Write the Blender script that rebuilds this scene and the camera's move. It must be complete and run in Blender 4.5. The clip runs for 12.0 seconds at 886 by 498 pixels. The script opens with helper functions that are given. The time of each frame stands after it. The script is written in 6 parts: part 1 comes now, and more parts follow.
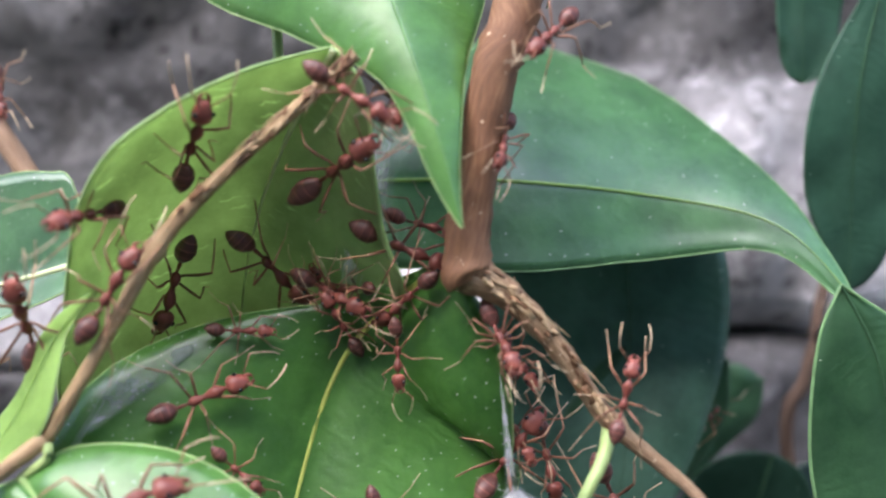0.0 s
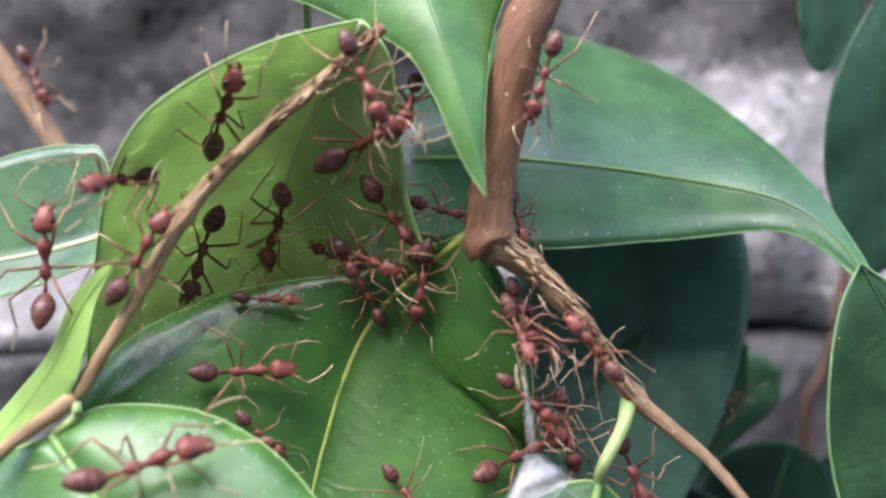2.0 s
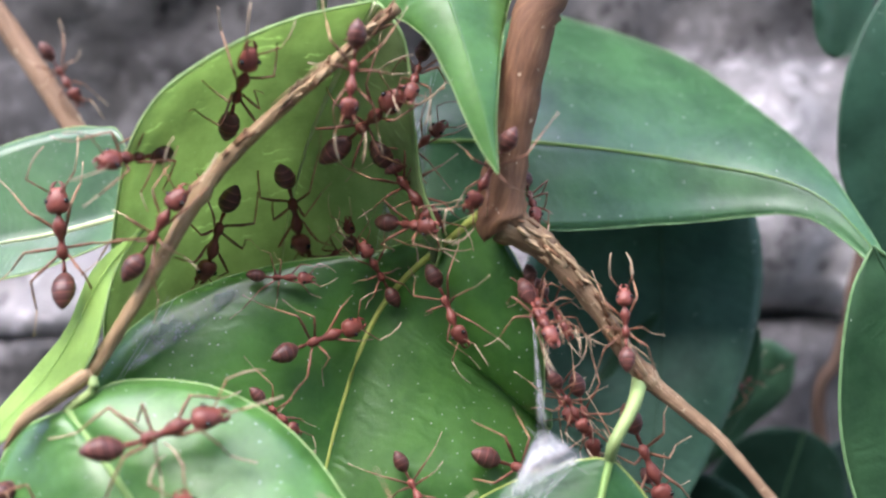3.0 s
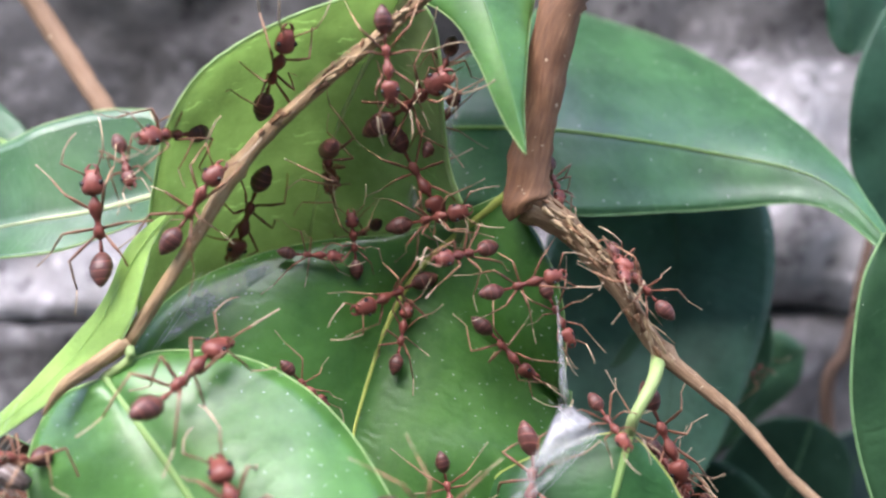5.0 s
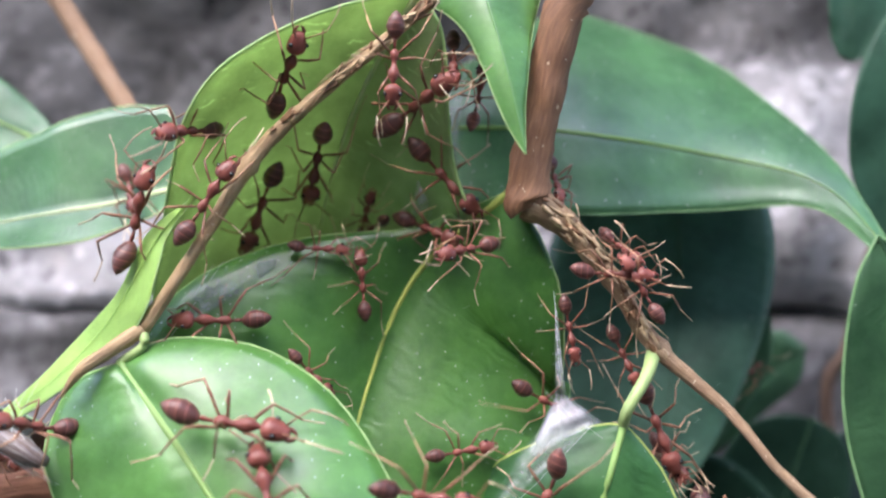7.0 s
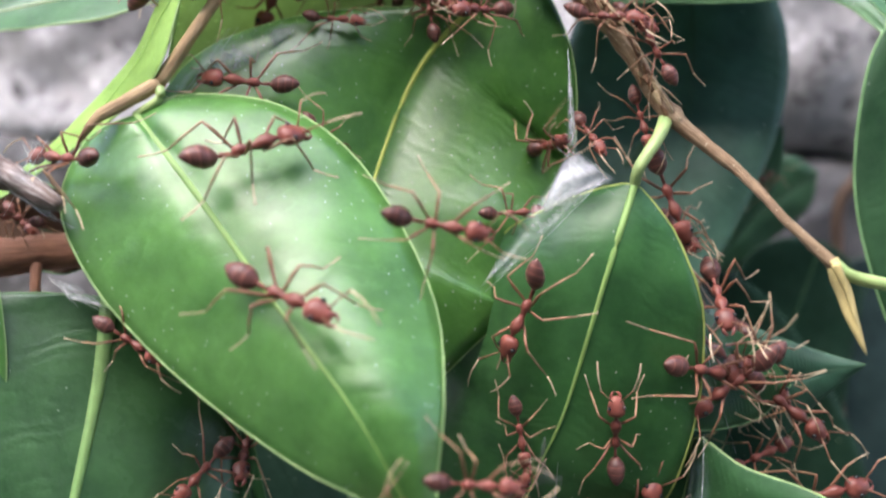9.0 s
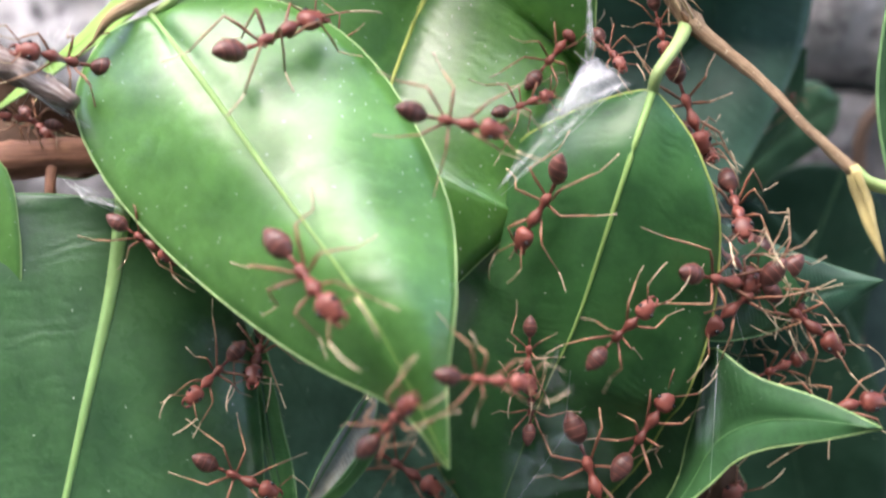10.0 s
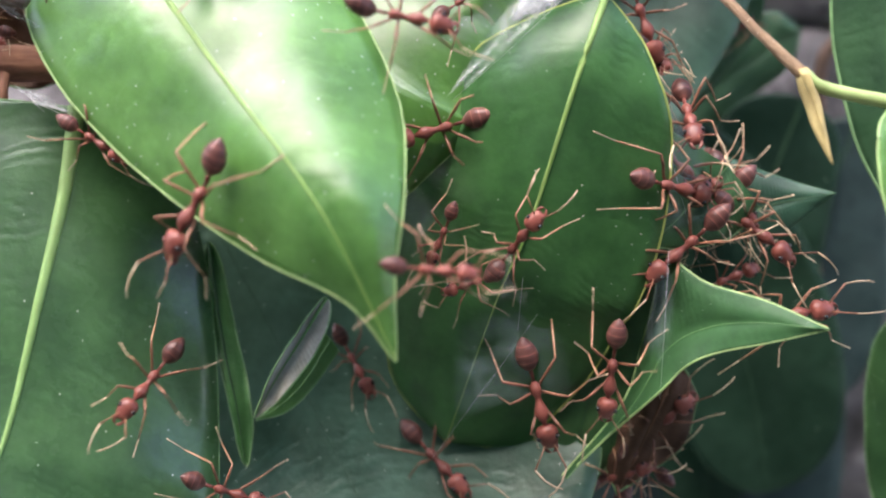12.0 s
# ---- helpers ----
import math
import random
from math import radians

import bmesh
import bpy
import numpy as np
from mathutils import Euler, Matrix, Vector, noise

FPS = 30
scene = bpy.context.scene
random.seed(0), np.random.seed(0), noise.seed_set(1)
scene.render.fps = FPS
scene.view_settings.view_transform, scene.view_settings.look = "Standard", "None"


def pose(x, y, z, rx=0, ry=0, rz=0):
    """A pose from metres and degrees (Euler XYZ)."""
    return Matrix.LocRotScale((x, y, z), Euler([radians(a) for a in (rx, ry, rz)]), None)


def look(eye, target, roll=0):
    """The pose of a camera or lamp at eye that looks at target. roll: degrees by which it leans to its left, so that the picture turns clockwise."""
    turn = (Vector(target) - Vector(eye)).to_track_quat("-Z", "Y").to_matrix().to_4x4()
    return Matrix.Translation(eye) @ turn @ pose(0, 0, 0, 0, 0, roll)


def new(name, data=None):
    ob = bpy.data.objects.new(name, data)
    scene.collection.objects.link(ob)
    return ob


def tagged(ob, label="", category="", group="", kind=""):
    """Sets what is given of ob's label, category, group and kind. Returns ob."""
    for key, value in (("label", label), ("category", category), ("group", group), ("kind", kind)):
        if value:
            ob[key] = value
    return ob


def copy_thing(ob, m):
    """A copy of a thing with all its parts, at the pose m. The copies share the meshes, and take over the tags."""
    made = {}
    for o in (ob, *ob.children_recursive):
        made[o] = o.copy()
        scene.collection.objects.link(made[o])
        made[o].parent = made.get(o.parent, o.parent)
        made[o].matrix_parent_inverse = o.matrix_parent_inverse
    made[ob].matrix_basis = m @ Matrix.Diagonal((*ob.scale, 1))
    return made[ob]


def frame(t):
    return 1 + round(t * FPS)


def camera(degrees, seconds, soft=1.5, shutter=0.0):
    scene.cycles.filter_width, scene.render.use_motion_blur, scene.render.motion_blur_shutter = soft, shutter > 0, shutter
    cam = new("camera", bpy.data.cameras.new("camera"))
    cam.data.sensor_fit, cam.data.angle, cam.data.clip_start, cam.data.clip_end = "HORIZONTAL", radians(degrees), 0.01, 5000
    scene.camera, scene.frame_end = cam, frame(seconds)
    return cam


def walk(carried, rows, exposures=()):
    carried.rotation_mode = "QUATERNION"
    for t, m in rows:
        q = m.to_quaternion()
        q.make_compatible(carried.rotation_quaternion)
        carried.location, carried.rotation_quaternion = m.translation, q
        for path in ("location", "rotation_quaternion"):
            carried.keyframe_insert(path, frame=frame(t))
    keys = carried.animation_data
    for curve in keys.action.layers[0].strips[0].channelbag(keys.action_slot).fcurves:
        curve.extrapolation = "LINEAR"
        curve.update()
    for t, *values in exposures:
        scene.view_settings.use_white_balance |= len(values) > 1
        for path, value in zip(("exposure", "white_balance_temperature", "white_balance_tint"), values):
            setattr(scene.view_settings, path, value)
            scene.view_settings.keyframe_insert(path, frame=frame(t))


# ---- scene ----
MM = 0.001

# ---------------------------------------------------------------- camera
PATH = [
    (0, (0.002098, -0.072636, 0.005945), (0.009271, 0.127176, 0.001102), -1.542),
    (0.5, (0.004787, -0.073392, 0.006297), (0.009659, 0.126533, 0.003765), -1.514),
    (1, (0.003280, -0.074154, 0.004523), (0.008087, 0.125788, 0.004034), -1.100),
    (1.5, (0.002220, -0.073685, 0.002967), (0.006951, 0.126257, 0.003710), -0.913),
    (2, (0.001749, -0.073958, 0.002305), (0.005488, 0.126007, 0.001805), -0.822),
    (2.5, (0.002877, -0.073811, 0.000717), (0.004264, 0.126184, 0.000761), -0.646),
    (3, (0.002032, -0.074600, 0.000690), (0.002706, 0.125399, 0.000672), -0.568),
    (4.8, (0.002199, -0.076272, -0.000661), (0.001047, 0.123725, -0.000643), 0.072),
    (5, (-0.000113, -0.077029, -0.001705), (0.001185, 0.122954, 0.000592), 0.202),
    (5.5, (-0.001088, -0.077931, -0.001032), (0.000675, 0.122043, 0.001704), 0.420),
    (6, (-0.002161, -0.078179, -0.001802), (-0.000926, 0.121767, 0.002670), 0.570),
    (6.5, (0.001191, -0.079836, -0.000985), (-0.001207, 0.120126, 0.002058), 0.796),
    (6.7, (0.001631, -0.079970, -0.001024), (-0.001071, 0.120001, 0.001108), 0.915),
    (8.3, (0.000608, -0.080710, -0.014147), (-0.005606, 0.119177, -0.011555), 1.516),
    (8.5, (0.001403, -0.080896, -0.015464), (-0.004569, 0.118981, -0.011781), 1.631),
    (9, (0.001760, -0.080454, -0.017573), (-0.003320, 0.119467, -0.019982), 1.727),
    (9.5, (0.002018, -0.080774, -0.018401), (-0.005852, 0.118974, -0.024627), 2.115),
    (10, (0.002432, -0.080078, -0.021946), (-0.006237, 0.119552, -0.030459), 2.475),
    (10.5, (0.004511, -0.080258, -0.023145), (-0.004547, 0.119227, -0.034259), 2.672),
    (11, (0.006948, -0.080847, -0.024529), (-0.003166, 0.118513, -0.036904), 2.741),
    (11.5, (0.005925, -0.081135, -0.027153), (-0.001622, 0.118390, -0.038682), 2.873),
    (12, (0.004832, -0.080381, -0.027534), (-0.000604, 0.119242, -0.038537), 2.774),
]
cam = camera(43.0, 12.0, soft=2.3, shutter=0.5)
cam.data.dof.use_dof = True
cam.data.dof.focus_distance = 0.081
cam.data.dof.aperture_fstop = 20.0
walk(cam, [(t, look(eye, target, roll)) for t, eye, target, roll in PATH], exposures=[(0, 2.62, 6400, 13), (1, 2.58, 6400, 13), (2.5, 2.66, 6400, 15), (6.7, 2.73, 6400, 14), (9, 2.68, 6650, 11), (10.5, 3.0, 6850, 13), (12, 2.94, 6900, 16)])

# ---------------------------------------------------------------- light
world = bpy.data.worlds.new("sky")
scene.world = world
world.use_nodes = True
_n = world.node_tree.nodes
_sky = _n.new("ShaderNodeTexSky")
_sky.sky_type = "NISHITA"
_sky.sun_disc = False
_sky.sun_elevation = radians(55)
_sky.sun_rotation = radians(211)
_sky.air_density, _sky.dust_density, _sky.ozone_density = 1.0, 2.0, 1.0
world.node_tree.links.new(_sky.outputs["Color"], _n["Background"].inputs["Color"])
_n["Background"].inputs["Strength"].default_value = 0.15
sun_data = bpy.data.lights.new("sun", "SUN")
sun_data.energy, sun_data.angle, sun_data.color = 1.3, radians(66), (0.97, 0.985, 1.0)
sun = new("sun", sun_data)
sun.matrix_world = look((-0.36, -0.6, 1.0), (0, 0, 0))


# ---------------------------------------------------------------- materials
def material(name):
    m = bpy.data.materials.new(name)
    m.use_nodes = True
    t = m.node_tree
    return m, t.nodes, t.links, t.nodes["Principled BSDF"]


def ramp(nodes, stops):
    r = nodes.new("ShaderNodeValToRGB")
    while len(r.color_ramp.elements) < len(stops):
        r.color_ramp.elements.new(0.5)
    for e, (p, c) in zip(r.color_ramp.elements, stops):
        e.position, e.color = p, (*c, 1)
    return r


def noise_tex(nodes, links, scale, detail=4, rough=0.55, coord="Object"):
    n = nodes.new("ShaderNodeTexNoise")
    n.inputs["Scale"].default_value, n.inputs["Detail"].default_value, n.inputs["Roughness"].default_value = scale, detail, rough
    c = nodes.new("ShaderNodeTexCoord")
    links.new(c.outputs[coord], n.inputs["Vector"])
    return n


def bump(nodes, links, height, bsdf, strength, distance):
    b = nodes.new("ShaderNodeBump")
    b.inputs["Strength"].default_value, b.inputs["Distance"].default_value = strength, distance
    links.new(height, b.inputs["Height"])
    links.new(b.outputs["Normal"], bsdf.inputs["Normal"])
    return b


def mixed(nodes, links, a, b, fac, blend="MIX"):
    m = nodes.new("ShaderNodeMix")
    m.data_type, m.blend_type = "RGBA", blend
    for sock, v in ((m.inputs[6], a), (m.inputs[7], b), (m.inputs[0], fac)):
        if isinstance(v, (int, float)):
            sock.default_value = v
        elif isinstance(v, tuple):
            sock.default_value = (*v, 1)
        else:
            links.new(v, sock)
    return m.outputs[2]


def leaf_material(name, dark, light, through_col, gloss, dots, rough=0.34, clear=0.4, passing=0.3, ribbed=0.2, relief=0.3):
    """Leathery leaf: mottled green, side veins that swing to the margin, pale scale dots, light that passes through."""
    m, n, l, b = material(name)
    uv = n.new("ShaderNodeUVMap")
    uv.uv_map = "UVMap"
    sep = n.new("ShaderNodeSeparateXYZ")
    l.new(uv.outputs["UV"], sep.inputs[0])
    big = noise_tex(n, l, 190, 5, 0.65)
    fine = noise_tex(n, l, 1400, 3)
    base = ramp(n, [(0.34, tuple(c * 0.85 for c in dark)), (0.66, tuple(c * 1.12 for c in light))])
    l.new(big.outputs["Fac"], base.inputs["Fac"])
    # side veins
    bend = n.new("ShaderNodeMath")
    bend.operation = "ABSOLUTE"
    l.new(sep.outputs["Y"], bend.inputs[0])
    slant = n.new("ShaderNodeMath")
    slant.operation, slant.inputs[1].default_value = "MULTIPLY", -0.38
    l.new(bend.outputs[0], slant.inputs[0])
    along = n.new("ShaderNodeMath")
    along.operation = "ADD"
    l.new(sep.outputs["X"], along.inputs[0])
    l.new(slant.outputs[0], along.inputs[1])
    wob = n.new("ShaderNodeMath")
    wob.operation, wob.inputs[1].default_value = "MULTIPLY_ADD", 0.11
    l.new(big.outputs["Fac"], wob.inputs[0])
    l.new(along.outputs[0], wob.inputs[2])
    freq = n.new("ShaderNodeMath")
    freq.operation, freq.inputs[1].default_value = "MULTIPLY", 2 * math.pi * 34
    l.new(wob.outputs[0], freq.inputs[0])
    wave = n.new("ShaderNodeMath")
    wave.operation = "SINE"
    l.new(freq.outputs[0], wave.inputs[0])
    fade = noise_tex(n, l, 330, 2, 0.5)
    strong = n.new("ShaderNodeMapRange")
    strong.inputs["From Min"].default_value, strong.inputs["From Max"].default_value = 0.4, 0.65
    l.new(fade.outputs["Fac"], strong.inputs["Value"])
    part_wave = n.new("ShaderNodeMath")
    part_wave.operation = "MULTIPLY"
    l.new(wave.outputs[0], part_wave.inputs[0])
    l.new(strong.outputs["Result"], part_wave.inputs[1])
    wave = part_wave
    vein = n.new("ShaderNodeMapRange")
    vein.inputs["From Min"].default_value, vein.inputs["From Max"].default_value = 0.7, 1.0
    l.new(wave.outputs[0], vein.inputs["Value"])
    col = mixed(n, l, base.outputs["Color"], tuple(min(1, c * 1.3 + 0.012) for c in light), vein.outputs["Result"])
    weak = n.new("ShaderNodeMix")
    weak.data_type = "RGBA"
    weak.inputs[0].default_value = ribbed
    l.new(base.outputs["Color"], weak.inputs[6])
    l.new(col, weak.inputs[7])
    col = weak.outputs[2]
    # pale scale dots
    vor = n.new("ShaderNodeTexVoronoi")
    vor.voronoi_dimensions = "2D"
    vor.inputs["Scale"].default_value = 44
    vor.inputs["Randomness"].default_value = 1.0
    l.new(uv.outputs["UV"], vor.inputs["Vector"])
    near = n.new("ShaderNodeMath")
    near.operation, near.inputs[1].default_value = "LESS_THAN", 0.062
    l.new(vor.outputs["Distance"], near.inputs[0])
    sepc = n.new("ShaderNodeSeparateColor")
    l.new(vor.outputs["Color"], sepc.inputs[0])
    some = n.new("ShaderNodeMath")
    some.operation = "LESS_THAN"
    l.new(sepc.outputs[0], some.inputs[0])
    rim = n.new("ShaderNodeUVMap")
    rim.uv_map = "Across"
    out = n.new("ShaderNodeSeparateXYZ")
    l.new(rim.outputs["UV"], out.inputs[0])
    more = n.new("ShaderNodeMapRange")
    more.inputs["From Min"].default_value, more.inputs["From Max"].default_value = 0.5, 0.95
    more.inputs["To Min"].default_value, more.inputs["To Max"].default_value = dots * 0.6, dots * 4
    l.new(out.outputs["Y"], more.inputs["Value"])
    l.new(more.outputs["Result"], some.inputs[1])
    spot = n.new("ShaderNodeMath")
    spot.operation = "MULTIPLY"
    l.new(near.outputs[0], spot.inputs[0])
    l.new(some.outputs[0], spot.inputs[1])
    col = mixed(n, l, col, (0.55, 0.62, 0.5), spot.outputs[0])
    l.new(col, b.inputs["Base Color"])
    b.inputs["Roughness"].default_value = rough
    b.inputs["Specular IOR Level"].default_value = gloss
    b.inputs["Coat Weight"].default_value = clear
    wear = n.new("ShaderNodeMapRange")
    wear.inputs["From Min"].default_value, wear.inputs["From Max"].default_value = 0.3, 0.75
    wear.inputs["To Min"].default_value, wear.inputs["To Max"].default_value = 0.14, 0.4
    patch = noise_tex(n, l, 260, 4, 0.6)
    l.new(patch.outputs["Fac"], wear.inputs["Value"])
    l.new(wear.outputs["Result"], b.inputs["Coat Roughness"])
    waxy = n.new("ShaderNodeMapRange")
    waxy.inputs["From Min"].default_value, waxy.inputs["From Max"].default_value = 0.32, 0.7
    waxy.inputs["To Min"].default_value, waxy.inputs["To Max"].default_value = gloss * 1.35, gloss * 0.55
    l.new(patch.outputs["Fac"], waxy.inputs["Value"])
    l.new(waxy.outputs["Result"], b.inputs["Specular IOR Level"])
    soft_vein = n.new("ShaderNodeMath")
    soft_vein.operation, soft_vein.inputs[1].default_value = "MULTIPLY", 0.32
    l.new(wave.outputs[0], soft_vein.inputs[0])
    hsum = n.new("ShaderNodeMath")
    hsum.operation, hsum.inputs[1].default_value = "MULTIPLY_ADD", 0.5
    l.new(fine.outputs["Fac"], hsum.inputs[0])
    l.new(soft_vein.outputs[0], hsum.inputs[2])
    quilt = n.new("ShaderNodeMath")
    quilt.operation, quilt.inputs[1].default_value = "MULTIPLY_ADD", 2.5
    l.new(patch.outputs["Fac"], quilt.inputs[0])
    l.new(hsum.outputs[0], quilt.inputs[2])
    bump(n, l, quilt.outputs[0], b, relief, 0.00012)
    tr = n.new("ShaderNodeBsdfTranslucent")
    shine = ramp(n, [(0.3, tuple(c * 0.72 for c in through_col)), (0.7, tuple(min(1, c * 1.18) for c in through_col))])
    l.new(big.outputs["Fac"], shine.inputs["Fac"])
    faint = n.new("ShaderNodeMath")
    faint.operation, faint.inputs[1].default_value = "MULTIPLY", ribbed * 1.2
    l.new(vein.outputs["Result"], faint.inputs[0])
    l.new(mixed(n, l, shine.outputs["Color"], tuple(min(1, c * 1.5 + 0.04) for c in through_col), faint.outputs[0]), tr.inputs["Color"])
    add = n.new("ShaderNodeMixShader")
    add.inputs[0].default_value = passing
    l.new(b.outputs[0], add.inputs[1])
    l.new(tr.outputs[0], add.inputs[2])
    l.new(add.outputs[0], n["Material Output"].inputs["Surface"])
    return m


def plain_material(name, col, rough, scale=600, vary=0.25, bump_d=0.0001, spec=0.4, through_col=None):
    m, n, l, b = material(name)
    nz = noise_tex(n, l, scale, 4)
    r = ramp(n, [(0.3, tuple(c * (1 - vary) for c in col)), (0.7, tuple(min(1, c * (1 + vary)) for c in col))])
    l.new(nz.outputs["Fac"], r.inputs["Fac"])
    l.new(r.outputs["Color"], b.inputs["Base Color"])
    b.inputs["Roughness"].default_value, b.inputs["Specular IOR Level"].default_value = rough, spec
    bump(n, l, nz.outputs["Fac"], b, 0.5, bump_d)
    if through_col:
        tr = n.new("ShaderNodeBsdfTranslucent")
        tr.inputs["Color"].default_value = (*through_col, 1)
        add = n.new("ShaderNodeMixShader")
        add.inputs[0].default_value = 0.35
        l.new(b.outputs[0], add.inputs[1])
        l.new(tr.outputs[0], add.inputs[2])
        l.new(add.outputs[0], n["Material Output"].inputs["Surface"])
    return m


LEAF = leaf_material("leaf green", (0.034, 0.11, 0.042), (0.06, 0.162, 0.06), (0.11, 0.31, 0.072), 0.62, 0.16, 0.42, 0.4)
LEAF_YOUNG = leaf_material("leaf fresh green", (0.06, 0.17, 0.036), (0.1, 0.24, 0.056), (0.21, 0.45, 0.09), 0.5, 0.12, 0.37, 0.28)
LEAF_UNDER = leaf_material("leaf underside", (0.165, 0.245, 0.1), (0.32, 0.405, 0.21), (0.46, 0.6, 0.28), 0.3, 0.04, 0.5, 0.05, 0.6, 0.75, relief=0.5)
# lit copy for the edge-on leaf; light through the blade is in its colour
LEAF_LIT = leaf_material("leaf lit yellow-green", (0.2, 0.34, 0.07), (0.3, 0.46, 0.12), (0.42, 0.6, 0.15), 0.35, 0.02, 0.5, 0.05, 0.4)
# for the leaf behind the twig: bluish haze is mixed into the green
LEAF_HAZE = leaf_material("leaf hazy teal", (0.03, 0.082, 0.052), (0.05, 0.118, 0.076), (0.05, 0.14, 0.06), 0.4, 0.03, 0.48, 0.1, 0.2)
LEAF_MID = leaf_material("leaf clear green", (0.036, 0.118, 0.026), (0.06, 0.165, 0.04), (0.11, 0.32, 0.06), 0.6, 0.08, 0.36, 0.4, 0.4)
LEAF_INNER = leaf_material("leaf vivid green", (0.042, 0.135, 0.022), (0.07, 0.185, 0.034), (0.13, 0.36, 0.05), 0.55, 0.2, 0.34, 0.35, 0.3)
# dark copy for leaves out of the light; shade is put into its colour
LEAF_GLOOM = leaf_material("leaf shaded green", (0.018, 0.056, 0.024), (0.03, 0.08, 0.034), (0.04, 0.12, 0.04), 0.25, 0.01, 0.5, 0.05, 0.15)
LEAF_DULL = leaf_material("leaf satin green", (0.02, 0.066, 0.024), (0.034, 0.1, 0.035), (0.05, 0.17, 0.04), 0.25, 0.04, 0.5, 0.06, 0.2)
LEAF_SMALL = leaf_material("leaf dull mid green", (0.035, 0.1, 0.045), (0.06, 0.14, 0.066), (0.06, 0.18, 0.06), 0.4, 0.02, 0.5, 0.1, 0.2)
LEAF_GREYISH = leaf_material("leaf greyish green", (0.03, 0.082, 0.046), (0.062, 0.13, 0.084), (0.06, 0.16, 0.06), 0.45, 0.1, 0.4, 0.25, 0.15, relief=0.5)
LEAF_DARK = leaf_material("leaf deep green", (0.025, 0.092, 0.026), (0.044, 0.135, 0.038), (0.07, 0.23, 0.055), 0.35, 0.04, 0.42, 0.2)
LEAF_DEEP = leaf_material("leaf very deep green", (0.018, 0.06, 0.018), (0.032, 0.088, 0.026), (0.06, 0.17, 0.035), 0.32, 0.08, 0.4, 0.12, 0.2)
LEAF_SHINY = leaf_material("leaf deep green, waxy", (0.026, 0.08, 0.028), (0.045, 0.115, 0.04), (0.08, 0.22, 0.05), 0.55, 0.05, 0.34, 0.45, 0.2)
# next three: leaf greens darkened, so that their colour holds the shade
LEAF_FAR = leaf_material("leaf bluish green, shaded", (0.018, 0.055, 0.034), (0.03, 0.08, 0.05), (0.03, 0.08, 0.035), 0.25, 0.015, 0.45, 0.08, 0.12)
LEAF_BLUE = leaf_material("leaf blue-green, shaded", (0.016, 0.034, 0.033), (0.03, 0.054, 0.052), (0.02, 0.05, 0.03), 0.3, 0.0, 0.5, 0.1, 0.1)
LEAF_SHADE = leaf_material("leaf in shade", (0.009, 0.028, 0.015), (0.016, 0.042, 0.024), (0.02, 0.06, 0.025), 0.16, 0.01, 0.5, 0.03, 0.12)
LEAF_BROWN = leaf_material("leaf withered brown", (0.05, 0.026, 0.016), (0.12, 0.065, 0.04), (0.1, 0.05, 0.03), 0.2, 0.0, 0.7, 0.0)
LEAF_DRY = leaf_material("leaf dry grey", (0.26, 0.26, 0.22), (0.48, 0.47, 0.42), (0.4, 0.4, 0.32), 0.2, 0.0, 0.7, 0.0)
BUD = plain_material("bud scale", (0.4, 0.31, 0.13), 0.55, 500, 0.35, 0.0001)
MARGIN = plain_material("leaf margin", (0.34, 0.5, 0.2), 0.5, 900, 0.2, 0.00005, 0.4, (0.4, 0.6, 0.2))
MARGIN_GOLD = plain_material("leaf margin yellow", (0.4, 0.48, 0.13), 0.5, 300, 0.35, 0.00005, 0.4, (0.5, 0.6, 0.15))
MARGIN_SOFT = plain_material("leaf margin soft green", (0.2, 0.36, 0.15), 0.5, 600, 0.4, 0.00008, 0.4)
MARGIN_DULL = plain_material("leaf margin dull", (0.14, 0.26, 0.11), 0.5, 900, 0.2, 0.00005, 0.4)
# margin of the shaded leaves, darkened by shade put into the colour
MARGIN_SHADE = plain_material("leaf margin in shade", (0.05, 0.11, 0.06), 0.5, 900, 0.2, 0.00005, 0.2)
RIB = plain_material("leaf rib", (0.27, 0.42, 0.13), 0.45, 240, 0.15, 0.00002, 0.4, (0.4, 0.6, 0.1))
RIB_BROAD = plain_material("leaf rib, broad", (0.24, 0.4, 0.14), 0.4, 700, 0.2, 0.00005, 0.5, (0.3, 0.5, 0.12))
RIB_PALE = plain_material("leaf rib pale", (0.6, 0.66, 0.38), 0.5, 900, 0.15, 0.00005, 0.3, (0.7, 0.78, 0.5))
RIB_DULL = plain_material("leaf rib dull", (0.12, 0.26, 0.09), 0.45, 900, 0.2, 0.00005, 0.4)
RIB_GOLD = plain_material("leaf rib yellow", (0.5, 0.58, 0.14), 0.45, 700, 0.2, 0.00005, 0.4, (0.6, 0.7, 0.2))
RIB_BROWN = plain_material("leaf rib withered", (0.16, 0.08, 0.045), 0.7, 900, 0.3, 0.00005, 0.2)
# rib copy with shade painted in, for leaves that get little light
RIB_SHADE = plain_material("leaf rib in shade", (0.03, 0.075, 0.035), 0.5, 900, 0.2, 0.00005, 0.2)
PETIOLE = plain_material("petiole", (0.25, 0.33, 0.12), 0.5, 500, 0.25, 0.0001)


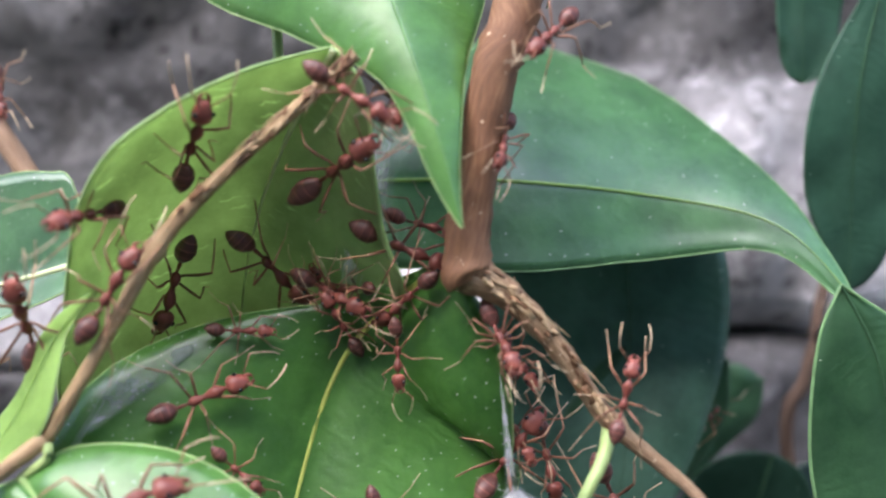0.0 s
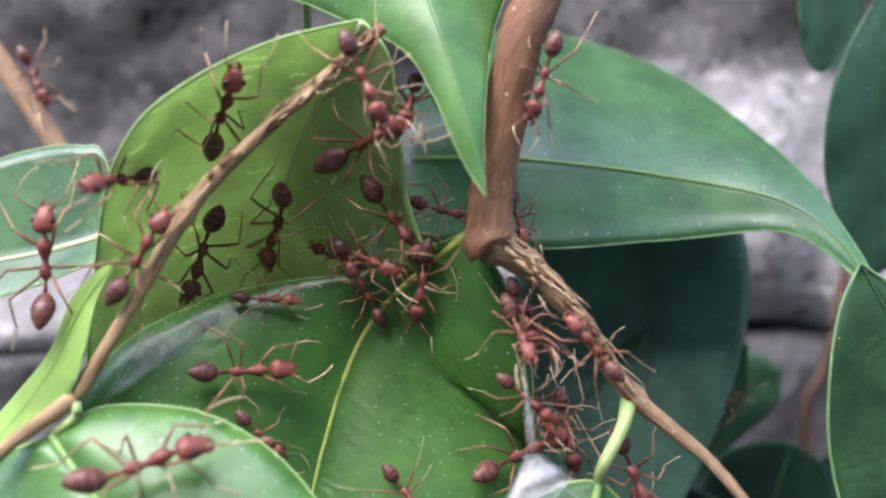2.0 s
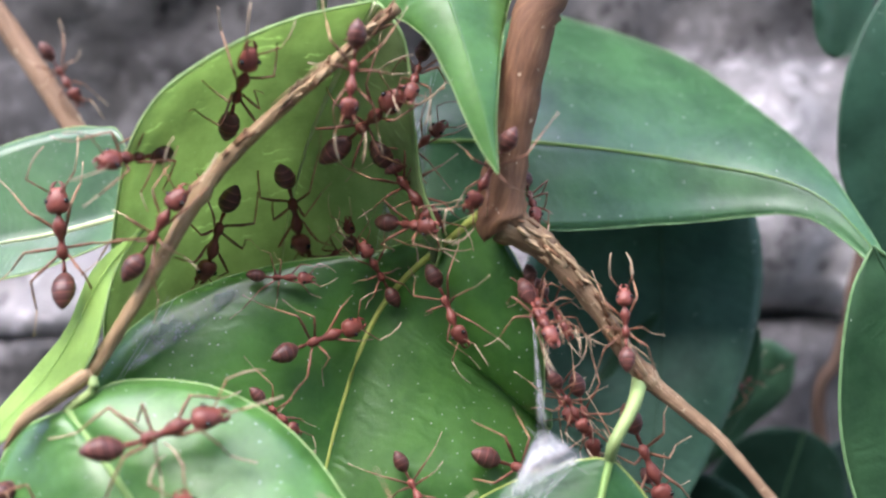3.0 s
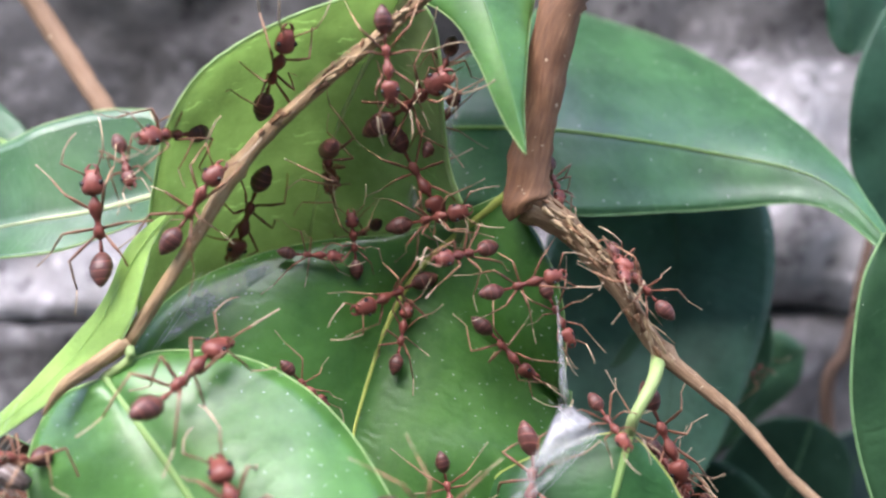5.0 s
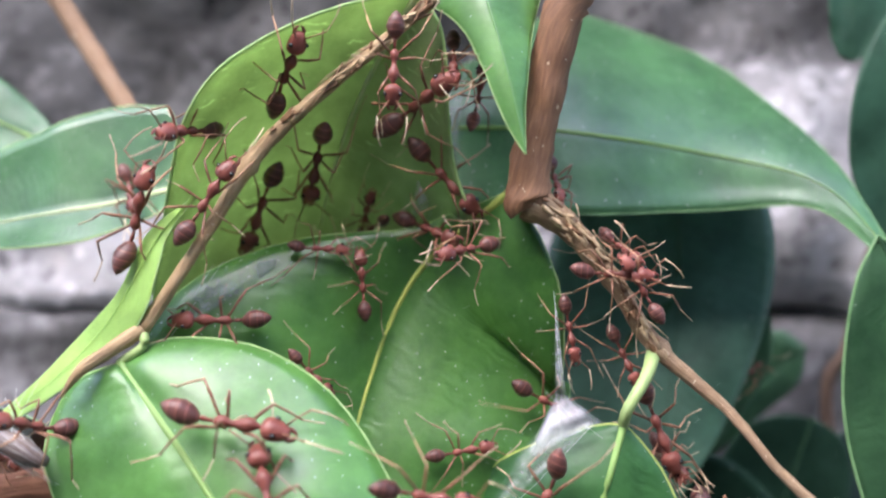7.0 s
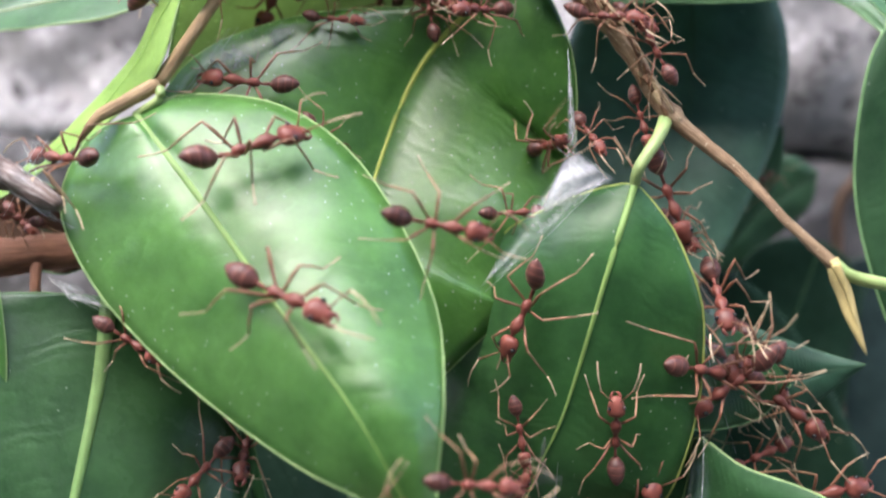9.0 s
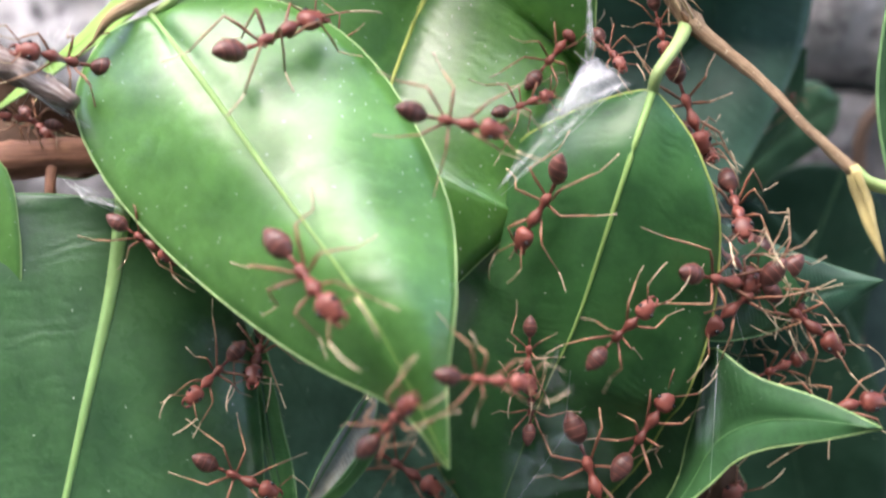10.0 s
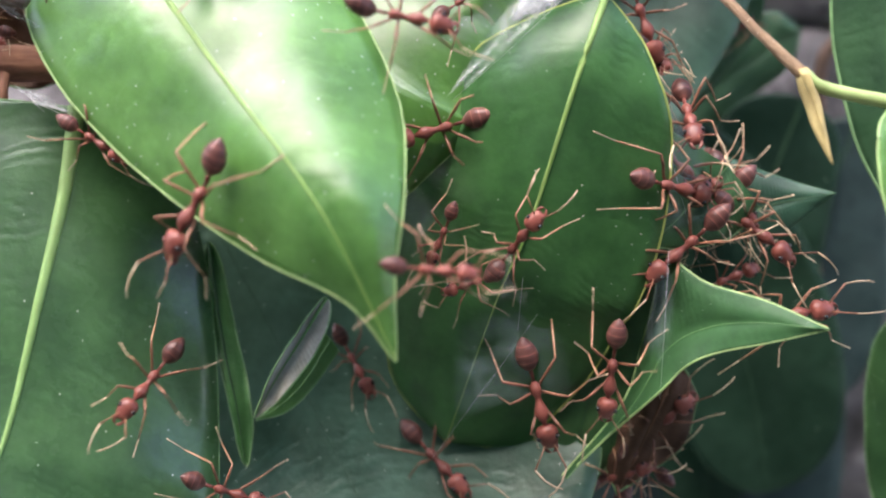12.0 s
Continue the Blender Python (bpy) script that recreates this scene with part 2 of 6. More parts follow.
def bark_material(name, a, b_, c):
    m, n, l, b = material(name)
    nz = noise_tex(n, l, 260, 6, 0.65)
    streak = n.new("ShaderNodeTexNoise")
    streak.inputs["Scale"].default_value, streak.inputs["Detail"].default_value, streak.inputs["Roughness"].default_value = 2600, 5, 0.65
    uv = n.new("ShaderNodeUVMap")
    squeeze = n.new("ShaderNodeMapping")
    squeeze.inputs["Scale"].default_value = (1, 0.14, 1)
    l.new(uv.outputs["UV"], squeeze.inputs["Vector"])
    l.new(squeeze.outputs["Vector"], streak.inputs["Vector"])
    both = n.new("ShaderNodeMath")
    both.operation, both.inputs[1].default_value = "MULTIPLY_ADD", 0.6
    l.new(streak.outputs["Fac"], both.inputs[0])
    less = n.new("ShaderNodeMath")
    less.operation, less.inputs[1].default_value = "MULTIPLY", 0.42
    l.new(nz.outputs["Fac"], less.inputs[0])
    l.new(less.outputs[0], both.inputs[2])
    r = ramp(n, [(0.32, a), (0.5, b_), (0.7, c)])
    l.new(both.outputs[0], r.inputs["Fac"])
    vor = n.new("ShaderNodeTexVoronoi")
    vor.inputs["Scale"].default_value = 420
    tc = n.new("ShaderNodeTexCoord")
    l.new(tc.outputs["Object"], vor.inputs["Vector"])
    lent = n.new("ShaderNodeMath")
    lent.operation, lent.inputs[1].default_value = "LESS_THAN", 0.08
    l.new(vor.outputs["Distance"], lent.inputs[0])
    col = mixed(n, l, r.outputs["Color"], (0.5, 0.36, 0.24), lent.outputs[0])
    l.new(col, b.inputs["Base Color"])
    b.inputs["Roughness"].default_value = 0.72
    bump(n, l, streak.outputs["Fac"], b, 0.8, 0.00025)
    return m


BARK = bark_material("stem bark", (0.085, 0.034, 0.016), (0.16, 0.07, 0.031), (0.28, 0.142, 0.068))
BARK_TAN = bark_material("twig bark", (0.13, 0.07, 0.033), (0.29, 0.185, 0.092), (0.5, 0.36, 0.2))
BARK_RED = bark_material("flaky brown bark", (0.09, 0.045, 0.026), (0.21, 0.126, 0.068), (0.42, 0.3, 0.185))
BARK_RUST = bark_material("rusty bark", (0.1, 0.035, 0.018), (0.19, 0.075, 0.04), (0.3, 0.14, 0.075))
BARK_FAR = bark_material("far twig bark", (0.16, 0.09, 0.05), (0.24, 0.14, 0.08), (0.3, 0.19, 0.12))

BARK_DIM = bark_material("dark twig bark", (0.06, 0.032, 0.022), (0.1, 0.055, 0.035), (0.14, 0.085, 0.055))


DRY = bark_material("dry stalk", (0.06, 0.038, 0.032), (0.15, 0.1, 0.085), (0.44, 0.4, 0.39))
LENTICEL = plain_material("lenticel", (0.5, 0.4, 0.28), 0.8, 900, 0.2)
FLAKE = plain_material("bark flake", (0.17, 0.085, 0.042), 0.75, 900, 0.35)
FIBRE = plain_material("bark fibre", (0.4, 0.28, 0.16), 0.7, 900, 0.3)


def rock_material(name="weathered stone", k=1.0):
    m, n, l, b = material(name)
    big = noise_tex(n, l, 32, 5, 0.6)
    mid = noise_tex(n, l, 170, 6, 0.7)
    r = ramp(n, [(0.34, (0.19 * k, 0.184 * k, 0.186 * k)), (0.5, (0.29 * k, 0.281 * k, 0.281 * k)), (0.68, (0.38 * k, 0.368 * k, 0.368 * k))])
    l.new(big.outputs["Fac"], r.inputs["Fac"])
    r2 = ramp(n, [(0.35, (0.45, 0.44, 0.45)), (0.6, (1, 1, 1))])
    l.new(mid.outputs["Fac"], r2.inputs["Fac"])
    col = mixed(n, l, r.outputs["Color"], r2.outputs["Color"], 0.8, "MULTIPLY")
    # lime crust in patches, and pits
    crust = noise_tex(n, l, 420, 5, 0.7)
    where = noise_tex(n, l, 60, 3, 0.6)
    both = n.new("ShaderNodeMath")
    both.operation = "ADD"
    l.new(crust.outputs["Fac"], both.inputs[0])
    l.new(where.outputs["Fac"], both.inputs[1])
    lime = n.new("ShaderNodeMapRange")
    lime.inputs["From Min"].default_value, lime.inputs["From Max"].default_value = 1.06, 1.2
    lime.inputs["To Max"].default_value = 0.75
    l.new(both.outputs[0], lime.inputs["Value"])
    col = mixed(n, l, col, (0.55 * k, 0.53 * k, 0.54 * k), lime.outputs["Result"])
    pit = n.new("ShaderNodeMapRange")
    pit.inputs["From Min"].default_value, pit.inputs["From Max"].default_value = 0.92, 0.8
    l.new(both.outputs[0], pit.inputs["Value"])
    col = mixed(n, l, col, (0.05 * k, 0.048 * k, 0.05 * k), pit.outputs["Result"])
    # dark stain that starts some way above the joint
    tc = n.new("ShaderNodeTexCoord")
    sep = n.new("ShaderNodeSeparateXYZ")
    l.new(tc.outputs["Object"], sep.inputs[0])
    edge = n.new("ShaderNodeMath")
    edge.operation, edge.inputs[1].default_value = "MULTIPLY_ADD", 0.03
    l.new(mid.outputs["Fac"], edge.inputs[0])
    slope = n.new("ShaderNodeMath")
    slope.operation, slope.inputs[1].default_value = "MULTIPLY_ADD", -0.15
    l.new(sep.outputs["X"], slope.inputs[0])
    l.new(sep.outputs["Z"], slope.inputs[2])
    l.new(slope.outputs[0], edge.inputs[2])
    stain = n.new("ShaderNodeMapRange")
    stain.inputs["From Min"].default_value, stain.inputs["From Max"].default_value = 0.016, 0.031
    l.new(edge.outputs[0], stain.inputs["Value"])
    # below the stain the colour is raised to make up for missing light
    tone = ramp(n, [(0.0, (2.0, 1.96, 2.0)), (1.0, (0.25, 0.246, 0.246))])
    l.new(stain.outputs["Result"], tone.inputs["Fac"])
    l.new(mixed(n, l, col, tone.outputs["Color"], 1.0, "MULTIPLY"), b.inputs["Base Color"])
    b.inputs["Roughness"].default_value = 0.9
    b.inputs["Specular IOR Level"].default_value = 0.2
    bump(n, l, mid.outputs["Fac"], b, 0.7, 0.001)
    return m


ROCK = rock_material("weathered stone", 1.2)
# same stone for the lower course, with the shrub's shade put into its colour
ROCK_SHADED = rock_material("shaded weathered stone", 0.2)


# ---------------------------------------------------------------- mesh helpers
def thing(name, label, category, group="", kind="", at=(0, 0, 0)):
    ob = new(name)
    ob.empty_display_size = 0.002
    ob.location = at
    return tagged(ob, label, category, group, kind)


def part(name, bm, mat, parent, label="", smooth=True):
    """Links a bmesh as one mesh object under a thing or a part."""
    me = bpy.data.meshes.new(name)
    bmesh.ops.recalc_face_normals(bm, faces=bm.faces)
    bm.to_mesh(me)
    bm.free()
    me.materials.append(mat)
    if smooth:
        me.shade_smooth()
    ob = new(name, me)
    if parent is not None:
        ob.parent = parent
        at = parent.location if parent.parent is None else parent.location + parent.parent.location
        ob.location = -at if parent.type == "EMPTY" else (0, 0, 0)
    if label:
        tagged(ob, label)
    return ob


def tube(bm, pts, radii, sides=8, wobble=0.0, seed=0):
    """A tapered tube along points."""
    pts = [Vector(p) for p in pts]
    rings = []
    lay = bm.loops.layers.uv.verify()
    along = [0.0]
    for a, b in zip(pts, pts[1:]):
        along.append(along[-1] + (b - a).length)
    up = Vector((0.13, 0.31, 0.94))
    for i, p in enumerate(pts):
        d = (pts[min(i + 1, len(pts) - 1)] - pts[max(i - 1, 0)]).normalized()
        a = d.cross(up)
        if a.length < 0.2:
            a = d.cross(Vector((0.9, 0.2, 0.1)))
        a.normalize()
        b = d.cross(a)
        ring = []
        for k in range(sides):
            w = 2 * math.pi * k / sides
            r = radii[i] * (1 + wobble * noise.noise(Vector((p.x * 900 + math.cos(w) * 1.5, p.z * 900 + math.sin(w) * 1.5, seed))))
            ring.append(bm.verts.new(p + (a * math.cos(w) + b * math.sin(w)) * r))
        rings.append(ring)
    for i, (r0, r1) in enumerate(zip(rings, rings[1:])):
        for k in range(sides):
            f = bm.faces.new((r0[k], r0[(k + 1) % sides], r1[(k + 1) % sides], r1[k]))
            girth = 2 * math.pi * radii[0] / sides
            for lo, (q, j) in zip(f.loops, ((k, i), (k + 1, i), (k + 1, i + 1), (k, i + 1))):
                lo[lay].uv = (q * girth, along[j])
    bm.faces.new(rings[0][::-1])
    bm.faces.new(rings[-1])
    return bm


def spline(ctrl, n):
    """Catmull-Rom through control values (tuples), n samples."""
    c = [np.array(p, float) for p in ctrl]
    c = [2 * c[0] - c[1]] + c + [2 * c[-1] - c[-2]]
    out = []
    for k in range(n):
        u = k / (n - 1) * (len(c) - 3)
        i = min(int(u), len(c) - 4)
        f = u - i
        p0, p1, p2, p3 = c[i:i + 4]
        out.append(0.5 * (2 * p1 + (p2 - p0) * f + (2 * p0 - 5 * p1 + 4 * p2 - p3) * f * f + (3 * p1 - p0 - 3 * p2 + p3) * f ** 3))
    return out


def leaf(name, label, rib, facing, wide, tilt=(0, 0), curl=(0, 0), mat=None, rib_mat=None, wave=0.4, seed=1, group="leaves of the shrub", margin=0.075, rib_r=0.3, petiole=None, stalk=1.0, n=44, m=9, edges=None, bow=0.0, rim=None):
    """A leaf along the midrib's points, base first. facing: the way its face looks. wide: half widths in mm from base to tip, on its two sides.
    tilt, curl: degrees by which each half leans towards its face at the rib and further out.
    edges: in place of wide, the points along its two margins, base first; bow: by how many mm each half swells between rib and margin."""
    mat = mat or LEAF
    dense = spline(rib, 400)
    mid = [Vector(dense[round(399 * (1 - math.cos(math.pi * k / (n - 1))) / 2)]) for k in range(n)]
    face = Vector(facing).normalized()
    ob = thing(name, label, "leaf", group, at=mid[0])
    rows_top, rows_low, uvs, spine = [], [], [], []
    steps = [(1 - math.cos(math.pi * k / (n - 1))) / 2 for k in range(n)]
    rims = [[Vector(e[round(399 * f)]) for f in steps] for e in (spline(q, 400) for q in edges)] if edges else None
    breadth = [[(q - p).length for p, q in zip(mid, r)] for r in rims] if rims else [[max(0.0, float(v[0])) * MM for v in spline([(q,) for q in ws], n)] for ws in wide]
    length = sum((b - a).length for a, b in zip(mid, mid[1:]))
    edge = {-1: [], 1: []}
    for i, p in enumerate(mid):
        s = steps[i]
        d = (mid[min(i + 1, n - 1)] - mid[max(i - 1, 0)]).normalized()
        nrm = (face - d * face.dot(d)).normalized()
        side = d.cross(nrm)
        grow = 0.03 * MM
        row_t, row_l, row_uv = [], [], []
        swell = noise.noise(Vector((s * 2.3 + seed * 1.7, 0, seed + 5))) * wave * 0.8 * MM * math.sin(math.pi * s)
        spine.append(p + nrm * (swell + ((0.4 if mat == LEAF_UNDER else 0.27) - 0.72 * rib_r * max(0.06, (1 - s) ** 1.5)) * MM))
        for j in range(-m, m + 1):
            u = j / m
            k = 1 if u > 0 else 0
            half = (breadth[k][i] + grow) * abs(u)
            a = radians(tilt[k] + curl[k] * abs(u))
            q = p + (side * math.copysign(1, u) * math.cos(a) + nrm * math.sin(a)) * half
            if rims:
                q = p.lerp(rims[k][i], abs(u)) + nrm * bow * MM * math.sin(math.pi * abs(u) ** 0.75) * min(1, breadth[k][i] / (4 * MM))
            ripple = noise.noise(Vector((s * 7 + seed * 3.1, u * 1.6, seed))) * abs(u) * wave * MM
            ripple += noise.noise(Vector((s * 2.3 + seed * 1.7, u * 1.1, seed + 5))) * wave * 0.8 * MM * math.sin(math.pi * s)
            q = q + nrm * ripple
            th = 0.14 * MM * (1 - 0.5 * abs(u))
            row_t.append(q + nrm * th)
            row_l.append(q - nrm * th)
            row_uv.append((s, u * max(0.05, breadth[k][i] / max(length, 1e-6)), u))
            if abs(j) == m:
                edge[int(u)].append(q)
        rows_top.append(row_t)
        rows_low.append(row_l)
        uvs.append(row_uv)
    bm = bmesh.new()
    lay = bm.loops.layers.uv.new("UVMap")
    across = bm.loops.layers.uv.new("Across")
    vt = [[bm.verts.new(q) for q in r] for r in rows_top]
    vl = [[bm.verts.new(q) for q in r] for r in rows_low]
    c = 2 * m + 1

    def quad(vs, ids):
        f = bm.faces.new(vs)
        for lo, (a, b) in zip(f.loops, ids):
            lo[lay].uv = uvs[a][b][:2]
            lo[across].uv = (uvs[a][b][0], abs(uvs[a][b][2]))

    for i in range(n - 1):
        for j in range(c - 1):
            ids = [(i, j), (i + 1, j), (i + 1, j + 1), (i, j + 1)]
            quad([vt[a][b] for a, b in ids], ids)
            quad([vl[a][b] for a, b in ids[::-1]], ids[::-1])
        for j in (0, c - 1):
            ids = [(i, j), (i + 1, j)]
            quad([vt[i][j], vl[i][j], vl[i + 1][j], vt[i + 1][j]], [(i, j), (i, j), (i + 1, j), (i + 1, j)])
    for i in (0, n - 1):
        for j in range(c - 1):
            quad([vt[i][j], vt[i][j + 1], vl[i][j + 1], vl[i][j]], [(i, j), (i, j + 1), (i, j + 1), (i, j)])
    part("blade", bm, mat, ob)
    bm = bmesh.new()
    ring = edge[-1] + edge[1][::-1]
    tube(bm, ring, [(0.05 if mat in (LEAF_FAR, LEAF_SHADE) else margin) * MM] * len(ring), 6)
    part("margin", bm, rim or MARGIN_SHADE if rim or mat in (LEAF_FAR, LEAF_BLUE, LEAF_SHADE, LEAF_HAZE, LEAF_SMALL, LEAF_GLOOM) else MARGIN_DULL if mat in (LEAF_DARK, LEAF_MID, LEAF_DEEP, LEAF_SHINY, LEAF_GREYISH, LEAF_DRY, LEAF_BROWN) else MARGIN, ob, "pale thin leaf margin")
    bm = bmesh.new()
    tube(bm, spine[:-2], [(rib_r * max(0.06, (1 - steps[k]) ** 1.5) + 0.02) * MM for k in range(n - 2)], 8)
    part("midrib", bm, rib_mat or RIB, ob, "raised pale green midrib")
    if petiole:
        bm = bmesh.new()
        pts = [Vector(q) for q in spline(list(petiole) + [tuple(mid[0]), tuple(spine[3])], 20)]
        thick = [(0.42 - 0.1 * math.sin(k / 19 * math.pi)) * stalk for k in range(20)]
        tube(bm, pts, [(r + (rib_r * 0.95 - r) * max(0, k / 19 - 0.55) / 0.45) * MM for k, r in enumerate(thick)], 10, 0.05)
        part("petiole", bm, PETIOLE, ob, "yellow-green leaf stalk")
    return ob


def twig(name, label, pts, radii, mat, n=50, wobble=0.22, seed=3, knots=(), lenticels=0, fibres=0, flakes=0):
    ps = spline(pts, n)
    rs = [float(v[0]) for v in spline([(r,) for r in radii], n)]
    rs = [r * (1 + sum(0.5 * math.exp(-((k / n - s) / 0.012) ** 2) for s in knots)) for k, r in enumerate(rs)]
    ob = thing(name, label, "twig", at=ps[0])
    bm = bmesh.new()
    tube(bm, ps, rs, 14, wobble, seed)
    part("bark", bm, mat, ob)
    rng = random.Random(seed)
    for _ in range(lenticels):
        k = rng.randrange(2, n - 3)
        d = Vector(ps[k + 1] - ps[k - 1]).normalized()
        out = Vector((rng.uniform(-1, 1), -1, rng.uniform(-0.6, 0.6)))
        out = (out - d * out.dot(d)).normalized()
        c = Vector(ps[k]) + out * rs[k] * 0.97
        turn = Matrix((d.cross(out), d, out)).transposed().to_4x4()
        bm = bmesh.new()
        bmesh.ops.create_icosphere(bm, subdivisions=1, radius=1.0, matrix=Matrix.Translation(c) @ turn @ Matrix.Diagonal((0.07 * MM * rng.uniform(0.5, 1.4), 0.05 * MM * rng.uniform(0.6, 1.4), 0.06 * MM, 1)))
        part("lenticel", bm, LENTICEL, ob, "pale raised lenticel")
    for _ in range(fibres):
        k = rng.randrange(2, n // 2)
        p = Vector(ps[k]) + Vector((rng.uniform(-1, 1), -1, rng.uniform(0, 1))).normalized() * rs[k] * 0.95
        d = Vector(ps[min(k + 3, n - 1)] - ps[k]).normalized() + Vector((rng.uniform(-0.25, 0.5), rng.uniform(-0.3, 0.1), rng.uniform(-0.1, 0.4)))
        reach = rng.uniform(1.0, 3.2) * MM
        bm = bmesh.new()
        tube(bm, [p + d * reach * f + Vector((0, 0, -0.25 * reach * f * f)) for f in (0, 0.3, 0.6, 1)], [0.07 * MM, 0.06 * MM, 0.05 * MM, 0.02 * MM], 5)
        part("bark_fibre", bm, FIBRE, ob, "loose tan bark fibre")
    for _ in range(flakes):
        k = rng.randrange(1, int(n * 0.55))
        d = Vector(ps[k + 1] - ps[k - 1]).normalized()
        out = Vector((rng.uniform(-1, 1), -1, rng.uniform(-0.7, 1)))
        out = (out - d * out.dot(d)).normalized()
        side = d.cross(out)
        c = Vector(ps[k]) + out * rs[k] * 0.98
        long, broad, lift = rng.uniform(0.5, 1.5) * MM, rng.uniform(0.1, 0.26) * MM, rng.uniform(0.05, 0.35) * MM
        d = (d + side * rng.uniform(-0.3, 0.3)) * rng.choice((-1, 1))
        bm = bmesh.new()
        rows = []
        for f in (0, 0.35, 0.7, 1):
            w = broad * (1 - 0.75 * f * f)
            p = c + d * long * f + out * lift * f * f
            rows.append([bm.verts.new(p - side * w), bm.verts.new(p + out * 0.05 * MM), bm.verts.new(p + side * w), bm.verts.new(p - out * 0.03 * MM)])
        for r0, r1 in zip(rows, rows[1:]):
            for q in range(4):
                bm.faces.new((r0[q], r0[(q + 1) % 4], r1[(q + 1) % 4], r1[q]))
        bm.faces.new(rows[0][::-1])
        bm.faces.new(rows[-1])
        part("bark_flake", bm, FLAKE if rng.random() < 0.6 else FIBRE, ob, "loose brown bark flake")
    return ob


# ---------------------------------------------------------------- stone wall behind
def stone(name, label, x0, x1, z0, z1, y, seed, low=0, high=0):
    """A stone course; low and high: 1 where the joint along that edge closes towards -x."""
    nx, nz = 260, max(20, int(260 * (z1 - z0) / (x1 - x0)))
    bm = bmesh.new()
    g = []
    for j in range(nz + 1):
        row = []
        for i in range(nx + 1):
            u, v = i / nx, j / nz
            x = x0 + (x1 - x0) * u
            shut = 1 - min(1, max(0, (x + 0.005) / 0.025))
            a, b = z0 - 0.0011 * shut * low, z1 + 0.0011 * shut * high
            z = a + (b - a) * v
            e = min(v, 1 - v) * (z1 - z0)
            back = (0.0012 if high else 0.006) * (1 - 0.85 * shut * (low if v < 0.5 else high)) * math.exp(-e / 0.0014)
            p = Vector((x * 40, z * 40, seed))
            d = 0.004 * noise.fractal(p, 0.9, 2.1, 5) + 0.002 * noise.noise(p * 5)
            row.append(bm.verts.new((x, y + back - d - 0.0045 * shut * high, z + 0.0012 * noise.noise(Vector((x * 60, 3, seed))))))
        g.append(row)
    for j in range(nz):
        for i in range(nx):
            bm.faces.new((g[j][i], g[j][i + 1], g[j + 1][i + 1], g[j + 1][i]))
    # top, bottom and back give it body
    depth = 0.06
    lo = [bm.verts.new((v.co.x, y + depth, v.co.z)) for v in g[0]]
    hi = [bm.verts.new((v.co.x, y + (0.009 if high else depth), v.co.z + (0.004 if high else 0))) for v in g[-1]]
    for i in range(nx):
        bm.faces.new((g[0][i + 1], g[0][i], lo[i], lo[i + 1]))
        bm.faces.new((g[-1][i], g[-1][i + 1], hi[i + 1], hi[i]))
        bm.faces.new((lo[i], hi[i], hi[i + 1], lo[i + 1]))
    ob = part(name, bm, ROCK_SHADED if high else ROCK, None)
    return tagged(ob, label, "stone wall", kind="structure")


ZC = -0.00845
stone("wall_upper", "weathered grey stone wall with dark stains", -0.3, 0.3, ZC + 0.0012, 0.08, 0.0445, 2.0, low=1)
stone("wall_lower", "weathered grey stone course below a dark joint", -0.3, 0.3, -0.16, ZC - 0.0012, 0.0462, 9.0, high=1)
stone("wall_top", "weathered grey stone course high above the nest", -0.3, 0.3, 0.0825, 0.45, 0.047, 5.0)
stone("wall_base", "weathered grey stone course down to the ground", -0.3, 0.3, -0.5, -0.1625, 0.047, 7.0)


def sheet(name, label, corners, mat, category):
    """A plain plate, 2 cm thick, that closes the place."""
    c = [Vector(q) for q in corners]
    nrm = (c[1] - c[0]).cross(c[2] - c[0]).normalized() * 0.02
    bm = bmesh.new()
    a = [bm.verts.new(q) for q in c]
    b = [bm.verts.new(q - nrm) for q in c]
    bm.faces.new(a)
    bm.faces.new(b[::-1])
    for i in range(4):
        bm.faces.new((a[i], b[i], b[(i + 1) % 4], a[(i + 1) % 4]))
    return tagged(part(name, bm, mat, None, smooth=False), label, category, kind="structure")


UNSEEN_GREY = plain_material("unseen wall grey", (0.17, 0.18, 0.15), 0.9, 9, 0.4, 0.004, 0.1)
EARTH = plain_material("earth", (0.13, 0.12, 0.1), 0.95, 30, 0.4, 0.004, 0.1)
sheet("ground", "dark bare earth far below the leaves", [(-30, -30, -0.5), (30, -30, -0.5), (30, 30, -0.5), (-30, 30, -0.5)], EARTH, "ground")
# wall added out of view: hides the low sky and bounces fill light
sheet("wall_front", "unseen plain wall added to block and bounce light", [(1.5, -0.5, -0.5), (-1.5, -0.5, -0.5), (-1.5, -0.5, 0.55), (1.5, -0.5, 0.55)], UNSEEN_GREY, "wall")

# ---------------------------------------------------------------- stem and twigs
twig("stem", "upright brown woody stem with pale lenticels", [(0.01450, 0.00400, 0.04002), (0.01078, 0.00400, 0.02199), (0.00869, 0.00300, 0.01628), (0.00720, 0.00300, 0.00916), (0.00654, 0.00300, 0.00498), (0.00641, 0.00300, 0.00273), (0.00666, 0.00300, 0.00207)], [1.8 * MM, 1.72 * MM, 1.6 * MM, 1.48 * MM, 1.5 * MM, 1.8 * MM, 1.6 * MM], BARK, seed=1, lenticels=26)
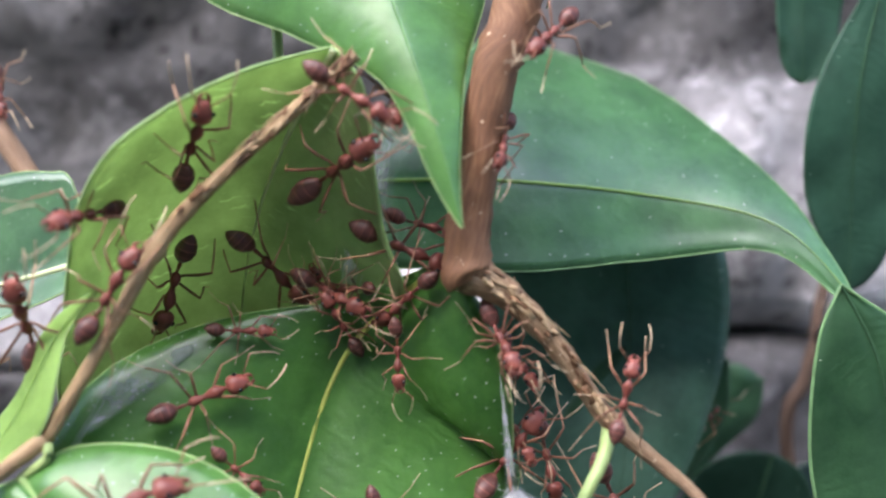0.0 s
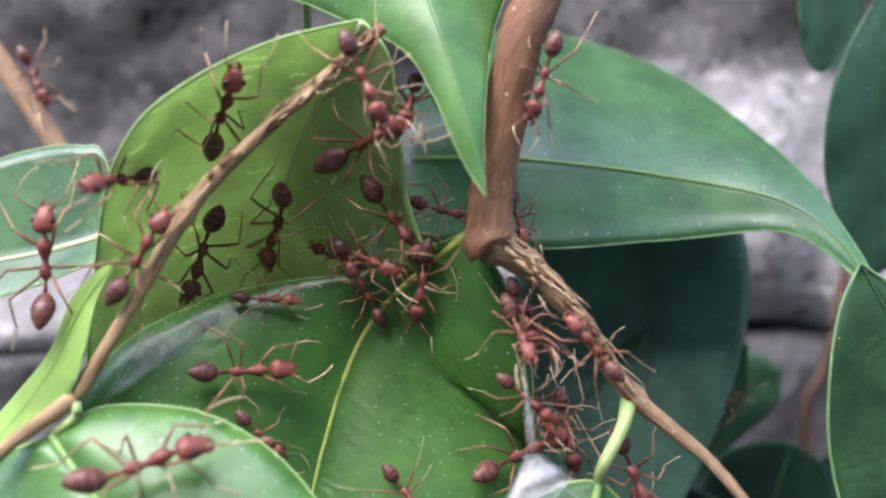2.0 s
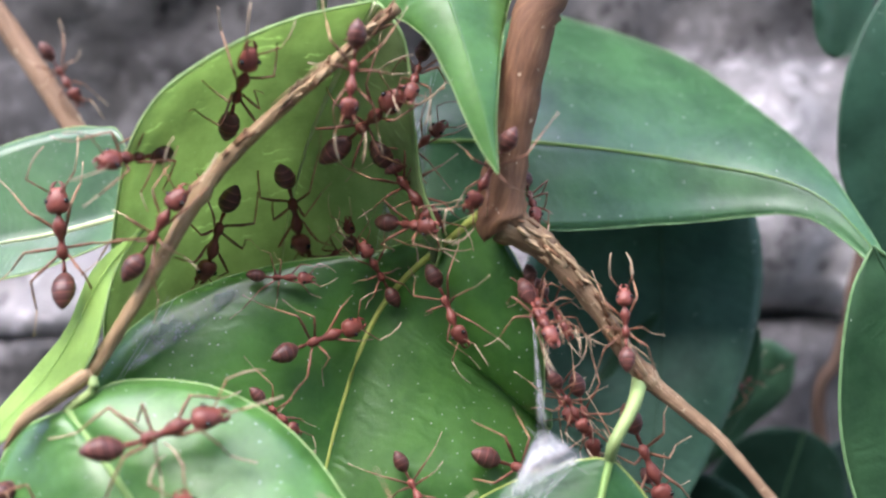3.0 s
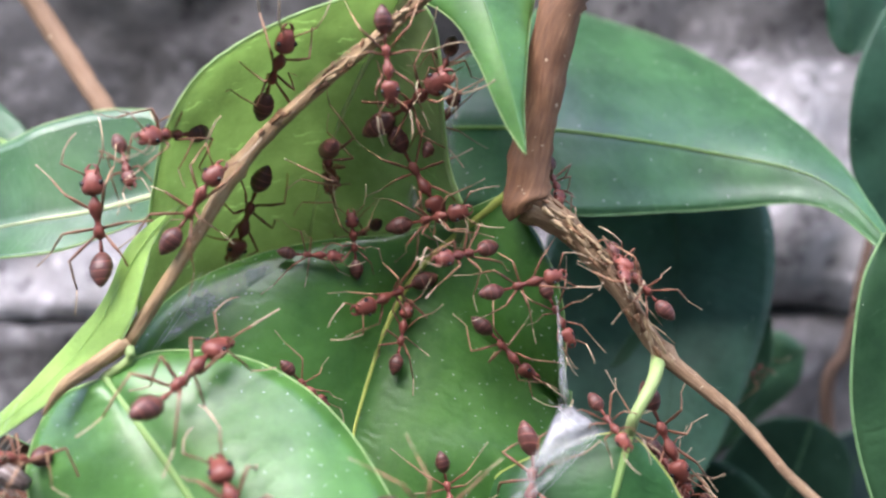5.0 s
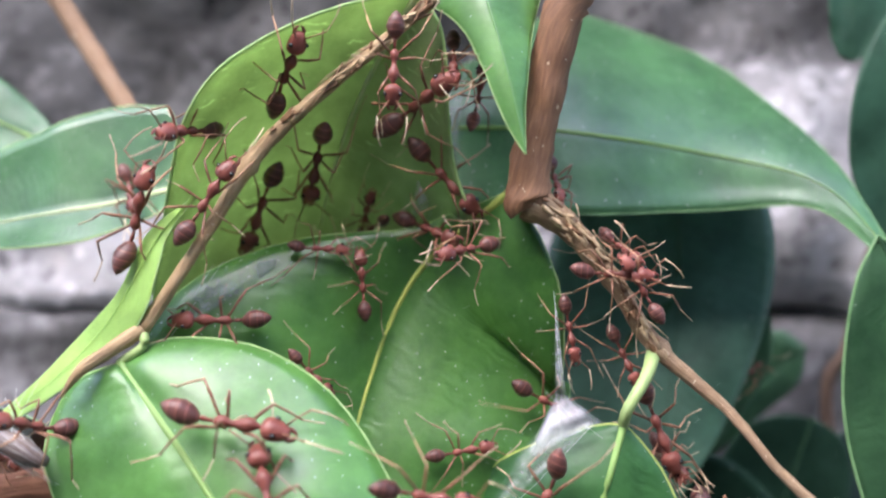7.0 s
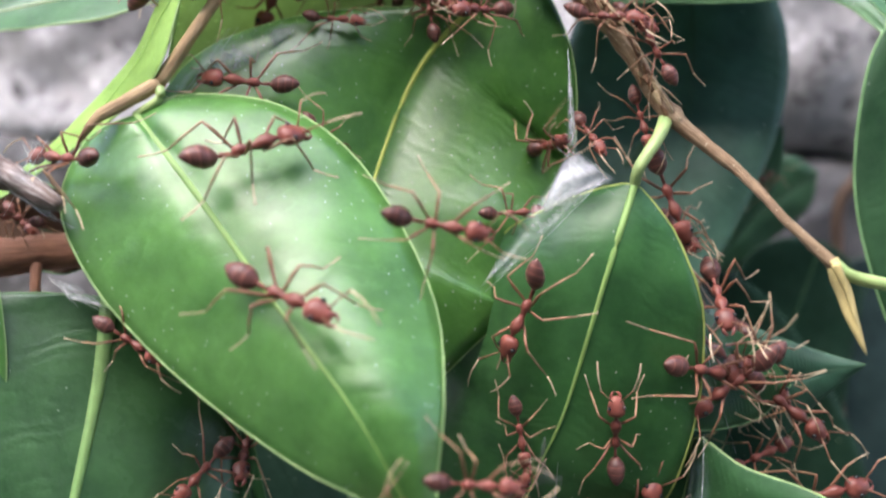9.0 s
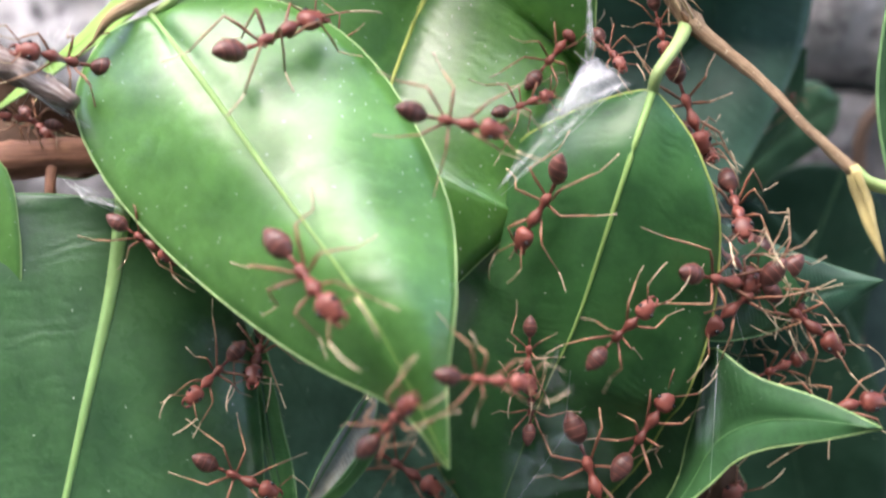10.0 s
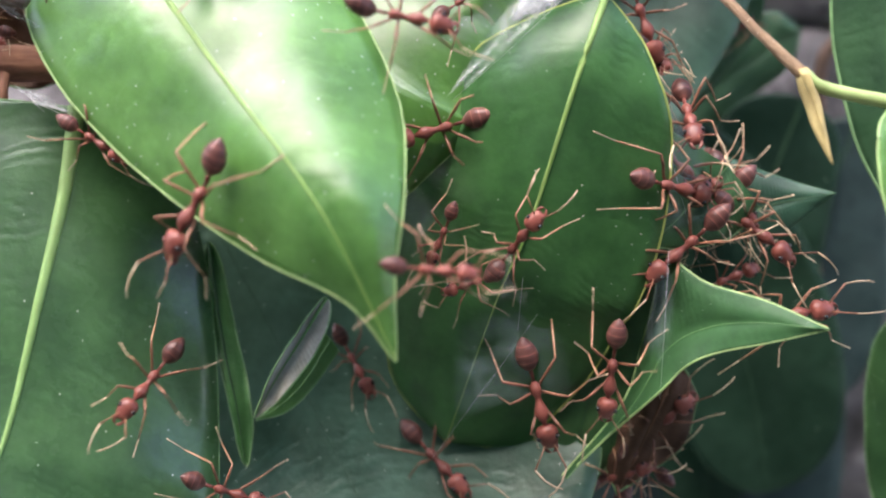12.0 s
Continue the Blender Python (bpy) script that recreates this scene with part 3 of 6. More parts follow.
twig("twig_right", "thin brown twig with rough bark below the stem", [(0.00657, 0.00300, 0.00257), (0.00959, 0.00300, 0.00045), (0.01275, 0.00300, -0.00325), (0.01591, 0.00300, -0.00797), (0.02084, 0.00100, -0.01236), (0.02362, -0.00200, -0.01596), (0.02652, -0.00300, -0.01877)], [1.5 * MM, 0.95 * MM, 0.72 * MM, 0.64 * MM, 0.4 * MM, 0.34 * MM, 0.46 * MM], BARK_RED, seed=4, knots=(0.5,), lenticels=34, fibres=18, flakes=70)
bud = twig("bud", "pointed tan leaf bud at a twig end", [(0.02635, -0.00300, -0.01839), (0.02704, -0.00300, -0.02010), (0.02779, -0.00350, -0.02255), (0.02860, -0.00400, -0.02478)], [0.46 * MM, 0.58 * MM, 0.4 * MM, 0.05 * MM], BUD, 24, 0.14)
part("bud_scale", tube(bmesh.new(), spline([(0.02641, -0.00370, -0.01865), (0.02718, -0.00380, -0.02053), (0.02786, -0.00410, -0.02270)], 14), [0.3 * MM * (1 - k / 14) + 0.03 * MM for k in range(14)], 8, 0.2), BUD, bud, "loose outer bud scale")
twig("leaf_stalk", "yellow-green leaf stalk beside the bud", [(0.02652, -0.00300, -0.01877), (0.02828, -0.00300, -0.01967), (0.03420, -0.00300, -0.02060)], [0.5 * MM, 0.45 * MM, 0.5 * MM], PETIOLE, 24, 0.1)
twig("twig_left", "slanting tan twig across the curled leaf", [(-0.00058, 0.00100, 0.01699), (-0.00421, 0.00100, 0.01388), (-0.00904, 0.00100, 0.00974), (-0.01326, 0.00100, 0.00560), (-0.01732, 0.00050, -0.00118), (-0.02113, 0.00000, -0.00734)], [0.45 * MM, 0.46 * MM, 0.48 * MM, 0.6 * MM, 0.45 * MM, 0.52 * MM], BARK_TAN, seed=7, knots=(0.62,), lenticels=14, fibres=14, flakes=40)
twig("thin_stalk", "thin tan stalk behind the curled leaf", [(-0.00717, 0.01200, 0.02821), (-0.00690, 0.01200, 0.02262), (-0.00665, 0.01100, 0.01777)], [0.42 * MM, 0.4 * MM, 0.38 * MM], PETIOLE, 20, 0.1, seed=12)
twig("twig_end", "short tan twig tip with a yellow bud", [(-0.02113, 0.00000, -0.00726), (-0.02321, -0.00100, -0.00880), (-0.02484, -0.00200, -0.01010), (-0.02618, -0.00200, -0.01196)], [0.55 * MM, 0.52 * MM, 0.42 * MM, 0.1 * MM], BARK_TAN, 30, 0.1, seed=8)
twig("background_twig", "blurred brown twig before the stone wall", [(-0.03996, 0.02500, 0.02668), (-0.03413, 0.02400, 0.01830), (-0.02893, 0.02200, 0.01102), (-0.02443, 0.02000, 0.00428)], [0.95 * MM, 0.95 * MM, 0.9 * MM, 0.8 * MM], BARK_FAR, 30, seed=9)
twig("background_branch", "thin dark branch before the stone wall", [(0.04474, 0.03600, 0.00493), (0.04243, 0.03500, -0.00319), (0.04054, 0.03400, -0.01002), (0.03859, 0.03400, -0.01402), (0.03913, 0.03400, -0.02478), (0.03994, 0.03400, -0.05295)], [0.5 * MM, 0.6 * MM, 0.65 * MM, 0.7 * MM, 0.6 * MM, 0.6 * MM], BARK_DIM, 30, seed=10)
twig("brown_twig", "thick reddish brown twig below the web", [(-0.04064, 0.00400, -0.02076), (-0.03447, 0.00400, -0.02031), (-0.03047, 0.00500, -0.01973), (-0.02626, 0.00700, -0.01936)], [1.5 * MM, 1.5 * MM, 1.4 * MM, 1.3 * MM], BARK_RUST, 30, seed=11)

# ---------------------------------------------------------------- leaves
leaf("front_leaf", "glossy bright green leaf with pale midrib",
     [(-0.02254, -0.00050, -0.00967), (-0.01750, -0.00380, -0.01492), (-0.01133, -0.00780, -0.02187), (-0.00471, -0.01160, -0.02939), (0.00033, -0.01100, -0.03847)],
     (0.2, -1, 0.6), None, edges=([(-0.02254, -0.00050, -0.00967), (-0.01921, 0.00060, -0.00787), (-0.01298, 0.00030, -0.00843), (-0.00746, -0.00080, -0.01149), (-0.00357, -0.00260, -0.01642), (-0.00057, -0.00520, -0.02205), (0.00029, -0.00950, -0.02774), (0.00009, -0.01100, -0.03332), (0.00033, -0.01100, -0.03847)],
     [(-0.02254, -0.00050, -0.00967), (-0.02631, -0.00006, -0.01176), (-0.02742, -0.00141, -0.01650), (-0.02443, -0.00301, -0.02175), (-0.01951, -0.00460, -0.02640), (-0.01411, -0.00671, -0.02992), (-0.00843, -0.00901, -0.03291), (-0.00298, -0.01066, -0.03507), (0.00033, -0.01100, -0.03847)]), bow=0.85,
     mat=LEAF_YOUNG, seed=2, rib_r=0.36, margin=0.11, petiole=[(-0.02113, 0.00000, -0.00734), (-0.02089, -0.00050, -0.00841)])
leaf("web_leaf", "green leaf with pale midrib held by silk",
     [(0.01330, 0.00050, -0.01353), (0.01144, -0.00100, -0.01957), (0.00880, 0.00050, -0.02991), (0.00676, 0.00250, -0.03562), (0.00345, 0.00700, -0.04739)],
     (0, -1, 0.3), ([0.0, 1.3, 3.5, 5.5, 7.7, 9.3, 9.6, 9.4, 8.9, 7.2, 5.8, 0.0], [0.0, 2.2, 5.4, 8.1, 9.9, 11.5, 12.7, 12.6, 11.4, 8.8, 6.0, 0.0]), (0, -8), (-14, -22), mat=LEAF_DARK, seed=3, rib_r=0.27, margin=0.11, rim=MARGIN_GOLD, stalk=1.35, petiole=[(0.01583, 0.00300, -0.00839), (0.01497, 0.00100, -0.01003), (0.01351, 0.00000, -0.01233)])
leaf("inner_leaf", "large shaded green leaf with yellow midrib",
     [(0.00529, 0.00500, 0.00340), (-0.00068, 0.00850, -0.00160), (-0.00351, 0.00850, -0.00586), (-0.00551, 0.00680, -0.01188), (-0.00659, 0.00520, -0.01638), (-0.00798, 0.00420, -0.02013), (-0.01049, 0.00360, -0.03219)],
     (0.1, -1, 0.15), ([0.0, 7.4, 12.7, 15.2, 14.6, 15.1, 15.2, 13.7, 13.1, 9.5, 5.1, 0.0], [0.0, 0.3, 1.2, 3.2, 8.7, 15.4, 17.2, 17.4, 15.0, 12.1, 8.1, 0.0]), (24, 32), (-18, -24), mat=LEAF_INNER, seed=4, rib_r=0.34, rib_mat=RIB_GOLD)
leaf("curled_leaf", "curled yellow-green leaf underside roofing the nest",
     [(-0.00207, 0.00250, 0.01764), (-0.00559, 0.00600, 0.01240), (-0.00829, 0.00980, 0.00708), (-0.01046, 0.01450, -0.00060), (-0.01188, 0.01900, -0.01547)],
     (0.1, -1, -0.35), ([0.0, 2.6, 4.7, 6.7, 9.1, 12.3, 12.9, 13.0, 10.9, 6.0, 1.4, 0.0], [0.0, 1.4, 4.8, 8.5, 12.3, 13.9, 14.1, 14.2, 14.5, 11.4, 3.1, 0.0]), (8, 8), (24, 26), mat=LEAF_UNDER, seed=5, margin=0.12, rib_r=0.26, rib_mat=RIB_PALE)
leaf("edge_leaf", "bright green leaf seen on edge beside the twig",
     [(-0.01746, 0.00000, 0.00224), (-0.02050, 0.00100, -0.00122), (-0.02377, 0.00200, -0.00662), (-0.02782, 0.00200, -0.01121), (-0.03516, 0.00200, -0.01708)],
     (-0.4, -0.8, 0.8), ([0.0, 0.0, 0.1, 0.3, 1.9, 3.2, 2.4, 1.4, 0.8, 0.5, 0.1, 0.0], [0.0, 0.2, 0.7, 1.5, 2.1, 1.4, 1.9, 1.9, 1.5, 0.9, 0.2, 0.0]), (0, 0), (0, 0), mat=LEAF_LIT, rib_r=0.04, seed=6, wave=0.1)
leaf("hanging_leaf", "bright green leaf hanging with pointed tip before stem",
     [(-0.00469, 0.01100, 0.04174), (-0.00086, 0.00600, 0.02903), (0.00237, 0.00180, 0.01894), (0.00439, -0.00050, 0.01184), (0.00586, -0.00200, 0.00554)],
     (0.15, -1, 0.75), ([0.0, 4.2, 7.9, 10.4, 10.7, 8.1, 4.5, 2.5, 1.2, 0.5, 0.1, 0.0], [0.0, 5.4, 11.0, 14.0, 12.6, 7.0, 2.8, 1.6, 1.2, 0.7, 0.2, 0.0]), (-6, -12), (-12, -20), mat=LEAF_YOUNG, seed=7, wave=0.15, rib_r=0.2, rib_mat=RIB_DULL)
leaf("broad_leaf", "broad glossy green leaf with long drip tip",
     [(-0.00559, 0.01450, 0.00896), (-0.00093, 0.01450, 0.00915), (0.00951, 0.01400, 0.00899), (0.02235, 0.01600, 0.00736), (0.03168, 0.01400, 0.00459), (0.03718, 0.01000, -0.00276)],
     (0, -1, 0.75), ([0.0, 4.8, 8.0, 8.5, 11.5, 20.0, 17.0, 7.5, 2.1, 0.9, 0.2, 0.0], [0.0, 4.2, 7.0, 7.0, 7.0, 7.2, 5.6, 3.4, 1.7, 0.8, 0.2, 0.0]), (4, -20), (-14, 0), mat=LEAF, seed=8, wave=0.4, margin=0.085, rim=MARGIN_SOFT, rib_r=0.26)
leaf("side_leaf", "green leaf with pale midrib behind the curled leaf",
     [(-0.02098, 0.01200, 0.00378), (-0.02730, 0.01300, 0.00225), (-0.03199, 0.01300, 0.00144), (-0.03709, 0.01400, 0.00055), (-0.04949, 0.01500, -0.00209)],
     (0, -1, 0.15), ([0.0, 1.6, 2.6, 3.1, 3.7, 4.1, 3.9, 3.5, 2.5, 1.2, 0.3, 0.0], [0.0, 6.4, 7.5, 8.2, 8.3, 8.0, 7.3, 6.6, 5.1, 2.4, 0.6, 0.0]), (34, -6), (4, 2), mat=LEAF, seed=9, rib_mat=RIB_PALE, rib_r=0.34, wave=0.2)
leaf("corner_leaf", "dull green leaf behind another leaf",
     [(-0.03288, 0.01800, 0.00653), (-0.03869, 0.02000, 0.00904), (-0.04791, 0.02000, 0.01308)],
     (0.2, -1, 0.4), ([0, 1, 3, 4, 3, 0], [0.0, 0.1, 0.5, 0.9, 1.6, 2.4, 3.2, 3.9, 4.1, 4.3, 4.4, 0.0]), (0, 0), (0, 0), mat=LEAF_SMALL, seed=10)
leaf("lower_leaf", "dark glossy leaf with bright midrib below the twig",
     [(-0.02521, 0.00300, -0.02292), (-0.02529, 0.00100, -0.02965), (-0.02585, -0.00150, -0.03690), (-0.02662, -0.00400, -0.04497), (-0.02735, -0.00650, -0.05066), (-0.02669, -0.01000, -0.05891)],
     (0.35, -1, 0.95), ([0.0, 2.3, 6.4, 9.5, 11.7, 13.3, 14.8, 16.1, 16.4, 16.3, 11.4, 0.0], [0.0, 8.6, 11.2, 13.4, 14.3, 14.7, 13.6, 11.5, 8.2, 4.8, 1.2, 0.0]), (-6, 6), (-10, -4), mat=LEAF_SHINY, seed=11, rib_r=0.75, rib_mat=RIB_BROAD, wave=0.8)
leaf("left_edge_leaf", "fresh green leaf with pale margin",
     [(-0.04635, -0.00200, -0.01808), (-0.03884, -0.00200, -0.02145), (-0.03536, -0.00200, -0.02941), (-0.03674, -0.00200, -0.04090)],
     (0.2, -1, 0.3), ([0.0, 0.2, 0.9, 1.8, 3.2, 5.3, 4.7, 4.1, 3.4, 1.7, 0.4, 0.0], [0, 2, 3, 3, 3, 2, 0]), (0, 0), (0, 0), mat=LEAF_YOUNG, seed=12)
leaf("star_leaf", "green leaf whose pointed tip curls outward",
     [(0.01263, 0.00320, -0.04888), (0.01716, 0.00300, -0.04311), (0.01931, 0.00220, -0.03871), (0.02180, 0.00060, -0.03673), (0.02476, -0.00220, -0.03588), (0.02842, -0.00400, -0.03588)],
     (0.1, -1, 0.2), None, edges=([(0.01235, 0.00360, -0.04883), (0.01666, 0.00420, -0.04310), (0.01799, 0.00550, -0.03911), (0.01865, 0.00450, -0.03502), (0.01874, 0.00250, -0.03181), (0.02159, 0.00050, -0.03346), (0.02534, -0.00220, -0.03438), (0.02910, -0.00400, -0.03588)],
     [(0.01334, 0.00300, -0.04786), (0.01535, 0.00260, -0.04557), (0.01893, 0.00100, -0.04150), (0.02045, 0.00000, -0.03947), (0.02236, -0.00100, -0.03826), (0.02536, -0.00280, -0.03717), (0.02910, -0.00400, -0.03588)]), bow=0.3,
     mat=LEAF_DULL, seed=13, wave=0.15, rib_mat=RIB_DULL, rib_r=0.03, margin=0.09)
# dark blade added for the pointed leaf's shaded side; the shade is its colour
leaf("dark_flap_leaf", "shaded leaf fold under the ants, darkened in colour",
     [(0.01698, 0.00600, -0.03109), (0.01585, 0.00650, -0.03686), (0.01451, 0.00700, -0.04321), (0.01257, 0.00750, -0.05152)],
     (0, -1, 0.1), None, edges=([(0.01698, 0.00600, -0.03109), (0.01210, 0.00700, -0.03535), (0.01033, 0.00760, -0.04264), (0.01257, 0.00750, -0.05152)],
     [(0.01698, 0.00600, -0.03109), (0.02040, 0.00600, -0.03439), (0.01901, 0.00650, -0.04243), (0.01593, 0.00700, -0.04894), (0.01257, 0.00750, -0.05152)]), bow=0.3,
     mat=LEAF_DEEP, seed=43, wave=0.3, rib_mat=RIB_SHADE, rib_r=0.05)
leaf("bottom_leaf", "dark glossy leaf in the shade below",
     [(-0.01739, 0.01300, -0.03078), (-0.01043, 0.01100, -0.04154), (-0.00397, 0.00700, -0.05096), (0.00305, 0.00100, -0.06170)],
     (0, -1, 0.3), ([0, 10, 15, 19, 20, 14, 0], [0, 9, 10, 10, 9, 7, 0]), (0, 0), (0, 0), wave=0.7, mat=LEAF_GREYISH, seed=20, rib_mat=RIB_SHADE, rib_r=0.02)
leaf("narrow_leaf", "narrow dark green leaf tip pointing down",
     [(-0.01564, 0.00600, -0.03272), (-0.01404, 0.00500, -0.03999), (-0.01254, 0.00400, -0.04498), (-0.01167, 0.00400, -0.04947)],
     (-0.1, -1, 0.3), ([0, 0.7, 1, 1.1, 1.0, 0.5, 0], [0, 0.5, 0.6, 0.6, 0.5, 0.3, 0]), (0, 0), (0, 0), mat=LEAF_DARK, seed=21, rib_mat=RIB_SHADE, rib_r=0.14)
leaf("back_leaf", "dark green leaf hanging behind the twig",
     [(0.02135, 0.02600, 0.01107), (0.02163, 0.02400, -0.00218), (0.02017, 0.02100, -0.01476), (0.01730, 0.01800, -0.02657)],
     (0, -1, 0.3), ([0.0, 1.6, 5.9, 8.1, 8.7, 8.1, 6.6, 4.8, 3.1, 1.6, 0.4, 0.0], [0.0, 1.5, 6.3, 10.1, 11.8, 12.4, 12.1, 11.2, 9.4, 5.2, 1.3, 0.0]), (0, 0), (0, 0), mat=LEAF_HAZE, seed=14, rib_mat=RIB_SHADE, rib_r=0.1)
leaf("small_back_leaf", "small dark green leaf pointing down",
     [(0.03640, 0.03400, -0.01000), (0.03202, 0.03400, -0.01309), (0.02762, 0.03400, -0.01684), (0.02266, 0.03400, -0.02328)],
     (0, -1, -0.1), None, edges=([(0.03640, 0.03400, -0.01000), (0.03316, 0.03400, -0.00849), (0.02823, 0.03400, -0.01169), (0.02328, 0.03400, -0.01678), (0.02266, 0.03400, -0.02328)],
     [(0.03640, 0.03400, -0.01000), (0.03554, 0.03400, -0.01368), (0.03142, 0.03400, -0.01743), (0.02703, 0.03400, -0.02117), (0.02266, 0.03400, -0.02328)]), bow=0.3,
     mat=LEAF_SMALL, seed=15, rib_mat=RIB_SHADE, rib_r=0.1)
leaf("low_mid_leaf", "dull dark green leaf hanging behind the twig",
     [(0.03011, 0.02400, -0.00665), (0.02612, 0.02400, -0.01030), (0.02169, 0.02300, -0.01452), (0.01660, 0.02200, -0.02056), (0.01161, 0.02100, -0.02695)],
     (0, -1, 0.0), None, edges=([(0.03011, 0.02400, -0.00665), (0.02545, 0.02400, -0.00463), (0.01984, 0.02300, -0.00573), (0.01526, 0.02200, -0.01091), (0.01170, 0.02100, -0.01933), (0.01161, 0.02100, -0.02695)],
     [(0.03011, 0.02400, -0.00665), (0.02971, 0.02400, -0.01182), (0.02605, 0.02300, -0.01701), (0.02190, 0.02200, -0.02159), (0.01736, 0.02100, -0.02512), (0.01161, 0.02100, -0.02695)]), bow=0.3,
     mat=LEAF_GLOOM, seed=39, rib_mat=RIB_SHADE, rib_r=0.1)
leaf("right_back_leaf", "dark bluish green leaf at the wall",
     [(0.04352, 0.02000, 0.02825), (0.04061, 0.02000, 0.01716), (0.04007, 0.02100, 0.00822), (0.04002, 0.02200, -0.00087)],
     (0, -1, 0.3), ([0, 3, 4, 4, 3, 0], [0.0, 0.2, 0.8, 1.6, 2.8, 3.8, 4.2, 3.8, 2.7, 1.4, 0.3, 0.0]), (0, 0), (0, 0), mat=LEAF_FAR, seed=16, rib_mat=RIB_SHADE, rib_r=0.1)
leaf("right_low_leaf", "dark green leaf with pale margin at the wall",
     [(0.03387, 0.00800, 0.00058), (0.03649, 0.00750, -0.00581), (0.03777, 0.00750, -0.01645), (0.03974, 0.00800, -0.02459), (0.04194, 0.00800, -0.03107)],
     (0, -1, 0.1), None, edges=([(0.03387, 0.00800, 0.00058), (0.03228, 0.00800, -0.00288), (0.03149, 0.00800, -0.00761), (0.03139, 0.00800, -0.01236), (0.03200, 0.00800, -0.01623), (0.03330, 0.00800, -0.02075), (0.03508, 0.00800, -0.02460), (0.03809, 0.00800, -0.02863), (0.04194, 0.00800, -0.03107)],
     [(0.03387, 0.00800, 0.00058), (0.03995, 0.00800, -0.00429), (0.04401, 0.00800, -0.01311), (0.04523, 0.00800, -0.02345), (0.04194, 0.00800, -0.03107)]), bow=0.4,
     mat=LEAF_GLOOM, seed=17, rib_mat=RIB_SHADE, rib_r=0.1, margin=0.13, rim=MARGIN_DULL)
leaf("stalk_leaf", "bright fresh green leaf hanging from a yellow stalk",
     [(0.03228, -0.00320, -0.02090), (0.03332, -0.00400, -0.02368), (0.03408, -0.00500, -0.02777), (0.03384, -0.00600, -0.03295)],
     (0.1, -1, 0.4), None, edges=([(0.03228, -0.00320, -0.02090), (0.03156, -0.00400, -0.02195), (0.03124, -0.00480, -0.02379), (0.03147, -0.00550, -0.02658), (0.03230, -0.00600, -0.02930), (0.03384, -0.00600, -0.03295)],
     [(0.03228, -0.00320, -0.02090), (0.03512, -0.00300, -0.02282), (0.03709, -0.00300, -0.02656), (0.03640, -0.00400, -0.02999), (0.03384, -0.00600, -0.03295)]), bow=0.3,
     mat=LEAF_YOUNG, seed=47, wave=0.15, rib_r=0.25, margin=0.11)
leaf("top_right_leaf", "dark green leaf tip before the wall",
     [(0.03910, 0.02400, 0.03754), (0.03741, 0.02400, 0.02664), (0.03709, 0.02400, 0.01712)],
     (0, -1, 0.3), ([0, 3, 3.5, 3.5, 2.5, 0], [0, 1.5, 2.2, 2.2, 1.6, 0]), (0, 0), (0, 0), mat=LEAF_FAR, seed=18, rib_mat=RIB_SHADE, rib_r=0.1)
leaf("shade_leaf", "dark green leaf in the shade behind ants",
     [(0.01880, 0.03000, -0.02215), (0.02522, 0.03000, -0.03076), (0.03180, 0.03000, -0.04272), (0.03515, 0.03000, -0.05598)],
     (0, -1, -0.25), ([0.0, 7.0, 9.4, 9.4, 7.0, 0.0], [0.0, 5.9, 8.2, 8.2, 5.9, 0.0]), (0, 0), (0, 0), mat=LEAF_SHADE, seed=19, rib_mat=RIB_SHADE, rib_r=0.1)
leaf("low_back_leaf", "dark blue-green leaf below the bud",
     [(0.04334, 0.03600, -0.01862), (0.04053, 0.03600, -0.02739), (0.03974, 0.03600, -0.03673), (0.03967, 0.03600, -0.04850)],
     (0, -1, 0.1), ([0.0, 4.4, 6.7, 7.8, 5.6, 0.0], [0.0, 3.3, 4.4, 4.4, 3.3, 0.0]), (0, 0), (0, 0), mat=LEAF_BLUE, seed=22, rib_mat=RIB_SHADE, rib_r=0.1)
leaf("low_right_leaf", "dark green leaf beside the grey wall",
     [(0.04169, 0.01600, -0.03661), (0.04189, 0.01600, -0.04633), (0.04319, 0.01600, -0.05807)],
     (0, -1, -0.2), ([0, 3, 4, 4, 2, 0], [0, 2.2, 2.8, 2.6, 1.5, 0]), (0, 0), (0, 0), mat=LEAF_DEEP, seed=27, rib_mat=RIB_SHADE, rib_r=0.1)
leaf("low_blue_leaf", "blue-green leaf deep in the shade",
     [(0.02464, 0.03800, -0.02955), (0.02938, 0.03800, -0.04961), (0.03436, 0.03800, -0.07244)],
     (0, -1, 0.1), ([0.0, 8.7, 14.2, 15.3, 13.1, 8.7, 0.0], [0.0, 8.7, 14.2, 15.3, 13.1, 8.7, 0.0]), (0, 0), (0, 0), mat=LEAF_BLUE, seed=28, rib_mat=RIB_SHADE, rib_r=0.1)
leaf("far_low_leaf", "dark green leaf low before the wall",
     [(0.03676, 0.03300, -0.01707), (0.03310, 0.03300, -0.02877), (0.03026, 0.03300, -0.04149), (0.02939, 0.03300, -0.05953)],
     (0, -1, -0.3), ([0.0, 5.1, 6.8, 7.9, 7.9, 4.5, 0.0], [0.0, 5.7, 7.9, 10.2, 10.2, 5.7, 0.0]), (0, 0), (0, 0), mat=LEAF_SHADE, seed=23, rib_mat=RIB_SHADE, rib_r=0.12)
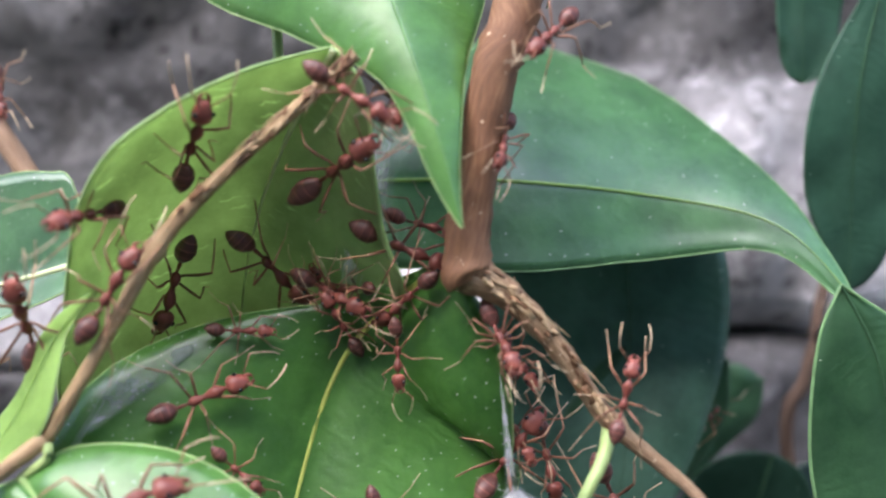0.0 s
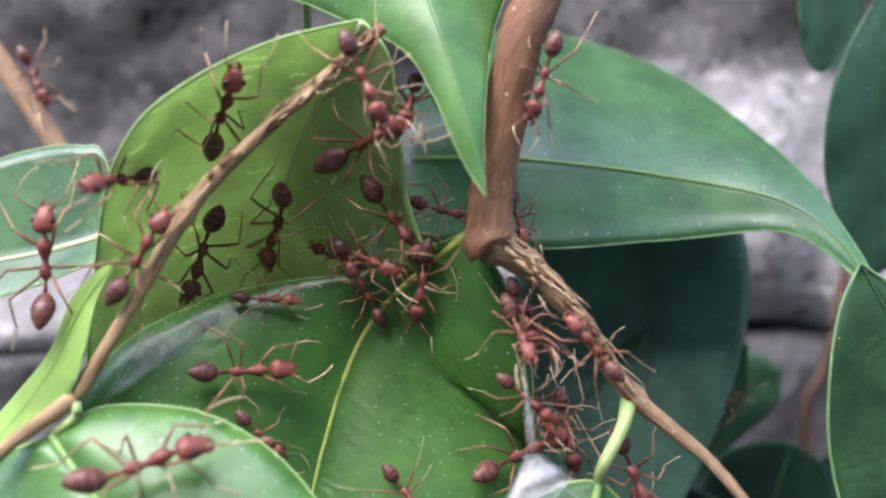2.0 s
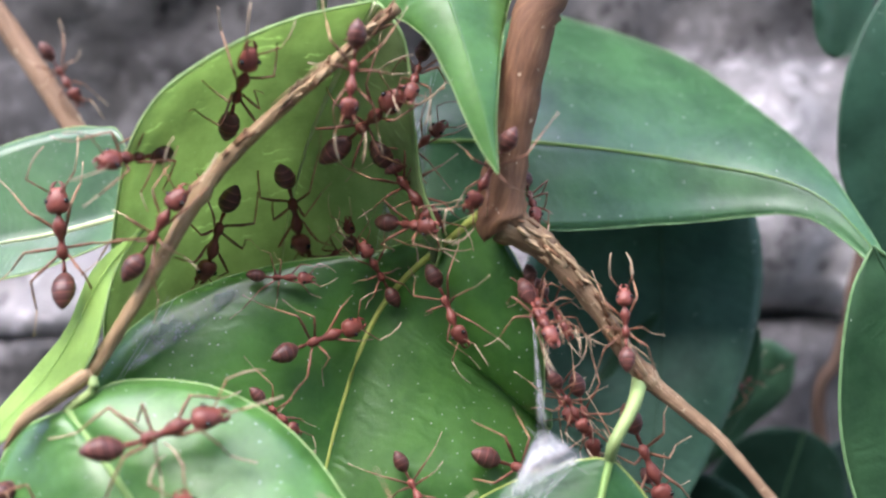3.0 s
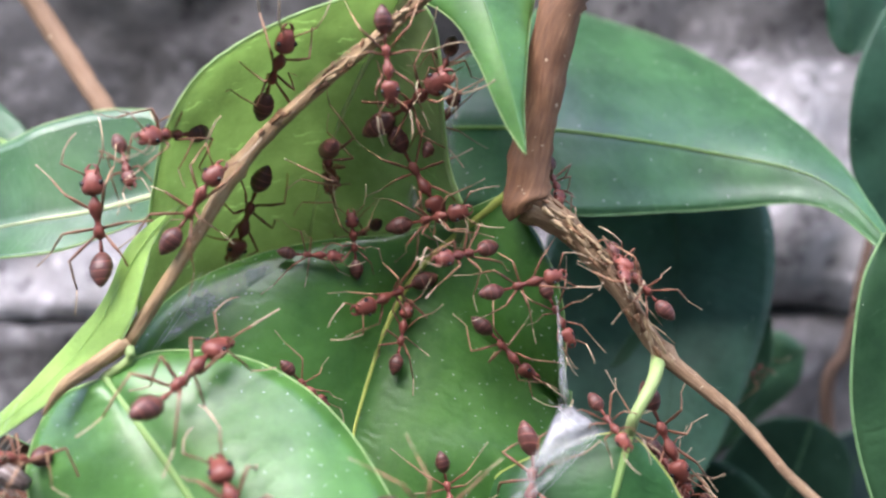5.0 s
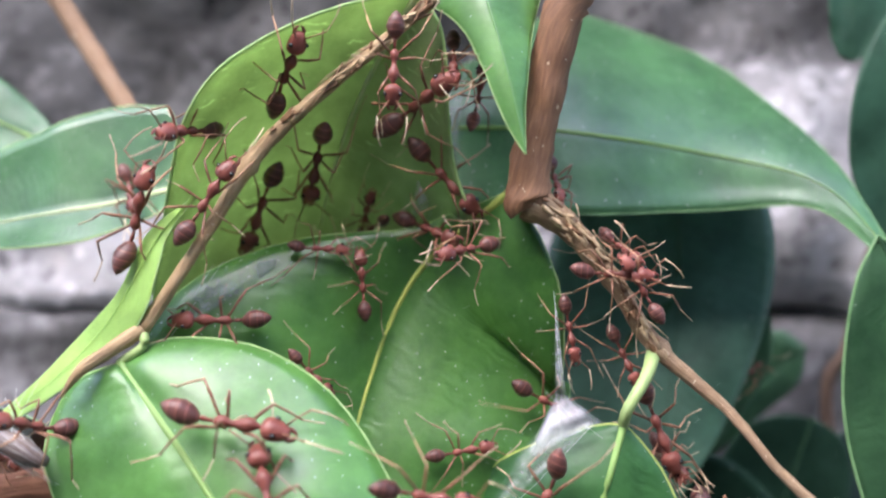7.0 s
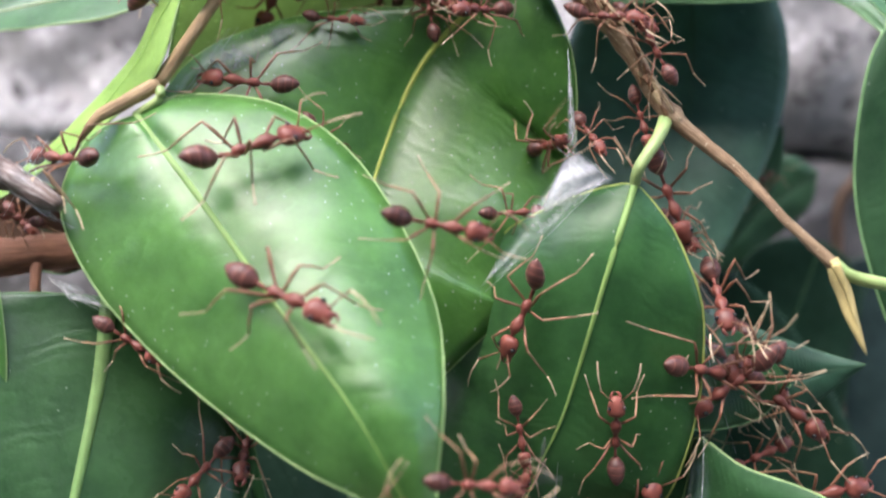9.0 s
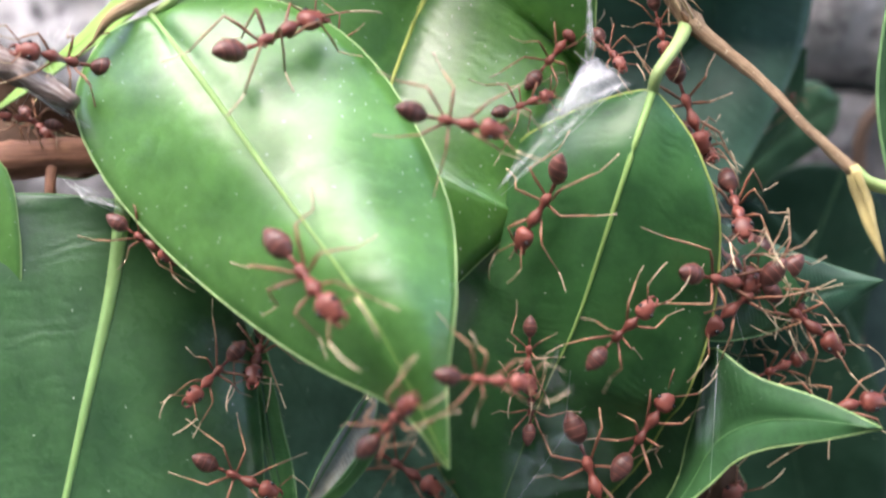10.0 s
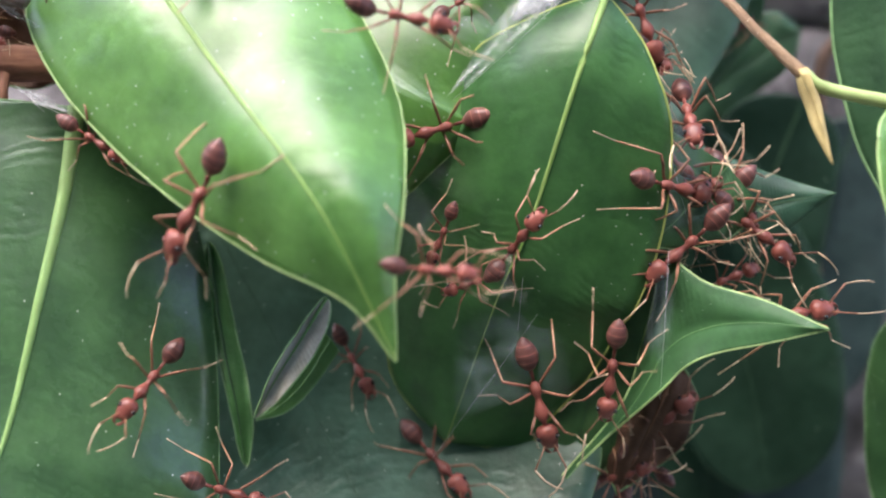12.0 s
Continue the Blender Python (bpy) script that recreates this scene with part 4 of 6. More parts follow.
leaf("pale_tip_leaf", "dim green leaf tip pointing outward below ants",
     [(0.02158, 0.00900, -0.02957), (0.02658, 0.00800, -0.02802), (0.02990, 0.00750, -0.02710), (0.03241, 0.00700, -0.02657)],
     (0.1, -1, 0.1), None, edges=([(0.02079, 0.00950, -0.02269), (0.02528, 0.00850, -0.02448), (0.02914, 0.00800, -0.02573), (0.03241, 0.00700, -0.02657)],
     [(0.02347, 0.00850, -0.03658), (0.02651, 0.00800, -0.03237), (0.02996, 0.00750, -0.02873), (0.03241, 0.00700, -0.02657)]), bow=0.4,
     mat=LEAF_FAR, seed=24, wave=0.2, rib_mat=RIB_SHADE, rib_r=0.08)
leaf("folded_tip_leaf", "small folded leaf tip with a pale rim under ants",
     [(0.02341, 0.00450, -0.02505), (0.02117, 0.00360, -0.02735), (0.01912, 0.00240, -0.02955), (0.01709, 0.00120, -0.03100)],
     (0.1, -1, 0.1), None, edges=([(0.01836, 0.00400, -0.02220), (0.01793, 0.00320, -0.02510), (0.01768, 0.00220, -0.02833), (0.01709, 0.00120, -0.03100)],
     [(0.02603, 0.00450, -0.02794), (0.02382, 0.00380, -0.03024), (0.02020, 0.00240, -0.03118), (0.01709, 0.00120, -0.03100)]), bow=0.3,
     mat=LEAF_DULL, seed=37, wave=0.15, rib_mat=RIB_DULL, rib_r=0.04, margin=0.09, m=6, rim=MARGIN_DULL)
leaf("dry_leaf", "shrivelled grey dry leaf scrap below the nest",
     [(-0.00595, 0.00300, -0.03624), (-0.00730, 0.00200, -0.03881), (-0.00909, 0.00100, -0.04211), (-0.01056, 0.00100, -0.04504)],
     (0.3, -1, 0.7), ([0, 0.8, 1.5, 1.7, 1.2, 0.5, 0], [0, 0.7, 1.1, 1.3, 0.9, 0.3, 0]), (10, 30), (20, 40), mat=LEAF_DRY, seed=31, wave=0.5, rib_mat=RIB_DULL, rib_r=0.14)
leaf("green_scrap", "narrow green leaf edge behind the dry scrap",
     [(-0.00577, 0.00500, -0.03956), (-0.00773, 0.00460, -0.04309), (-0.00951, 0.00400, -0.04490), (-0.01096, 0.00340, -0.04581)],
     (0.3, -1, 0.4), None, edges=([(-0.00691, 0.00500, -0.03831), (-0.00885, 0.00460, -0.04228), (-0.01039, 0.00400, -0.04451), (-0.01096, 0.00340, -0.04581)],
     [(-0.00508, 0.00500, -0.04039), (-0.00707, 0.00460, -0.04349), (-0.00885, 0.00400, -0.04521), (-0.01096, 0.00340, -0.04581)]), bow=0.1,
     mat=LEAF_MID, seed=41, wave=0.1, rib_mat=RIB_DULL, rib_r=0.04, m=5)
leaf("withered_leaf", "crumpled brown withered leaf behind a pointed leaf",
     [(0.02109, 0.00650, -0.03990), (0.01990, 0.00600, -0.04307), (0.01855, 0.00580, -0.04643), (0.01684, 0.00600, -0.05061)],
     (0.1, -1, 0.2), None, edges=([(0.02109, 0.00650, -0.03990), (0.01811, 0.00750, -0.04304), (0.01569, 0.00750, -0.04726), (0.01684, 0.00600, -0.05061)],
     [(0.02109, 0.00650, -0.03990), (0.02276, 0.00750, -0.04299), (0.02173, 0.00780, -0.04719), (0.01684, 0.00600, -0.05061)]), bow=0.7,
     mat=LEAF_BROWN, seed=49, wave=1.3, rib_mat=RIB_BROWN, rib_r=0.16)
leaf("withered_leaf", "withered brown leaf scrap behind the dry stalk",
     [(-0.04039, 0.01000, -0.01477), (-0.03619, 0.00900, -0.01697), (-0.03166, 0.00800, -0.01820), (-0.02799, 0.00800, -0.01988)],
     (0, -1, -0.1), ([0, 2.5, 4, 4.5, 3, 0], [0, 2.5, 3.5, 3.5, 2.5, 0]), (10, 10), (20, 20), mat=LEAF_BROWN, seed=33, wave=0.9, rib_mat=RIB_SHADE, rib_r=0.1)



# ---------------------------------------------------------------- silk
def silk_material(name, holes, col=(0.56, 0.56, 0.56), rim=0.1):
    m, n, l, b = material(name)
    b.inputs["Base Color"].default_value = (*col, 1)
    b.inputs["Roughness"].default_value = 0.6
    fine = noise_tex(n, l, 1100, 5, 0.7)
    big = noise_tex(n, l, 230, 3, 0.6)
    add = n.new("ShaderNodeMath")
    add.operation = "ADD"
    l.new(fine.outputs["Fac"], add.inputs[0])
    l.new(big.outputs["Fac"], add.inputs[1])
    mr = n.new("ShaderNodeMapRange")
    mr.inputs["From Min"].default_value, mr.inputs["From Max"].default_value = holes - 0.34, holes + 0.34
    mr.inputs["To Max"].default_value = 0.85
    l.new(add.outputs[0], mr.inputs["Value"])
    # the sheet frays out towards its rim
    uv = n.new("ShaderNodeUVMap")
    sep = n.new("ShaderNodeSeparateXYZ")
    l.new(uv.outputs["UV"], sep.inputs[0])
    thick = mr.outputs["Result"]
    for axis in "XY":
        rest = n.new("ShaderNodeMath")
        rest.operation, rest.inputs[0].default_value = "SUBTRACT", 1.0
        l.new(sep.outputs[axis], rest.inputs[1])
        hump = n.new("ShaderNodeMath")
        hump.operation = "MULTIPLY"
        l.new(sep.outputs[axis], hump.inputs[0])
        l.new(rest.outputs[0], hump.inputs[1])
        fray = n.new("ShaderNodeMapRange")
        fray.inputs["From Max"].default_value = rim
        l.new(hump.outputs[0], fray.inputs["Value"])
        both = n.new("ShaderNodeMath")
        both.operation = "MULTIPLY"
        l.new(thick, both.inputs[0])
        l.new(fray.outputs["Result"], both.inputs[1])
        thick = both.outputs[0]
    clear = n.new("ShaderNodeBsdfTransparent")
    mix = n.new("ShaderNodeMixShader")
    l.new(thick, mix.inputs[0])
    l.new(clear.outputs[0], mix.inputs[1])
    l.new(b.outputs[0], mix.inputs[2])
    l.new(mix.outputs[0], n["Material Output"].inputs["Surface"])
    return m


SILK = silk_material("dense silk", 0.78, (0.6, 0.59, 0.62), 0.15)
SILK_THIN = silk_material("thin silk", 1.0, (0.48, 0.49, 0.48), 0.16)
SILK_FILM = silk_material("silk film", 1.14, (0.2, 0.27, 0.27), 0.24)
SILK_GREY = silk_material("grey silk veil", 0.98, (0.3, 0.32, 0.31), 0.16)
STRAND = plain_material("silk strand", (0.7, 0.7, 0.68), 0.5, 900, 0.1)


def silk(name, label, a, b, c, d, mat, strands=8, sag=0.6, seed=1):
    """A ragged silk sheet between the edges a-b and d-c, with loose strands."""
    a, b, c, d = Vector(a), Vector(b), Vector(c), Vector(d)
    ob = thing(name, label, "silk web", "silk of the nest", at=a)
    rng = random.Random(seed)
    bm = bmesh.new()
    n = 16
    lay = bm.loops.layers.uv.new("UVMap")
    g = []
    for i in range(n + 1):
        row = []
        for j in range(n + 1):
            u, v = i / n, j / n
            p = a.lerp(b, u).lerp(d.lerp(c, u), v)
            bow = 1 - 0.2 * math.sin(math.pi * u) * (1 if v > 0.5 else -1) * abs(2 * v - 1)
            p = p + Vector((0, -1, 0)) * sag * MM * noise.noise(Vector((u * 3, v * 3, seed)))
            mid = (a.lerp(b, u) + d.lerp(c, u)) / 2
            p = mid + (p - mid) * bow
            row.append(bm.verts.new(p))
        g.append(row)
    for i in range(n):
        for j in range(n):
            f = bm.faces.new((g[i][j], g[i + 1][j], g[i + 1][j + 1], g[i][j + 1]))
            for lo, (x, y) in zip(f.loops, ((i, j), (i + 1, j), (i + 1, j + 1), (i, j + 1))):
                lo[lay].uv = (x / n, y / n)
    part("silk_sheet", bm, mat, ob)
    for _ in range(strands):
        u0, u1 = rng.random(), rng.random()
        p, q = a.lerp(b, u0), d.lerp(c, u1)
        far = (q - p) * rng.uniform(0.05, 0.3)
        p, q = p - far, q + far
        bm = bmesh.new()
        tube(bm, [p, p.lerp(q, 0.5) + Vector((0, -0.2 * MM, -0.2 * MM)), q], [0.009 * MM] * 3, 4)
        part("strand", bm, STRAND, ob, "single silk strand")
    return ob


silk("nest_silk", "dense white silk patch at leaf base", (0.00812, -0.00040, -0.01164), (0.00939, -0.00040, -0.01139), (0.01195, -0.00040, -0.01325), (0.00596, -0.00040, -0.01660), SILK, 2, 0.3, seed=1)
silk("nest_silk", "white silk ribbon along a leaf margin", (0.00683, -0.00120, -0.01372), (0.01068, -0.00120, -0.01367), (0.00337, -0.00120, -0.02092), (0.00203, -0.00120, -0.02177), SILK_THIN, 1, 0.5, seed=2)
silk("nest_silk", "white silk tongue under ants", (0.00821, 0.00020, -0.00492), (0.00841, 0.00020, -0.00499), (0.00922, 0.00020, -0.01187), (0.00842, 0.00020, -0.01188), SILK_THIN, 1, 0.3, seed=3)
silk("nest_silk", "thin grey silk veil between twig and leaf", (-0.01848, 0.00300, -0.00369), (-0.01122, 0.00600, -0.00130), (-0.01205, 0.00600, -0.00326), (-0.02077, 0.00100, -0.00895), SILK_GREY, 2, seed=4)
silk("nest_silk", "grey silk film beside a leaf margin", (0.01667, 0.00050, -0.01981), (0.02159, 0.00300, -0.02260), (0.02236, 0.00300, -0.03054), (0.01728, 0.00050, -0.03098), SILK_FILM, 1, seed=14)
silk("nest_silk", "cobweb film over shaded leaves", (0.00353, 0.00250, -0.03789), (0.01090, 0.00250, -0.03499), (0.01297, 0.00250, -0.04245), (0.00390, 0.00250, -0.04549), SILK_FILM, 1, seed=15)
silk("nest_silk", "bluish white cobweb along a midrib", (0.00797, 0.00100, -0.02878), (0.00901, 0.00100, -0.02907), (0.00897, 0.00200, -0.03649), (0.00647, 0.00200, -0.03631), SILK_GREY, 1, 0.3, seed=19)
silk("nest_silk", "torn grey silk strip on a folded leaf", (0.01785, 0.00000, -0.03280), (0.01950, 0.00000, -0.03353), (0.01924, 0.00100, -0.04029), (0.01736, 0.00100, -0.03957), SILK_FILM, 1, seed=17)
silk("nest_silk", "torn silk in the dark nest opening", (-0.00110, 0.00850, 0.01240), (0.00203, 0.00850, 0.01110), (0.00083, 0.00850, 0.00130), (-0.00271, 0.00850, 0.00037), SILK_THIN, 6, seed=6)
silk("nest_silk", "pale silk at the lower leaf base", (-0.02906, 0.00200, -0.02200), (-0.02735, 0.00200, -0.02193), (-0.02383, 0.00050, -0.02391), (-0.02742, 0.00050, -0.02314), SILK_THIN, 6, seed=7)
silk("nest_silk", "grey silk bridging stalk and leaf edge", (-0.03004, -0.00300, -0.01258), (-0.02767, -0.00300, -0.01132), (-0.02674, -0.00350, -0.01644), (-0.03116, -0.00300, -0.01598), SILK_FILM, 4, seed=8)
silk("nest_silk", "white silk band under the dry stalk", (-0.03247, -0.00280, -0.01362), (-0.03204, -0.00280, -0.01463), (-0.02679, -0.00300, -0.01778), (-0.02666, -0.00300, -0.01684), SILK, 2, 0.3, seed=18)
twig("dry_stalk", "grey dry stalk wrapped in silk", [(-0.03611, -0.00300, -0.01179), (-0.03244, -0.00300, -0.01345), (-0.02958, -0.00300, -0.01482), (-0.02663, -0.00350, -0.01632)], [1.1 * MM, 1.05 * MM, 0.9 * MM, 0.55 * MM], DRY, 26, 0.5, seed=21)
twig("twig_stub", "short reddish brown twig stub", [(-0.03117, 0.00400, -0.02041), (-0.03086, 0.00300, -0.02253), (-0.03089, 0.00300, -0.02467)], [0.45 * MM, 0.4 * MM, 0.35 * MM], BARK_RUST, 16, 0.3, seed=22)


# ---------------------------------------------------------------- ants
def chitin(name, a, b_, rough, bands=0.0):
    m, n, l, b = material(name)
    info = n.new("ShaderNodeObjectInfo")
    nz = noise_tex(n, l, 900, 4)
    r = ramp(n, [(0.3, a), (0.75, b_)])
    l.new(nz.outputs["Fac"], r.inputs["Fac"])
    hs = n.new("ShaderNodeHueSaturation")
    mr = n.new("ShaderNodeMapRange")
    mr.inputs["To Min"].default_value, mr.inputs["To Max"].default_value = 0.75, 1.25
    l.new(info.outputs["Random"], mr.inputs["Value"])
    l.new(mr.outputs["Result"], hs.inputs["Value"])
    col = r.outputs["Color"]
    if bands:
        wave = n.new("ShaderNodeTexWave")
        wave.wave_type, wave.bands_direction, wave.wave_profile = "BANDS", "X", "SAW"
        wave.inputs["Scale"].default_value, wave.inputs["Distortion"].default_value = 540.0, 0.3
        tc = n.new("ShaderNodeTexCoord")
        l.new(tc.outputs["Object"], wave.inputs["Vector"])
        pale = ramp(n, [(0.0, (0.8, 0.8, 0.8)), (0.78, (1, 1, 1)), (0.94, (1.9, 1.8, 1.7))])
        l.new(wave.outputs["Fac"], pale.inputs["Fac"])
        col = mixed(n, l, col, pale.outputs["Color"], 1.0, "MULTIPLY")
    l.new(col, hs.inputs["Color"])
    l.new(hs.outputs["Color"], b.inputs["Base Color"])
    b.inputs["Roughness"].default_value = rough
    b.inputs["Specular IOR Level"].default_value = 0.28
    bump(n, l, nz.outputs["Fac"], b, 0.45, 0.00008)
    return m


ANT_RED = chitin("ant red", (0.125, 0.034, 0.026), (0.23, 0.07, 0.052), 0.36)
ANT_BROWN = chitin("ant gaster", (0.075, 0.03, 0.026), (0.14, 0.056, 0.046), 0.36, 1.0)
ANT_LEG = chitin("ant leg", (0.14, 0.06, 0.036), (0.25, 0.115, 0.068), 0.42)
ANT_SHIN = chitin("ant shin", (0.24, 0.12, 0.068), (0.4, 0.24, 0.145), 0.45)
ANT_FOOT = chitin("ant foot", (0.36, 0.25, 0.15), (0.56, 0.44, 0.3), 0.5)
ANT_EYE = plain_material("ant eye", (0.012, 0.01, 0.01), 0.25)


def lathe(bm, stations, sides=12):
    """A body along x through stations (x, z, half width, half height) in mm."""
    rings = []
    for x, z, ry, rz in stations:
        rings.append([bm.verts.new((x * MM, ry * MM * math.cos(2 * math.pi * k / sides), (z + rz * math.sin(2 * math.pi * k / sides)) * MM)) for k in range(sides)])
    for r0, r1 in zip(rings, rings[1:]):
        for k in range(sides):
            bm.faces.new((r0[k], r0[(k + 1) % sides], r1[(k + 1) % sides], r1[k]))
    bm.faces.new(rings[0][::-1])
    bm.faces.new(rings[-1])
    return bm


def egg(x0, x1, z0, z1, ry, rz, n=12, steps=0, blunt=0.5, tail=0.85):
    out = []
    for k in range(n + 1):
        w = math.pi * k / n
        f = (1 - math.cos(w)) / 2
        r = max(0.03, math.sin(math.pi * f ** tail) ** blunt if 0 < k < n else 0.03)
        if steps:
            r *= 1 - 0.07 * ((f * steps) % 1.0)
        out.append((x0 + (x1 - x0) * f, z0 + (z1 - z0) * f, ry * r, rz * r))
    return out


def limb(bm, pts, radii, sides=6):
    return tube(bm, [Vector(p) * MM for p in pts], [r * MM for r in radii], sides)


def ant(seed, raised=0.0):
    """A long-legged weaver ant, feet on z = 0, head towards +x."""
    rng = random.Random(seed)
    ob = thing("ant", "reddish brown weaver ant with long slender legs", "ant", "ants on the leaf nest")
    part("thorax", lathe(bmesh.new(), [(-0.9, 1.44, 0.12, 0.12), (-0.72, 1.52, 0.31, 0.3), (-0.4, 1.6, 0.39, 0.38), (-0.08, 1.6, 0.32, 0.31), (0.2, 1.57, 0.21, 0.21), (0.5, 1.62, 0.23, 0.24), (0.8, 1.72, 0.38, 0.36), (1.15, 1.8, 0.48, 0.43), (1.45, 1.84, 0.44, 0.4), (1.72, 1.86, 0.29, 0.28), (1.95, 1.86, 0.15, 0.15), (2.2, 1.86, 0.14, 0.14)]), ANT_RED, ob)
    part("petiole", lathe(bmesh.new(), [(-1.8, 1.45, 0.11, 0.11), (-1.55, 1.49, 0.15, 0.22), (-1.38, 1.46, 0.14, 0.17), (-0.85, 1.45, 0.1, 0.1)], 10), ANT_RED, ob)
    part("gaster", lathe(bmesh.new(), egg(-1.68, -4.1, 1.46, 1.62 + raised, 0.8, 0.76, 20, 5, 0.68), 16), ANT_BROWN, ob, "darker brown banded gaster")
    head = part("head", lathe(bmesh.new(), [(2.08, 1.86, 0.2, 0.16), (2.16, 1.87, 0.5, 0.38), (2.35, 1.88, 0.7, 0.52), (2.65, 1.87, 0.77, 0.58), (2.98, 1.83, 0.74, 0.55), (3.3, 1.78, 0.63, 0.47), (3.58, 1.73, 0.5, 0.36), (3.76, 1.7, 0.38, 0.25), (3.82, 1.68, 0.2, 0.14)], 16), ANT_RED, ob)
    for s in (-1, 1):
        bm = bmesh.new()
        bmesh.ops.create_uvsphere(bm, u_segments=8, v_segments=6, radius=0.19 * MM, matrix=Matrix.Translation((2.92 * MM, 0.62 * s * MM, 2.1 * MM)))
        part("eye", bm, ANT_EYE, head, "small black eye")
        part("mandible", limb(bmesh.new(), [(3.55, 0.32 * s, 1.68), (3.85, 0.38 * s, 1.6), (4.1, 0.25 * s, 1.54), (4.24, 0.04 * s, 1.52)], [0.17, 0.15, 0.11, 0.03]), ANT_RED, head)
    # three pairs: where the leg joins, its heading, its length, how far the shin turns, how high the knee may stand
    for x, deg, size, bend, high in ((1.05, 48, 0.98, 22, 2.9), (-0.1, 8, 0.95, -20, 3.2), (-0.5, -38, 1.22, -24, 3.3)):
        for s in (-1, 1):
            a = radians(deg + rng.uniform(-16, 16))
            d = Vector((math.sin(a), math.cos(a) * s, 0))
            kink = -radians(bend + rng.uniform(-18, 18)) * s
            d2 = Vector((d.x * math.cos(kink) - d.y * math.sin(kink), d.x * math.sin(kink) + d.y * math.cos(kink), 0))
            e = rng.uniform(0.92, 1.1) * size
            coxa = Vector((x, 0.24 * s, 1.4))
            rise = rng.uniform(high - 0.9, high) - coxa.z
            knee = d * math.sqrt(max(0.6, (2.15 * e) ** 2 - rise ** 2)) + Vector((0, 0, rise))
            drop = knee.z + coxa.z - 0.5
            ankle = knee + d2 * math.sqrt(max(0.8, (2.5 * e) ** 2 - drop ** 2)) - Vector((0, 0, drop))
            toe = ankle + d2 * 1.35 * e - Vector((0, 0, 0.42))
            leg = part("leg", limb(bmesh.new(), [(0, 0, 0), tuple(knee * 0.2 + Vector((0, 0, -0.1))), tuple(knee * 0.6 + Vector((0, 0, 0.06))), tuple(knee)], [0.13, 0.095, 0.12, 0.08]), ANT_LEG, ob)
            part("shin", limb(bmesh.new(), [tuple(knee), tuple(knee.lerp(ankle, 0.1)), tuple(knee.lerp(ankle, 0.55) + d2 * 0.07), tuple(ankle)], [0.082, 0.07, 0.076, 0.052]), ANT_SHIN, leg, "paler brown shin")
            leg.location = coxa * MM
            part("foot", limb(bmesh.new(), [tuple(ankle), tuple(ankle.lerp(toe, 0.5) - Vector((0, 0, 0.06))), tuple(ankle.lerp(toe, 0.88)), tuple(toe + d2 * 0.1)], [0.052, 0.042, 0.045, 0.06]), ANT_FOOT, leg, "pale tan foot")
    for s in (-1, 1):
        a = radians(rng.uniform(22, 62)) * s
        b = radians(rng.uniform(-40, 15)) * s
        elbow = Vector((math.cos(a), math.sin(a), 0.35)) * 1.75
        end = elbow + Vector((math.cos(b), math.sin(b), rng.uniform(-0.6, 0.0))) * 2.3
        bulge = Vector((0.15, 0.12 * s, 0.12))
        feeler = part("antenna", limb(bmesh.new(), [(0, 0, 0), tuple(elbow * 0.5 + Vector((0, 0, 0.05))), tuple(elbow)], [0.06, 0.05, 0.062]), ANT_LEG, ob)
        part("antenna_tip", limb(bmesh.new(), [tuple(elbow), tuple(elbow.lerp(end, 0.4) + bulge), tuple(elbow.lerp(end, 0.75) + bulge * 0.8), tuple(end)], [0.058, 0.05, 0.055, 0.045]), ANT_FOOT, feeler, "pale tan feeler end")
        feeler.location = Vector((3.4, 0.26 * s, 2.0)) * MM
    return ob


ANT_KINDS = {}


def place_ant(kind, size, m):
    """One more ant of that stance, at pose m."""
    if kind not in ANT_KINDS:
        ANT_KINDS[kind] = ob = ant(100 + kind, (0.0, 0.5, 0.2, 0.9, 0.0, 0.3)[kind % 6])
        ob.matrix_basis = m
    else:
        ob = copy_thing(ANT_KINDS[kind], m)
        for o in (ob, *ob.children_recursive):
            o.animation_data_clear()
    ob.scale = (size, size, size)
    return ob


def stance(p, ahead, up):
    """The pose of a thing at p whose x axis looks ahead and z axis up."""
    x = Vector(ahead).normalized()
    z = Vector(up)
    z = (z - x * z.dot(x)).normalized()
    y = z.cross(x)
    return Matrix.Translation(p) @ Matrix((x, y, z)).transposed().to_4x4()


